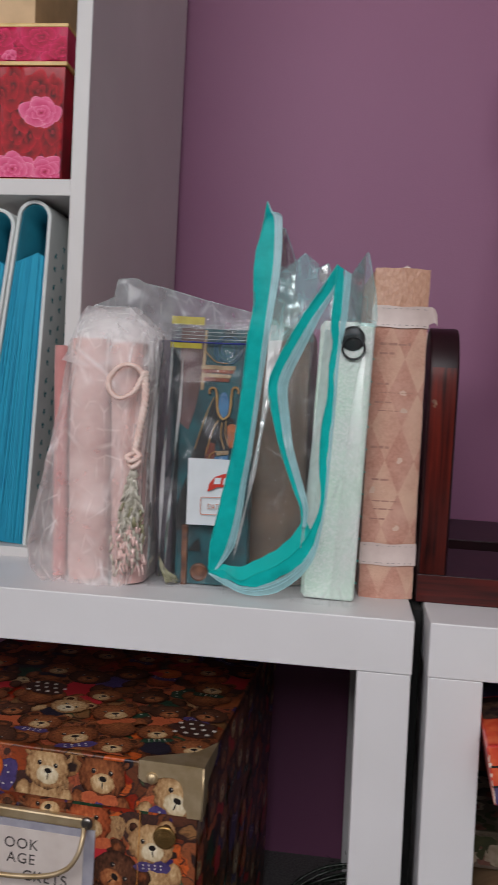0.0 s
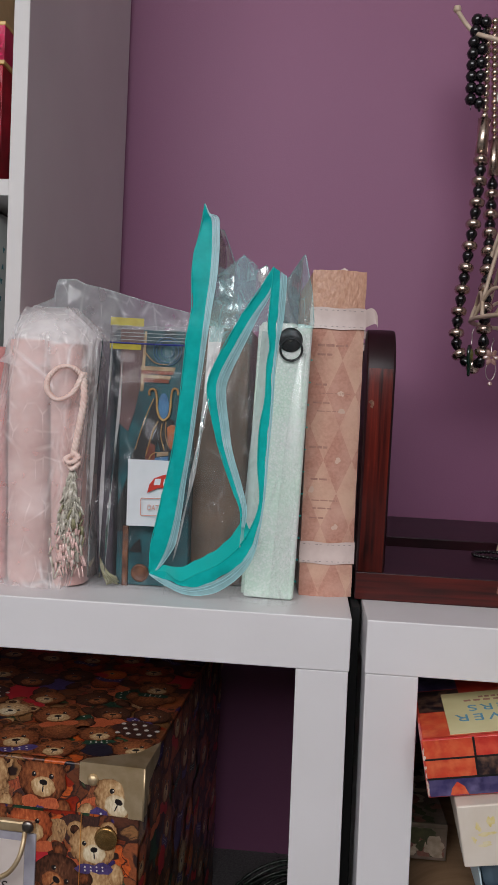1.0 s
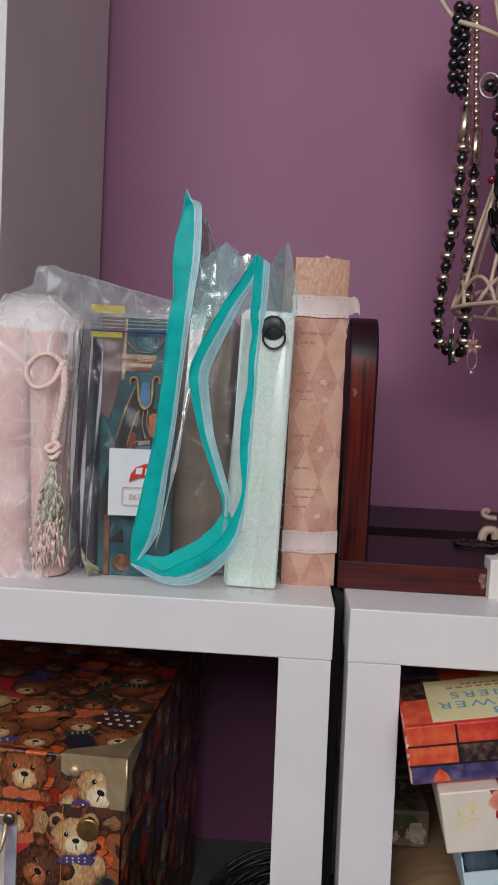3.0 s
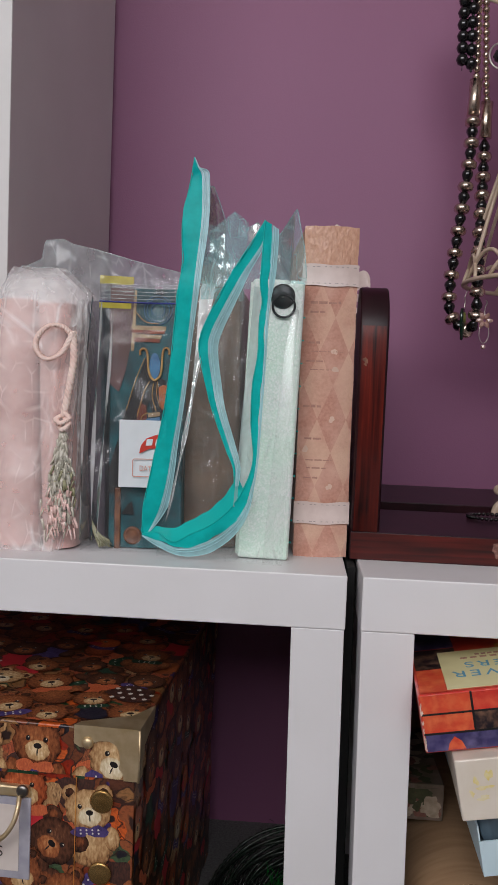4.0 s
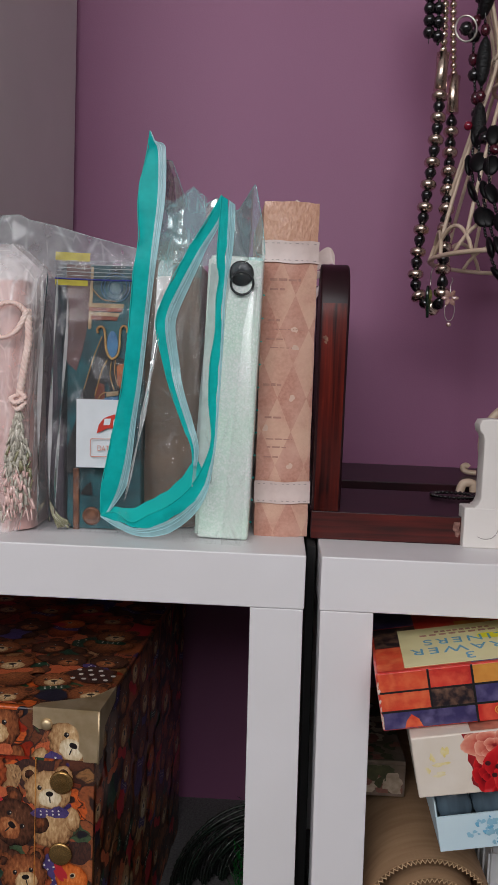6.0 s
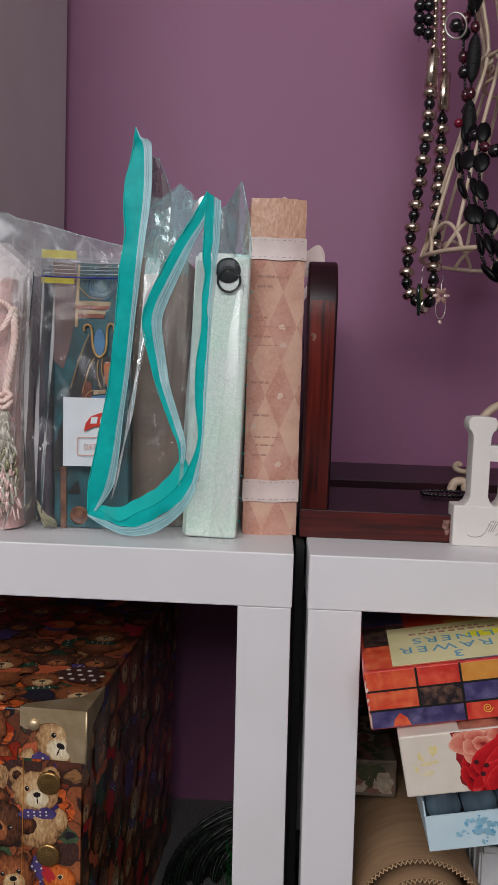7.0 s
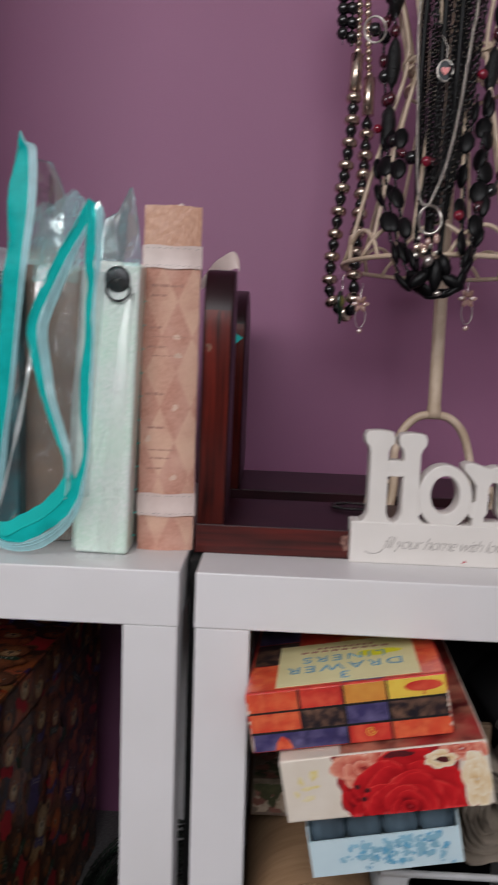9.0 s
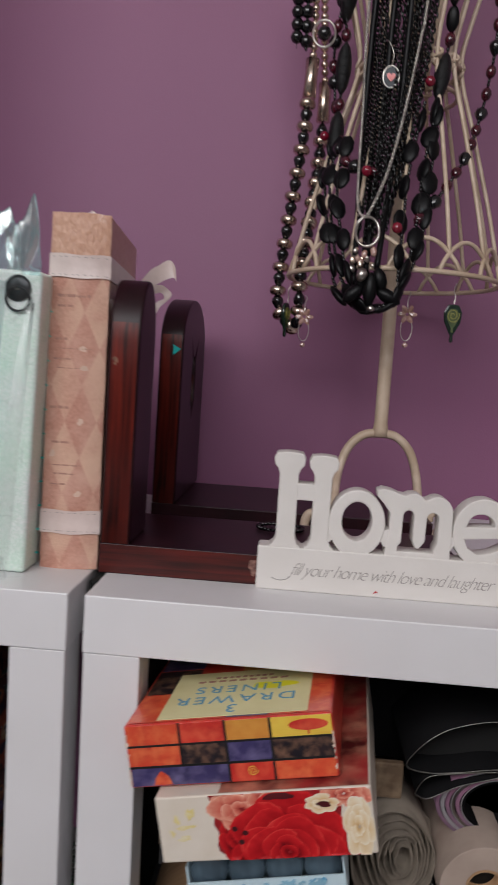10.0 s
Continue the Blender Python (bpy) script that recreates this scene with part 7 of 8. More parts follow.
def fur_patches(count, w, h, place, r0, r1, step, odds):
    """Rounded furry patches printed side by side over a panel of w by h; place(u, v, lift) lays them on it."""
    spots = []
    for _ in range(count * 30):
        if len(spots) == count:
            break
        c = (rnd.uniform(0.004, w - 0.004), rnd.uniform(0.004, h - 0.004))
        if all(math.hypot(c[0] - q[0], c[1] - q[1]) > step for q in spots):
            spots.append(c)
    for k, (u, v) in enumerate(spots):
        kind = rnd.choices(range(8), odds)[0]
        r, sx = rnd.uniform(r0, r1), rnd.uniform(0.8, 1.3)
        tilt, seed = rnd.uniform(0, 3.14), rnd.randrange(9999)
        layers = [(1.025, 5 if kind != 5 else 8, 0.0, 0.0), (1.0, kind, 0.0, 0.0)]
        if rnd.random() < 0.6:
            layers = layers[1:]
        if kind < 5 and rnd.random() < 0.55:
            layers.append((rnd.uniform(0.35, 0.55), (4, 0, 1, 2, 0)[kind], rnd.uniform(-0.3, 0.3), rnd.uniform(-0.3, 0.3)))
            if rnd.random() < 0.3:
                layers.append((0.16, 5, layers[-1][2], layers[-1][3]))
        if kind < 5 and rnd.random() < 0.6:
            a = rnd.uniform(0, 6.28)
            for ex, ez in ((math.cos(a), math.sin(a)), (math.cos(a + 1.3), math.sin(a + 1.3))):
                layers += [(0.36, kind, ex * 0.92, ez * 0.92), (0.22, (1, 5, 5, 5, 1)[kind], ex * 0.95, ez * 0.95)]
        b = bmesh.new()
        used = []

        def lay(ring, mi, lift):
            pts = [(min(max(u + x * math.cos(tilt) - z * math.sin(tilt), 0.0006), w - 0.0006), min(max(v + x * math.sin(tilt) + z * math.cos(tilt), 0.0006), h - 0.0006)) for x, z in ring]
            b.faces.new([b.verts.new(place(p, q, lift)) for p, q in pts]).material_index = len(used)
            used.append(FUR[mi])

        for j, (f, mi, ox, oz) in enumerate(layers):
            lay(blob(ox * r, oz * r, r * f, seed + (j if f < 0.9 else 0), 22, 0.28, sx, 0.9), mi, 0.00012 + 0.000018 * k + 0.00001 * j)
        if kind in (6, 7):
            for j in range(9):
                lay(ellipse((j % 3 - 1) * r * 0.5, (j // 3 - 1) * r * 0.5 + 0.1 * r * (j % 2), 0.0011, 0.0011, 8), 9, 0.00013 + 0.000018 * k + 0.00002)
        part("printed_patch", b, used, BX)


# top and side draw more dark prints: shade under the table put into colour
FRONT_ODDS, SHADED_ODDS = (10, 22, 26, 16, 4, 14, 10, 9), (3, 24, 18, 4, 0, 36, 8, 7)
PANELS = (  # width, height, how a point of the panel lies on the box, toys, patches, odds
    (BW - 0.006, BH - 0.052, lambda p, q, e: (-BW + 0.003 + p, 0.002 - e, 0.001 + q), 62, 60, FRONT_ODDS),
    (BW - 0.003, 0.046, lambda p, q, e: (-BW + 0.0015 + p, -e, BH - 0.048 + q), 12, 20, FRONT_ODDS),
    (BW - 0.003, BD - 0.004, lambda p, q, e: (-BW + 0.0015 + p, 0.002 + q, BH + e), 66, 60, SHADED_ODDS),
    (BD - 0.006, BH - 0.052, lambda p, q, e: (-0.002 + e, 0.003 + p, 0.001 + q), 62, 50, SHADED_ODDS),
    (BD - 0.006, 0.046, lambda p, q, e: (e, 0.003 + p, BH - 0.048 + q), 13, 20, SHADED_ODDS))
for w, h, place, toys, count, odds in PANELS:
    fur_patches(count, w, h, place, 0.011, 0.022, 0.022 if h > 0.1 else 0.016, odds)

PLUSH = [tone_mat(n, ((0, lin(*a)), (0.35, lin(*b)), (0.75, lin(*c)), (1.0, lin(*d))), 0.34, 420, (1, 1, 0.45), 0.42, 0.35) for n, a, b, c, d in (
    ("brown_plush_print", (44, 24, 18), (112, 62, 38), (156, 92, 56), (190, 128, 84)), ("rust_plush_print", (56, 24, 16), (140, 66, 38), (184, 92, 54), (210, 130, 84)),
    ("tan_plush_print", (84, 56, 38), (166, 124, 84), (204, 168, 122), (226, 200, 160)), ("cream_plush_print", (118, 92, 66), (196, 172, 134), (222, 204, 170), (236, 224, 198)),
    ("dark_plush_print", (24, 16, 14), (66, 40, 30), (100, 62, 44), (134, 92, 66)))]
DUCK = tone_mat("orange_down_print", ((0, lin(110, 44, 18)), (0.35, lin(186, 86, 34)), (0.75, lin(216, 112, 50)), (1.0, lin(232, 144, 80))), 0.34, 420, (1, 1, 0.45), 0.42, 0.35)
M_TOYDARK = mat("dark_eye_print", lin(26, 18, 18), rough=0.4, coat=0.3)
CLOTHES = [FUR[6], FUR[7], M_REDMARK, FUR[8], FUR[3]]


def toy_print(u, v, r, w, h, place, lift, coat, ducks):
    """A flat printed plush toy: lumpy body, paws, round head with ears, pale muzzle, a cloth bow."""
    tilt = rnd.gauss(0, 0.5)
    bm = bmesh.new()
    tone = bm.verts.layers.float.new("tone")
    used, step = [], [0]

    def lay(cx, cz, rx, rz, material, centre=0.85, rim=0.12, rough=0.05, n=20):
        step[0] += 1
        if material not in used:
            used.append(material)
        rows = []
        for f, g in ((0.0, centre), (0.55, 0.35 * rim + 0.65 * centre), (0.86, 0.6 * rim + 0.4 * centre), (1.0, rim)):
            row = []
            for i in range(n if f else 1):
                a = 2 * math.pi * i / n
                k = f * (1 + (rnd.uniform(-rough, rough) if f == 1.0 else 0.0))
                x, z = cx + rx * k * math.cos(a), cz + rz * k * math.sin(a)
                p, q = u + r * (x * math.cos(tilt) - z * math.sin(tilt)), v + r * (x * math.sin(tilt) + z * math.cos(tilt))
                vert = bm.verts.new(place(min(max(p, 0.0006), w - 0.0006), min(max(q, 0.0006), h - 0.0006), lift + 0.000012 * step[0]))
                vert[tone] = g + (0.10 * math.sin(a) if f else 0.0)
                row.append(vert)
            rows.append(row)
        mi = used.index(material)
        for i in range(n):
            bm.faces.new((rows[0][0], rows[1][i], rows[1][(i + 1) % n])).material_index = mi
            for c, d in zip(rows[1:], rows[2:]):
                bm.faces.new((c[i], d[i], d[(i + 1) % n], c[(i + 1) % n])).material_index = mi

    if rnd.random() < ducks:  # a duck in a spotted collar
        lay(0, -1.3, 0.8, 0.8, PLUSH[1], 0.7)
        lay(0.1, -0.62, 0.78, 0.42, FUR[7], rough=0.3, n=14)
        for j in range(9):
            lay((j % 5 - 1.8) * 0.28, -0.74 + 0.2 * (j // 5), 0.035, 0.035, FUR[9], n=6)
        lay(0, 0, 0.78, 0.74, DUCK, 0.85, 0.25)
        lay(-0.62, -0.12, 0.46, 0.16, M_REDMARK, n=12)
        lay(-0.50, -0.34, 0.34, 0.12, M_REDMARK, n=12)
        lay(-0.12, 0.18, 0.13, 0.15, PLUSH[3], n=10)
        lay(-0.13, 0.17, 0.08, 0.10, M_TOYDARK, n=10)
        part("toy_print", bm, used, BX)
        return
    fur = PLUSH[coat]
    pale = PLUSH[(2, 2, 3, 3, 0)[coat]]
    lay(0, -1.55, 0.95, 1.0, rnd.choice(CLOTHES) if rnd.random() < 0.5 else fur, 0.7)
    for sd in (-1, 1):
        lay(sd * 0.95, -1.25, 0.34, 0.55, fur, 0.75)
        lay(sd * 0.72, 0.72, 0.40, 0.40, fur, 0.7)
        lay(sd * 0.74, 0.74, 0.21, 0.21, PLUSH[4 if coat != 4 else 0], 0.5)
    lay(0, 0, 1.0, 0.92, fur, 0.80, 0.16, 0.06, 26)
    lay(0.05, -0.30, 0.50, 0.42, pale, 0.95, 0.45)
    lay(0.05, -0.12, 0.17, 0.12, M_TOYDARK, n=10)
    lay(0.05, -0.38, 0.03, 0.16, M_TOYDARK, n=8)
    for sd in (-1, 1):
        lay(sd * 0.36, 0.16, 0.10, 0.11, M_TOYDARK, n=10)
        lay(sd * 0.36 + 0.03, 0.20, 0.03, 0.03, FUR[9], n=6)
    if rnd.random() < 0.65:
        cloth = rnd.choice(CLOTHES)
        for sd in (-1, 1):
            lay(sd * 0.42, -0.95, 0.40, 0.26, cloth, rough=0.18, n=12)
        lay(0, -0.95, 0.14, 0.16, cloth, n=10)
        if cloth in (FUR[6], FUR[7]):
            for j in range(8):
                lay((j % 4 - 1.5) * 0.26, -1.02 + 0.15 * (j // 4), 0.045, 0.045, FUR[9], n=6)
    part("toy_print", bm, used, BX)


for w, h, place, toys, count, odds in PANELS:
    spots = []
    for _ in range(toys * 60):
        if len(spots) == toys:
            break
        c = (rnd.uniform(0.006, w - 0.006), rnd.uniform(0.006, h - 0.004))
        if all(math.hypot(c[0] - q[0], (c[1] - q[1]) * 0.85) > 0.0435 for q in spots):
            spots.append(c)
    spots.sort(key=lambda q: -q[1])
    for k, (u, v) in enumerate(spots):
        # toys on top and side get darker coats, again as painted shade
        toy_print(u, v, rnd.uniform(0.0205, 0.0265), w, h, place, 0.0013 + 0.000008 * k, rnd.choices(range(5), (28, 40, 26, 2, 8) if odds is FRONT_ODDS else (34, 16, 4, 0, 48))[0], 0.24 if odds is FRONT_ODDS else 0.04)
# maroon patches with white spots on the lid
for cx, cy in ((-0.030, 0.085), (-0.225, 0.150)):
    b = bmesh.new()
    b.faces.new([b.verts.new((x, y, BH + 0.0026)) for x, y in blob(cx, cy, 0.022, 5, 20, 0.3, 1.2, 0.9)])
    for j in range(11):
        x, y = cx - 0.017 + 0.0115 * (j % 4) + 0.005 * (j // 4 % 2), cy - 0.012 + 0.012 * (j // 4)
        f = b.faces.new([b.verts.new((p, q, BH + 0.0027)) for p, q in ellipse(x, y, 0.0026, 0.0026, 10)])
        f.material_index = 1
    part("printed_patch", b, [FUR[5], FUR[9]], BX, "dark patch with white spots")
for z in (0.318, 0.2465, 0.12):
    for x in (-0.033, -BW + 0.033):
        part("stud", moved(lathe([(0.0115, 0), (0.0115, 0.001), (0.0095, 0.0024), (0.008, 0.0020), (0.005, 0.0032), (0.001, 0.0038)], 24, axis="y"), Matrix.Translation((x, 0.0, z)) @ Matrix.Diagonal((1, -1, 1, 1))), M_STUD, BX, "round brass stud")
part("seam", block(-0.0588, -0.0583, -0.0003, 0.0021, 0, BH - 0.050), M_OCHRE, BX, "folded paper seam")
hold = part("label_frame", block(-0.29, -0.1030, -0.0010, 0.002, 0.232, 0.3140, 0.0008), M_LILACTAG, BX, "lilac-grey printed frame")
part("tag", block(-0.28, -0.1140, -0.0016, 0.0, 0.240, 0.3060, 0.0003), M_TAGPAPER, hold, "paper tag")
for k, (body, zz, xr) in enumerate((("OOK", 0.2905, -0.1610), ("AGE", 0.2755, -0.1640), ("CKETS", 0.2590, -0.1300))):
    tx = letters(body, 0.0150, 0.0002, 0.0, 1.12)
    wide = max(v.co.x for v in tx.verts)
    part("writing", moved(tx, Matrix.Translation((xr - wide, -0.0018, zz - 0.005))), M_INK, hold)
rail = part("handle_rail", block(-0.292, -0.1040, -0.006, 0.001, 0.3165, 0.3275, 0.002), M_BRASS, BX, "brass handle rail")
part("screw", moved(lathe([(0.0062, 0), (0.0055, 0.0018), (0.002, 0.0026)], 18, axis="y"), Matrix.Translation((-0.1095, -0.006, 0.3235)) @ Matrix.Diagonal((1, -1, 1, 1))), M_STEEL, rail)
part("handle", tube(catmull([(-0.1125, -0.006, 0.318), (-0.1110, -0.013, 0.310), (-0.1140, -0.018, 0.296), (-0.1250, -0.020, 0.282), (-0.150, -0.021, 0.2725), (-0.197, -0.021, 0.268), (-0.245, -0.021, 0.2725), (-0.270, -0.020, 0.282), (-0.281, -0.018, 0.296), (-0.284, -0.013, 0.31), (-0.2825, -0.006, 0.318)], 8), 0.0024, 8), M_BRASS, BX, "brass wire handle")

# ---- tinsel by the leg ----
tn = thing("tinsel_garland", (0.02, 1.13, FLOOR), "dark green ribbed foil garland coiled on the carpet", "garland")
rnd = random.Random(21)
for k in range(30):
    rr = 0.020 + 0.0038 * k
    bm = bmesh.new()
    arc = [Vector((0.050 - rr * math.cos(a) * (1 if a < math.pi / 2 else 0.4), -0.07 * (0.2 + k / 38) + 0.010 * math.sin(3 * a + k), 0.007 + 0.95 * rr * math.sin(a))) for a in (math.pi * i / 90 for i in range(91))]
    tube(arc, lambda f: 0.0020 + 0.0006 * (1 if int(f * 90) % 2 else -1), 7, bm=bm)
    part("coil", bm, M_TINSEL, tn)
bm = bmesh.new()
for i in range(420):
    a, rr = rnd.uniform(0.1, 3.0), rnd.uniform(0.03, 0.115)
    c = Vector((0.050 - rr * math.cos(a) * (1 if a < math.pi / 2 else 0.4), -0.07 * rnd.random(), 0.010 + 0.95 * rr * math.sin(a)))
    g = rnd.uniform(0, 6.28)
    dv, wd = Vector((math.cos(g), -0.4, math.sin(g))) * rnd.uniform(0.004, 0.010), Vector((-math.sin(g), 0.2, math.cos(g))) * 0.0006
    bm.faces.new([bm.verts.new(q) for q in (c - wd, c + wd, c + dv + wd * 0.3, c + dv - wd * 0.3)])
part("fringe", bm, M_TINSEL, tn)["kind"] = "stuff"
bm = bmesh.new()
for i in range(160):
    c = Vector((rnd.uniform(0.004, 0.040), -0.075 - 0.01 * rnd.random(), rnd.uniform(0.004, 0.075)))
    g = rnd.uniform(-0.5, 0.5)
    dv, wd = Vector((math.sin(g), -0.3, math.cos(g))) * rnd.uniform(0.008, 0.020), Vector((0.0007, 0.0003, 0))
    bm.faces.new([bm.verts.new(q) for q in (c - wd, c + wd, c + dv + wd * 0.3, c + dv - wd * 0.3)])
part("bright_fringe", bm, M_GREENFOIL, tn, "vivid green foil strands")["kind"] = "stuff"

# ---- boxes and rolls under the square table ----
OB = thing("liner_box", (0.1615, 0.6935, 0.3095), "worn orange checkered paper box of drawer liners", "box", "stacked paper boxes", rz=-4.0, ry=-11.0)
OB.scale = (0.965, 1, 1)
OW, OD, OH = 0.172, 0.28, 0.051
part("body", block(0, OW, 0, OD, 0, OH, 0.002), M_REDORANGE, OB)
bm = bmesh.new()
rows = ((0.0015, 0.0165, (2, 2, 1, 0)), (0.0172, 0.0335, (0, 3, 2, 3)), (0.0342, 0.0505, (0, 1, 5, 4)))
cuts = (0.002, 0.046, 0.084, 0.121, 0.1705)
for z0, z1, cols in rows:
    for i, c in enumerate(cols):
        poly([(cuts[i], z0), (cuts[i + 1] + 0.0001, z0), (cuts[i + 1] + 0.0001, z1), (cuts[i], z1)], -0.0004, bm, c)
poly([(0.020, 0.002), (0.022, 0.008), (0.027, 0.0135), (0.033, 0.009), (0.036, 0.002)], -0.0007, bm, 0)
poly(ellipse(0.152, 0.0435, 0.016, 0.0045, 18), -0.0007, bm, 1)
poly([(0.151, 0.036), (0.1525, 0.036), (0.1525, 0.040), (0.151, 0.040)], -0.0007, bm, 1)
part("front_print", bm, [M_ORANGE, M_REDORANGE, M_INDIGO, M_DARKPRINT, M_YELLOWPRINT, M_OCHRE], OB, "orange, indigo and yellow printed squares")
part("print_line", block(0.001, OW - 0.001, -0.0006, 0, 0.0159, 0.0177), M_BLACKPRINT, OB, "black printed line")
part("print_line", block(0.001, OW - 0.001, -0.0006, 0, 0.0330, 0.0347), M_BLACKPRINT, OB, "black printed line")
for x in cuts[1:4]:
    part("print_line", block(x - 0.0010, x + 0.0010, -0.0007, 0, 0.0168 if x < 0.05 else 0.001, 0.051), M_BLACKPRINT, OB, "black printed line")
M_WORN = mat("worn_white_card", lin(226, 210, 196), lin(206, 170, 150), 0.8, scale=200)
rnd = random.Random(55)
for k in range(16):
    ex = (0.0012, OW - 0.0012)[k % 2]
    ez = rnd.uniform(0.002, 0.049)
    b = bmesh.new()
    poly(blob(ex, ez, rnd.uniform(0.0006, 0.0016), k, 10, 0.8, 0.7, 2.0), -0.0009, b, 0, (0.0002, OW - 0.0002, 0.0004, OH - 0.0004))
    part("worn_spot", b, M_WORN, OB, "worn whitish edge")
part("swirl", tube([(0.103 + (0.0006 + 0.0003 * g) * math.cos(g), -0.0006, 0.010 + (0.0006 + 0.0003 * g) * math.sin(g)) for g in (0.5 * k for k in range(26))], 0.0004, 4), M_YELLOWPRINT, OB)
top = bmesh.new()
spots = (0, 1, 2, 0, 3, 1, 5, 0, 2, 1, 0, 4, 1, 0, 2, 5, 3, 1, 0, 0)
for j in range(5):
    for i in range(4):
        y0, y1 = 0.004 + 0.058 * j, 0.060 + 0.058 * j
        f = top.faces.new([top.verts.new((x, y, OH + 0.0004)) for x, y in ((cuts[i] + 0.001, y0), (cuts[i + 1] - 0.001, y0), (cuts[i + 1] - 0.001, y1), (cuts[i] + 0.001, y1))])
        f.material_index = spots[j * 4 + i]
part("top_print", top, [M_ORANGE, M_REDORANGE, M_INDIGO, M_DARKPRINT, M_YELLOWPRINT, M_OCHRE], OB, "printed squares on the box top")
tag = part("label", block(0.027, 0.152, 0.006, 0.105, OH + 0.0006, OH + 0.0010), M_CREAMLABEL, OB, "pale yellow paper label")
up = Matrix.Rotation(radians(-90), 4, "X")
for body, size, yy, sp in (("3", 0.022, 0.012, 1.0), ("DRAWER", 0.022, 0.032, 1.25), ("LINERS", 0.021, 0.055, 1.25)):
    tx = letters(body, size, 0.0002, 0, sp)
    wide = max(v.co.x for v in tx.verts)
    moved(tx, Matrix.Translation((0.088 + wide / 2, yy, OH + 0.0012)) @ Matrix.Rotation(math.pi, 4, "Z") @ Matrix.Translation((0, -size * 0.7, 0)) @ up)
    part("writing", tx, M_BLUELETTER, tag, "light blue capitals")
for yy, w in ((0.080, 0.085), (0.088, 0.055)):
    bm = bmesh.new()
    for i in range(9):
        block(0.09 - w / 2 + w * i / 9, 0.09 - w / 2 + w * (i + 0.7) / 9, yy, yy + 0.004, OH + 0.0011, OH + 0.0013, bm=bm)
    part("small_print", bm, M_FADED, tag, "small brown printed line")
bm = bmesh.new()
bm.faces.new([bm.verts.new((x, y, OH + 0.00108)) for x, y in blob(0.119, 0.066, 0.016, 4, 18, 0.35, 1.1, 0.55)])
part("marker", bm, M_HILITE, tag, "yellow marker patch")

RO = thing("liner_box", (0.1925, 0.6775, 0.2600), "cream paper box printed with a large red rose", "box", "stacked paper boxes", rz=-4.0, ry=-11.2)
RO.scale = (0.915, 1, 0.88)
RW, RH = 0.183, 0.0600
part("body", block(0, RW, 0, 0.29, 0, RH, 0.0015), M_CREAM, RO)
RC = (0.0008, 0.1822, 0.0006, 0.0594)


def print_patch(name, ring, y, material, label=""):
    b = bmesh.new()
    poly(ring, y, b, 0, RC)
    return part(name, b, material, RO, label)


print_patch("petal_print", [(0.046, 0.0594), (0.0475, 0.055), (0.0535, 0.050), (0.0530, 0.044), (0.0495, 0.039), (0.0485, 0.033), (0.0515, 0.027), (0.0520, 0.021), (0.0495, 0.015), (0.0505, 0.009), (0.0555, 0.005), (0.0600, 0.001), (0.150, 0.001), (0.160, 0.0594), (0.042, 0.0594)], -0.0002, M_PETALDEEP, "printed red petals")
rose_print("petal_print", 0.074, 0.046, 0.026, -0.0003, PEACH_ROSE, 3, RO, RC, "printed peach petals", 3, 1.15, 0.9)
rose_print("petal_print", 0.066, 0.020, 0.020, -0.00025, RED_ROSE, 13, RO, RC, "printed red petals", 2, 0.9, 1.1)
rose_print("petal_print", 0.098, 0.054, 0.018, -0.0004, PEACH_ROSE, 4, RO, RC, "printed peach petals", 2)
rose_print("petal_print", 0.160, 0.055, 0.020, -0.0005, PEACH_ROSE, 8, RO, RC, "printed peach petals", 3, 1.2, 0.8)
rose_print("rose_print", 0.110, 0.006, 0.060, -0.0008, RED_ROSE, 21, RO, RC, "large printed red rose", 7, 1.0, 0.92, 0.4)
print_patch("leaf_print", blob(0.106, 0.0565, 0.008, 3, 16, 0.5, 1.3, 0.5), -0.0016, M_PETALDARK)
rose_print("petal_print", 0.141, 0.048, 0.0125, -0.0017, CREAM_ROSE, 9, RO, RC, "printed white petals", 2, 1.3, 0.7, 0.4)
print_patch("petal_print", blob(0.1430, 0.0475, 0.0042, 5, 16, 0.3, 1.5, 0.6), -0.0022, M_PETALDARK)
rose_print("petal_print", 0.1700, 0.0260, 0.0230, -0.0018, CREAM_ROSE, 29, RO, RC, "printed cream petals", 3, 0.62, 1.3, 0.9)
M_PALEYELLOW = mat("pale_yellow_print", lin(226, 206, 120), lin(228, 218, 186), 0.5, scale=120)
for k, (cx, cz, r, sx, sz) in enumerate(((0.029, 0.044, 0.0052, 0.6, 1.1), (0.024, 0.032, 0.0048, 1.5, 0.45), (0.017, 0.039, 0.004, 0.5, 1.2), (0.022, 0.022, 0.0046, 1.3, 0.5), (0.012, 0.027, 0.003, 0.7, 1.0))):
    print_patch("petal_print", blob(cx, cz, r, 90 + k, 16, 0.6, sx, sz), -0.0005, M_PALEYELLOW)
for k, (cx, cz) in enumerate(((0.066, 0.029), (0.0705, 0.017), (0.0745, 0.025))):
    print_patch("berry_print", ellipse(cx, cz, 0.0026, 0.0024, 12), -0.0013, M_PETALDARK)
part("top_print", grid(lambda u, v: Vector((0.055 + 0.126 * u, 0.002 + 0.28 * v, RH + 0.0004)), 1, 1), mat("mixed_petal_print", lin(206, 136, 112), lin(84, 22, 24), 0.5, scale=34, wear=lin(168, 44, 44), wscale=26), RO, "printed petals on the box top")

TR = thing("liner_tray", (0.2168, 0.6930, 0.2045), "pale blue floral open tray holding slate paper rolls", "box", "stacked paper boxes", rz=-2.0, ry=-11.0)
TR.scale = (0.93, 1, 0.93)
TW, TD, TH = 0.136, 0.28, 0.048
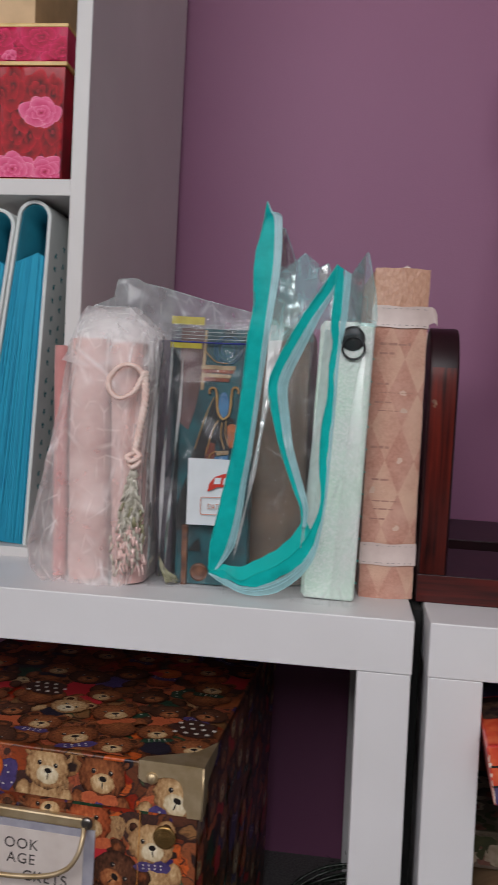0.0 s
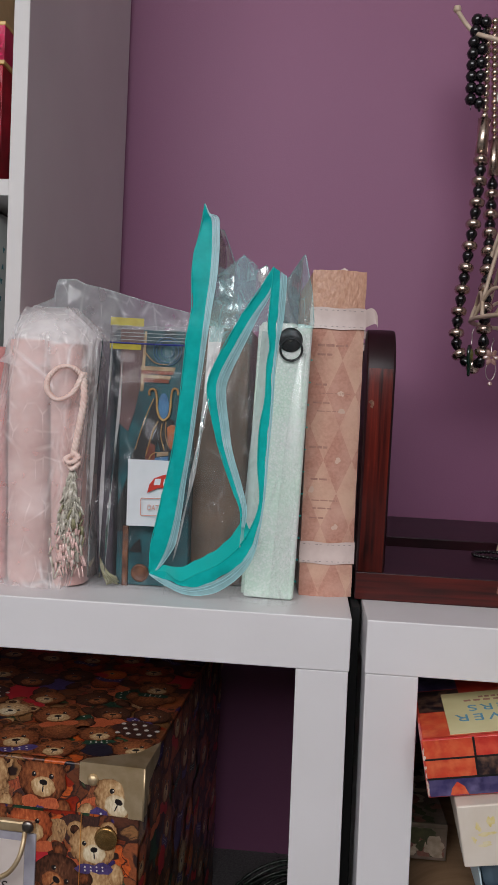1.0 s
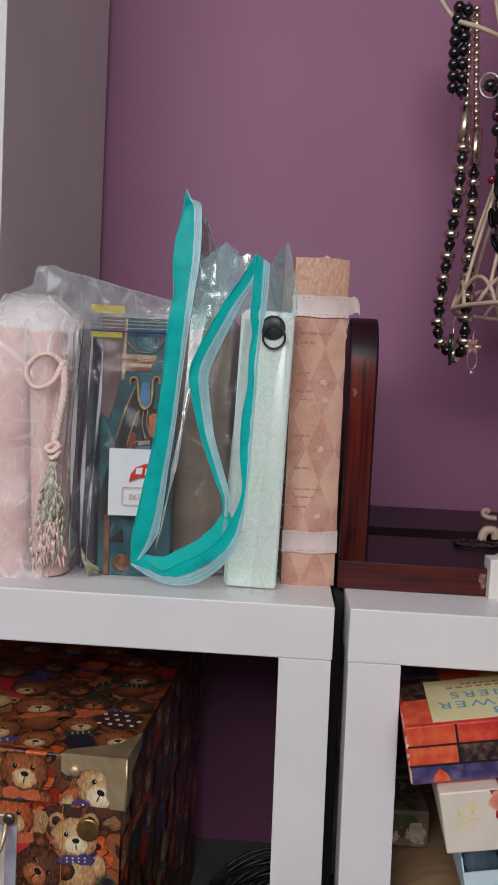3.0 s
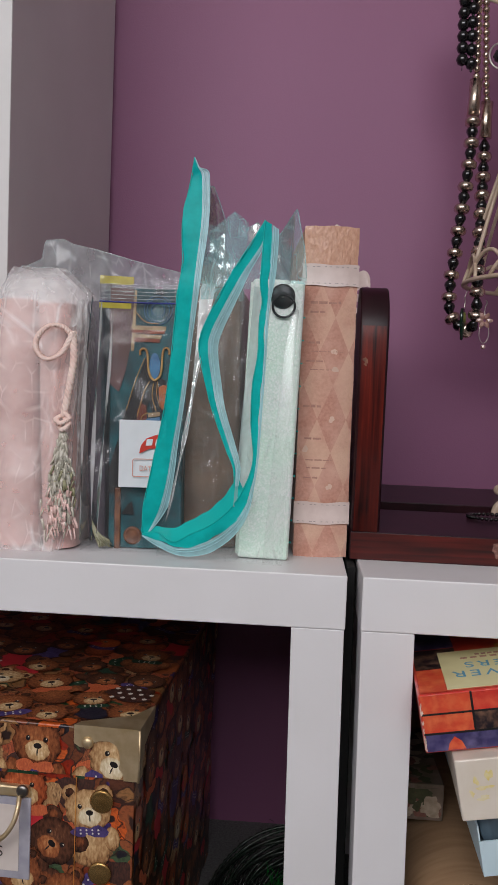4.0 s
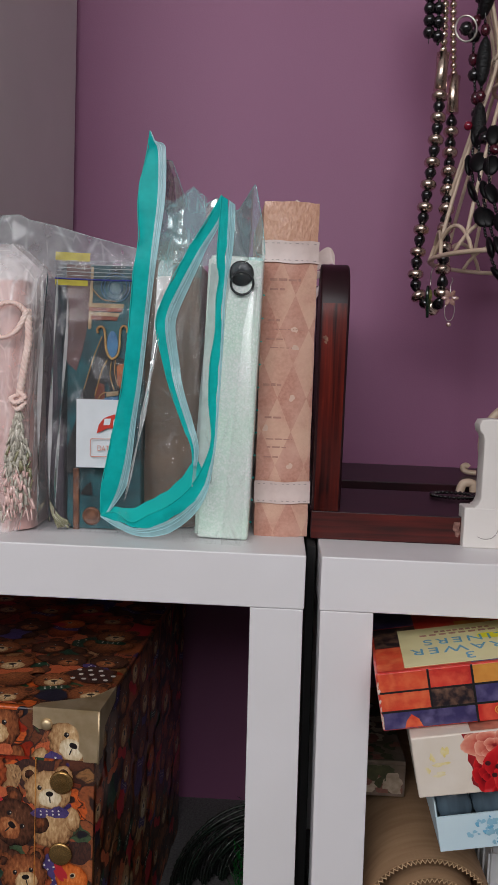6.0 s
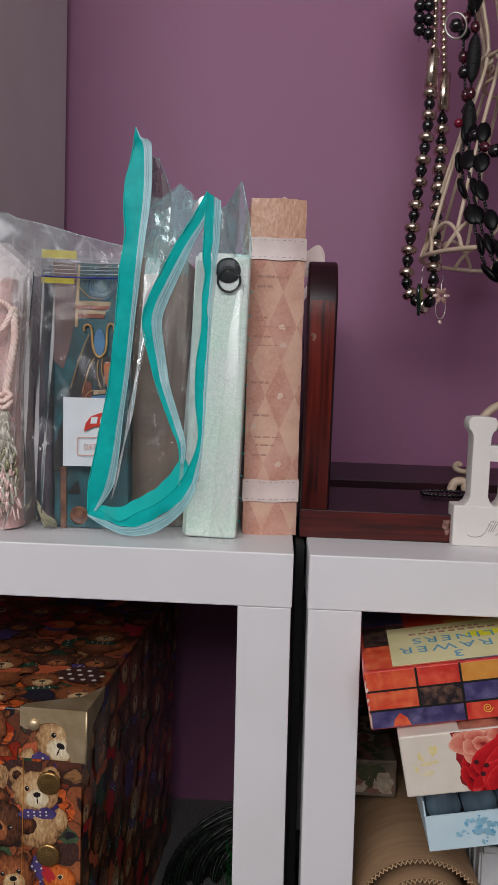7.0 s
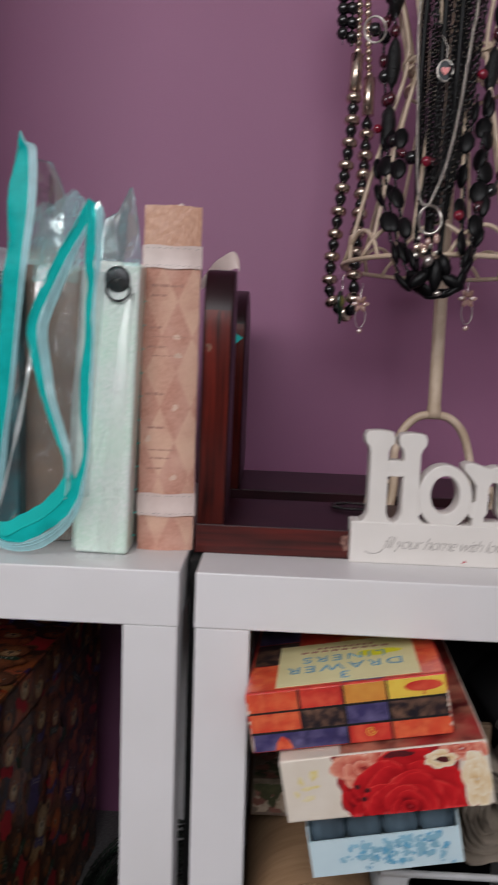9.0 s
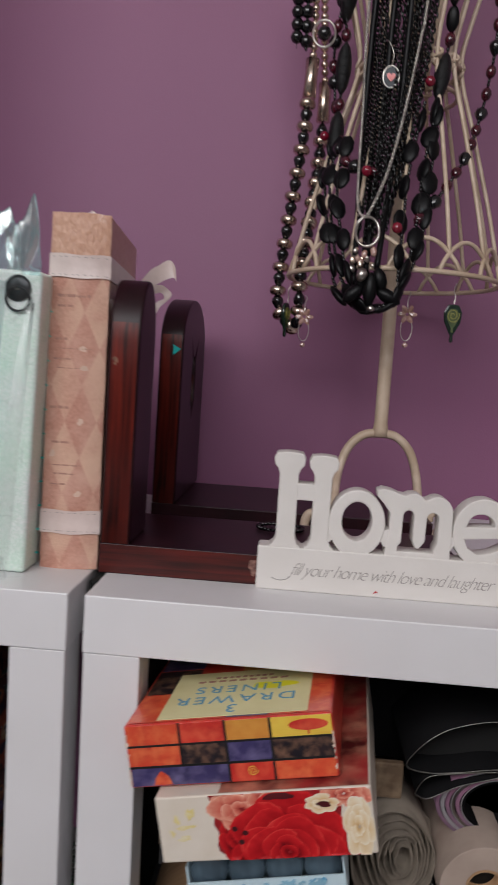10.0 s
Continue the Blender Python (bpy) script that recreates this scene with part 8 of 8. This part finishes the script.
part("front_wall", block(0, TW, 0, 0.0015, 0, 0.0335), M_PALEBLUE, TR)
part("side_wall", block(0, 0.0015, 0.0015, TD, 0, TH), M_PALEBLUE, TR)
part("side_wall", block(TW - 0.0015, TW, 0.0015, TD, 0, TH), M_PALEBLUE, TR)
part("bottom", block(0.0015, TW - 0.0015, 0.0015, TD, 0, 0.0015), M_PALEBLUE, TR)
bm = bmesh.new()
rnd = random.Random(31)
for i in range(130):
    x = (0.055, 0.085, 0.108)[i % 3] + rnd.gauss(0, 0.011)
    z = min(max(0.019 + rnd.gauss(0, 0.0075), 0.003), 0.031)
    poly(blob(x, z, rnd.uniform(0.0009, 0.0032), i, 12, 0.5), -0.0003 - 0.00002 * i, bm, 0 if i % 4 == 0 else 1, (0.001, TW - 0.001, 0.001, 0.0325))
part("floral_print", bm, [M_MIDBLUE, mat("soft_blue_print", lin(150, 200, 222), rough=0.5)], TR, "blue floral print")["kind"] = "stuff"
for i in range(4):
    part("paper_roll", moved(lathe([(0.004, 0), (0.0158, 0), (0.0158, TD - 0.01), (0.004, TD - 0.01)], 24, axis="y"), Matrix.Translation((0.0190 + 0.0328 * i, 0.004, 0.0400))), M_SLATE, TR, "slate blue paper roll")

# corrugated cardboard roll
CR = thing("cardboard_roll", (0.2240, 0.752, FLOOR), "roll of brown corrugated cardboard on the floor", "roll")


def spiral(bm, r0, r1, turns, depth, cx, cz, th=0.0, wav=0.0, n=None, phase=0.0):
    n = n or int(90 * turns)
    prev = None
    for i in range(n + 1):
        a = phase + 2 * math.pi * turns * i / n
        r = r0 + (r1 - r0) * i / n + wav * (1 if i % 2 else -1)
        col = [bm.verts.new((cx + rr * math.cos(a), y, cz + rr * math.sin(a))) for rr in ((r, r + th) if th else (r,)) for y in (0, depth)]
        if prev:
            if th:
                for q in ((0, 1, 1, 0), (2, 3, 3, 2)):
                    bm.faces.new((prev[q[0]], prev[q[1]], col[q[2]], col[q[3]]))
                bm.faces.new((prev[0], prev[2], col[2], col[0]))
            else:
                bm.faces.new((prev[0], prev[1], col[1], col[0]))
        prev = col
    return bm


CRR = 0.0655


def cardboard(t):
    for k, r in enumerate((CRR, CRR - 0.017, CRR - 0.027)):
        cx, cz = 0.003 * k, CRR - 0.002 * k
        part("liner_sheet", spiral(bmesh.new(), r - 0.0006, r - 0.0006, 1, 0.42, cx, cz, 0.0006), M_CARD, t)
        n = 2 * int(math.pi * r / 0.0024)
        part("flute_edge", tube([(cx + (r - 0.0026 + 0.0020 * (1 if i % 2 else -1)) * math.cos(2 * math.pi * i / n), -0.0006, cz + (r - 0.0026 + 0.0020 * (1 if i % 2 else -1)) * math.sin(2 * math.pi * i / n)) for i in range(n)], 0.0008, 4, closed=True), M_TAN, t)
        part("flute", spiral(bmesh.new(), r - 0.0026, r - 0.0026, 1, 0.42, cx, cz, 0.0, 0.0019, 2 * int(math.pi * r / 0.0024)), M_CARD, t)
    return t


cardboard(CR)
cardboard(thing("cardboard_roll", (0.2240, 0.752, FLOOR + 2 * CRR), "brown corrugated cardboard roll resting on another roll", "roll"))

SBX = thing("small_carton", (0.1620, 0.86, CRR * 4 + FLOOR + 0.001), "small dull floral carton lying behind the stack", "carton")
part("body", block(0, 0.05, 0, 0.15, 0, 0.040, 0.001), mat("dull_floral_card", lin(120, 104, 92), lin(92, 82, 62), 0.6, scale=30, wear=lin(150, 130, 120), wscale=40), SBX)
part("end_flap", block(0.001, 0.049, -0.001, 0.0, 0.004, 0.036), bpy.data.materials["dull_floral_card"], SBX)
FLORAL = (mat("dull_rose_print", lin(150, 104, 92), lin(120, 76, 66), 0.6, scale=160), mat("dull_leaf_print", lin(84, 86, 56), lin(62, 66, 44), 0.6, scale=160), mat("dull_cream_print", lin(196, 180, 160), lin(170, 152, 130), 0.6, scale=160))
rnd = random.Random(8)
for i in range(26):
    flower = bmesh.new()
    r = rnd.uniform(0.004, 0.0085)
    ring = blob(rnd.uniform(0.006, 0.044), rnd.uniform(0.006, 0.034), r, 300 + i, 16, 0.5)
    poly([(min(max(x, 0.0012), 0.0488), min(max(z, 0.0045), 0.0355)) for x, z in ring], -0.0012 - 0.00003 * i, flower)
    part("flower_print", flower, FLORAL[i % 3], SBX)
for i in range(34):
    flower = bmesh.new()
    ring = blob(rnd.uniform(0.006, 0.044), rnd.uniform(0.006, 0.144), rnd.uniform(0.005, 0.009), 340 + i, 16, 0.5)
    flower.faces.new([flower.verts.new((min(max(x, 0.001), 0.049), min(max(y, 0.001), 0.149), 0.0404 + 0.00003 * i)) for x, y in ring])
    part("flower_print", flower, FLORAL[i % 3], SBX)

# rolls lying deeper under the table
def paper_roll(name, cx, cz, y, r_out, r_in, turns, depth, material, edge, label, sq=1.0):
    t = thing(name, (cx, y, cz), label, "roll", "rolls under the table")
    part("sheet", moved(spiral(bmesh.new(), r_in, r_out, turns, depth, 0, 0, 0.0012, 0.0), Matrix.Diagonal((1, 1, sq, 1))), material, t)
    part("edge", moved(tube([((r_in + (r_out - r_in) * i / (60 * turns)) * math.cos(2 * math.pi * i / 60), -0.0004, (r_in + (r_out - r_in) * i / (60 * turns)) * math.sin(2 * math.pi * i / 60)) for i in range(60 * turns + 1)], 0.0007, 4), Matrix.Diagonal((1, 1, sq, 1))), edge, t, "paler sheet edge")
    return t


KR = thing("kraft_roll", (0.3885, 0.800, 0.206), "loosely rolled grey corrugated paper lying end on", "roll", "rolls under the table")
for k in range(8):
    ring, inner = [], []
    for i in range(150):
        a = 2 * math.pi * i / 150
        r = 0.0440 - 0.0042 * k + 0.0030 * noise.noise(Vector((math.cos(a) * 1.9, math.sin(a) * 1.9, k * 3.1))) + 0.0008 * (1 if i % 2 else -1) * (k % 2)
        cx, sz = (0.88 - 0.05 * k), 1.10 - 0.02 * k
        ring.append((r * math.cos(a) * cx + 0.0014 * k, r * math.sin(a) * sz))
        inner.append(((r - 0.0015) * math.cos(a) * cx + 0.0014 * k, (r - 0.0015) * math.sin(a) * sz))
    lay = part("layer", flat_shape([ring, inner], 0.11), M_KRAFT, KR)
    lay.location = (0, 0.003 * ((k * 7) % 4), 0)
# black disc added so the hollow of the roll is painted dark
part("inside", moved(lathe([(0.001, 0.06), (0.040, 0.06), (0.040, 0.07), (0.001, 0.07)], 24, axis="y"), Matrix.Diagonal((0.86, 1, 1.05, 1))), M_BLACK, KR, "black plate added as the shade in the hollow")
part("loose_sheet", grid(lambda u, v: Vector((-0.016 + 0.056 * u, 0.030 + 0.02 * v, 0.0275 + 0.010 * math.sin(2.6 * u) - 0.014 * u + 0.002 * math.sin(17 * u) - 0.024 * (1 - v))), 30, 4), M_KRAFT, KR, "crumpled grey paper edge")


def sheet_loop(name, pts, material, edge, th, parent, depth=0.42, mark="paler sheet edge"):
    """A limp sheet bent into a closed loop, end on, with its cut edge showing."""
    ring = [(p.x, p.z) for p in catmull([(x, 0, z) for x, z in pts], 8, closed=True)]
    cx, cz = sum(p[0] for p in ring) / len(ring), sum(p[1] for p in ring) / len(ring)
    inner = [(x + (cx - x) * th / math.hypot(x - cx, z - cz), z + (cz - z) * th / math.hypot(x - cx, z - cz)) for x, z in ring]
    part(name, flat_shape([ring, inner], depth), material, parent)
    part("edge", tube([(x, -0.0003, z) for x, z in ring], 0.0005, 5, closed=True), edge, parent, mark)
    # black sheet set back in the loop, its shade painted in
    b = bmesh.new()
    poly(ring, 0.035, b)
    part("inside", b, M_BLACK, parent, "black plate added as the shade in the hollow")


BKR = thing("black_roll", (0.4650, 0.800, 0.300), "flattened roll of black paper", "roll", "rolls under the table")
sheet_loop("sheet", [(-0.0715, -0.002), (-0.064, 0.013), (-0.048, 0.0285), (-0.028, 0.039), (0.007, 0.047), (0.060, 0.046), (0.090, 0.020), (0.060, 0.004), (0.011, 0.0025), (-0.025, -0.0035), (-0.051, -0.0062)], M_BLACKPAPER, M_STEEL, 0.0016, BKR)
sheet_loop("sheet", [(-0.0615, -0.0255), (-0.053, -0.0115), (-0.035, -0.0060), (0.011, 0.0000), (0.012, -0.0045), (-0.0235, -0.0165), (-0.0486, -0.0300), (-0.0578, -0.0295)], M_BLACKPAPER, M_STEEL, 0.0014, BKR)
PWR = thing("wrapping_roll", (0.4850, 0.812, 0.2608), "roll of pink and grey wrapping paper", "roll", "rolls under the table")
for k in range(6):
    f = k / 5
    rx, rz = 0.060 - 0.019 * f, 0.0360 - 0.0095 * f
    sheet_loop("sheet", ellipse(0.004 * f, 0.0, rx, rz, 18), (M_PINKPAPER, M_PALEEDGE, M_PINKPAPER, M_STEEL, M_PINKPAPER, M_BLACKPAPER)[k], (M_PINKPAPER, M_PALEEDGE)[k % 2], 0.0030, PWR)
BR = thing("paper_reel", (0.4680, 0.776, 0.1880), "tan paper reel with a hollow brown core", "roll", "rolls under the table")
part("paper", flat_shape([ellipse(0, 0.014, 0.0410, 0.0400, 48), ellipse(0, 0.016, 0.0180, 0.0170, 36)], 0.40, 0.001), M_REEL, BR)
part("core", flat_shape([ellipse(0, 0.016, 0.0178, 0.0168, 36), ellipse(0, 0.016, 0.0160, 0.0150, 36)], 0.39), M_CARD, BR, "hollow brown core")
# black disc stands for the shade in the core
part("inside", moved(lathe([(0.001, 0.03), (0.0158, 0.03), (0.0158, 0.04), (0.001, 0.04)], 24, axis="y"), Matrix.Translation((0, 0, 0.016))), M_BLACK, BR, "black plate added as the shade in the hollow")
CB = thing("small_carton", (0.362, 0.818, 0.2570), "small brown kraft carton between the rolls", "carton")
M_DULLCARD = mat("dull_brown_card", lin(120, 98, 76), lin(94, 76, 60), 0.8, scale=40, wear=lin(150, 128, 104), wscale=60)
part("body", block(0, 0.032, 0, 0.008, 0, 0.034, 0.001), M_DULLCARD, CB)
part("end_flap", block(0.001, 0.031, -0.001, 0.0, 0.003, 0.031), M_DULLCARD, CB)
WC = thing("plastic_crate", (0.2890, 0.790, FLOOR), "white plastic crate with a rounded handle slot", "crate")
CW, CH, CD = 0.150, 0.252, 0.20
slot = ellipse(0.035, 0.241, 0.008, 0.0075, 10, 90, 270) + ellipse(0.112, 0.241, 0.008, 0.0075, 10, -90, 90)
part("front_wall", flat_shape([[(0, 0), (CW, 0), (CW, CH), (0, CH)], slot], 0.004, 0.001), M_WHITEPLASTIC, WC)
part("side_wall", block(0, 0.003, 0.0042, CD, 0, CH), M_WHITEPLASTIC, WC)
part("side_wall", block(CW - 0.003, CW, 0.0042, CD, 0, CH), M_WHITEPLASTIC, WC)
part("back_wall", block(0, CW, CD, CD + 0.003, 0, CH), M_WHITEPLASTIC, WC)
part("floor_panel", block(0.003, CW - 0.003, 0.0042, CD, 0, 0.003), M_WHITEPLASTIC, WC)
part("rim", tube([(0.0, -0.001, CH), (CW, -0.001, CH)], 0.0035, 8), M_WHITEPLASTIC, WC)
for k in range(9):
    part("rib", tube([(-0.0006, 0.006 + 0.02 * k, 0.01), (-0.0006, 0.006 + 0.02 * k, CH - 0.008)], 0.0014, 5), M_WHITEPLASTIC, WC)
PC = thing("portfolio_case", (0.352, 0.925, FLOOR), "flat black portfolio case standing behind the rolls", "case")
part("cover", block(0, 0.24, 0, 0.03, 0, 0.485, 0.004), M_BLACKPAPER, PC)
part("binding", tube([(0.002, -0.001, 0.45), (0.238, -0.001, 0.45)], 0.002, 6), M_BLACK, PC)
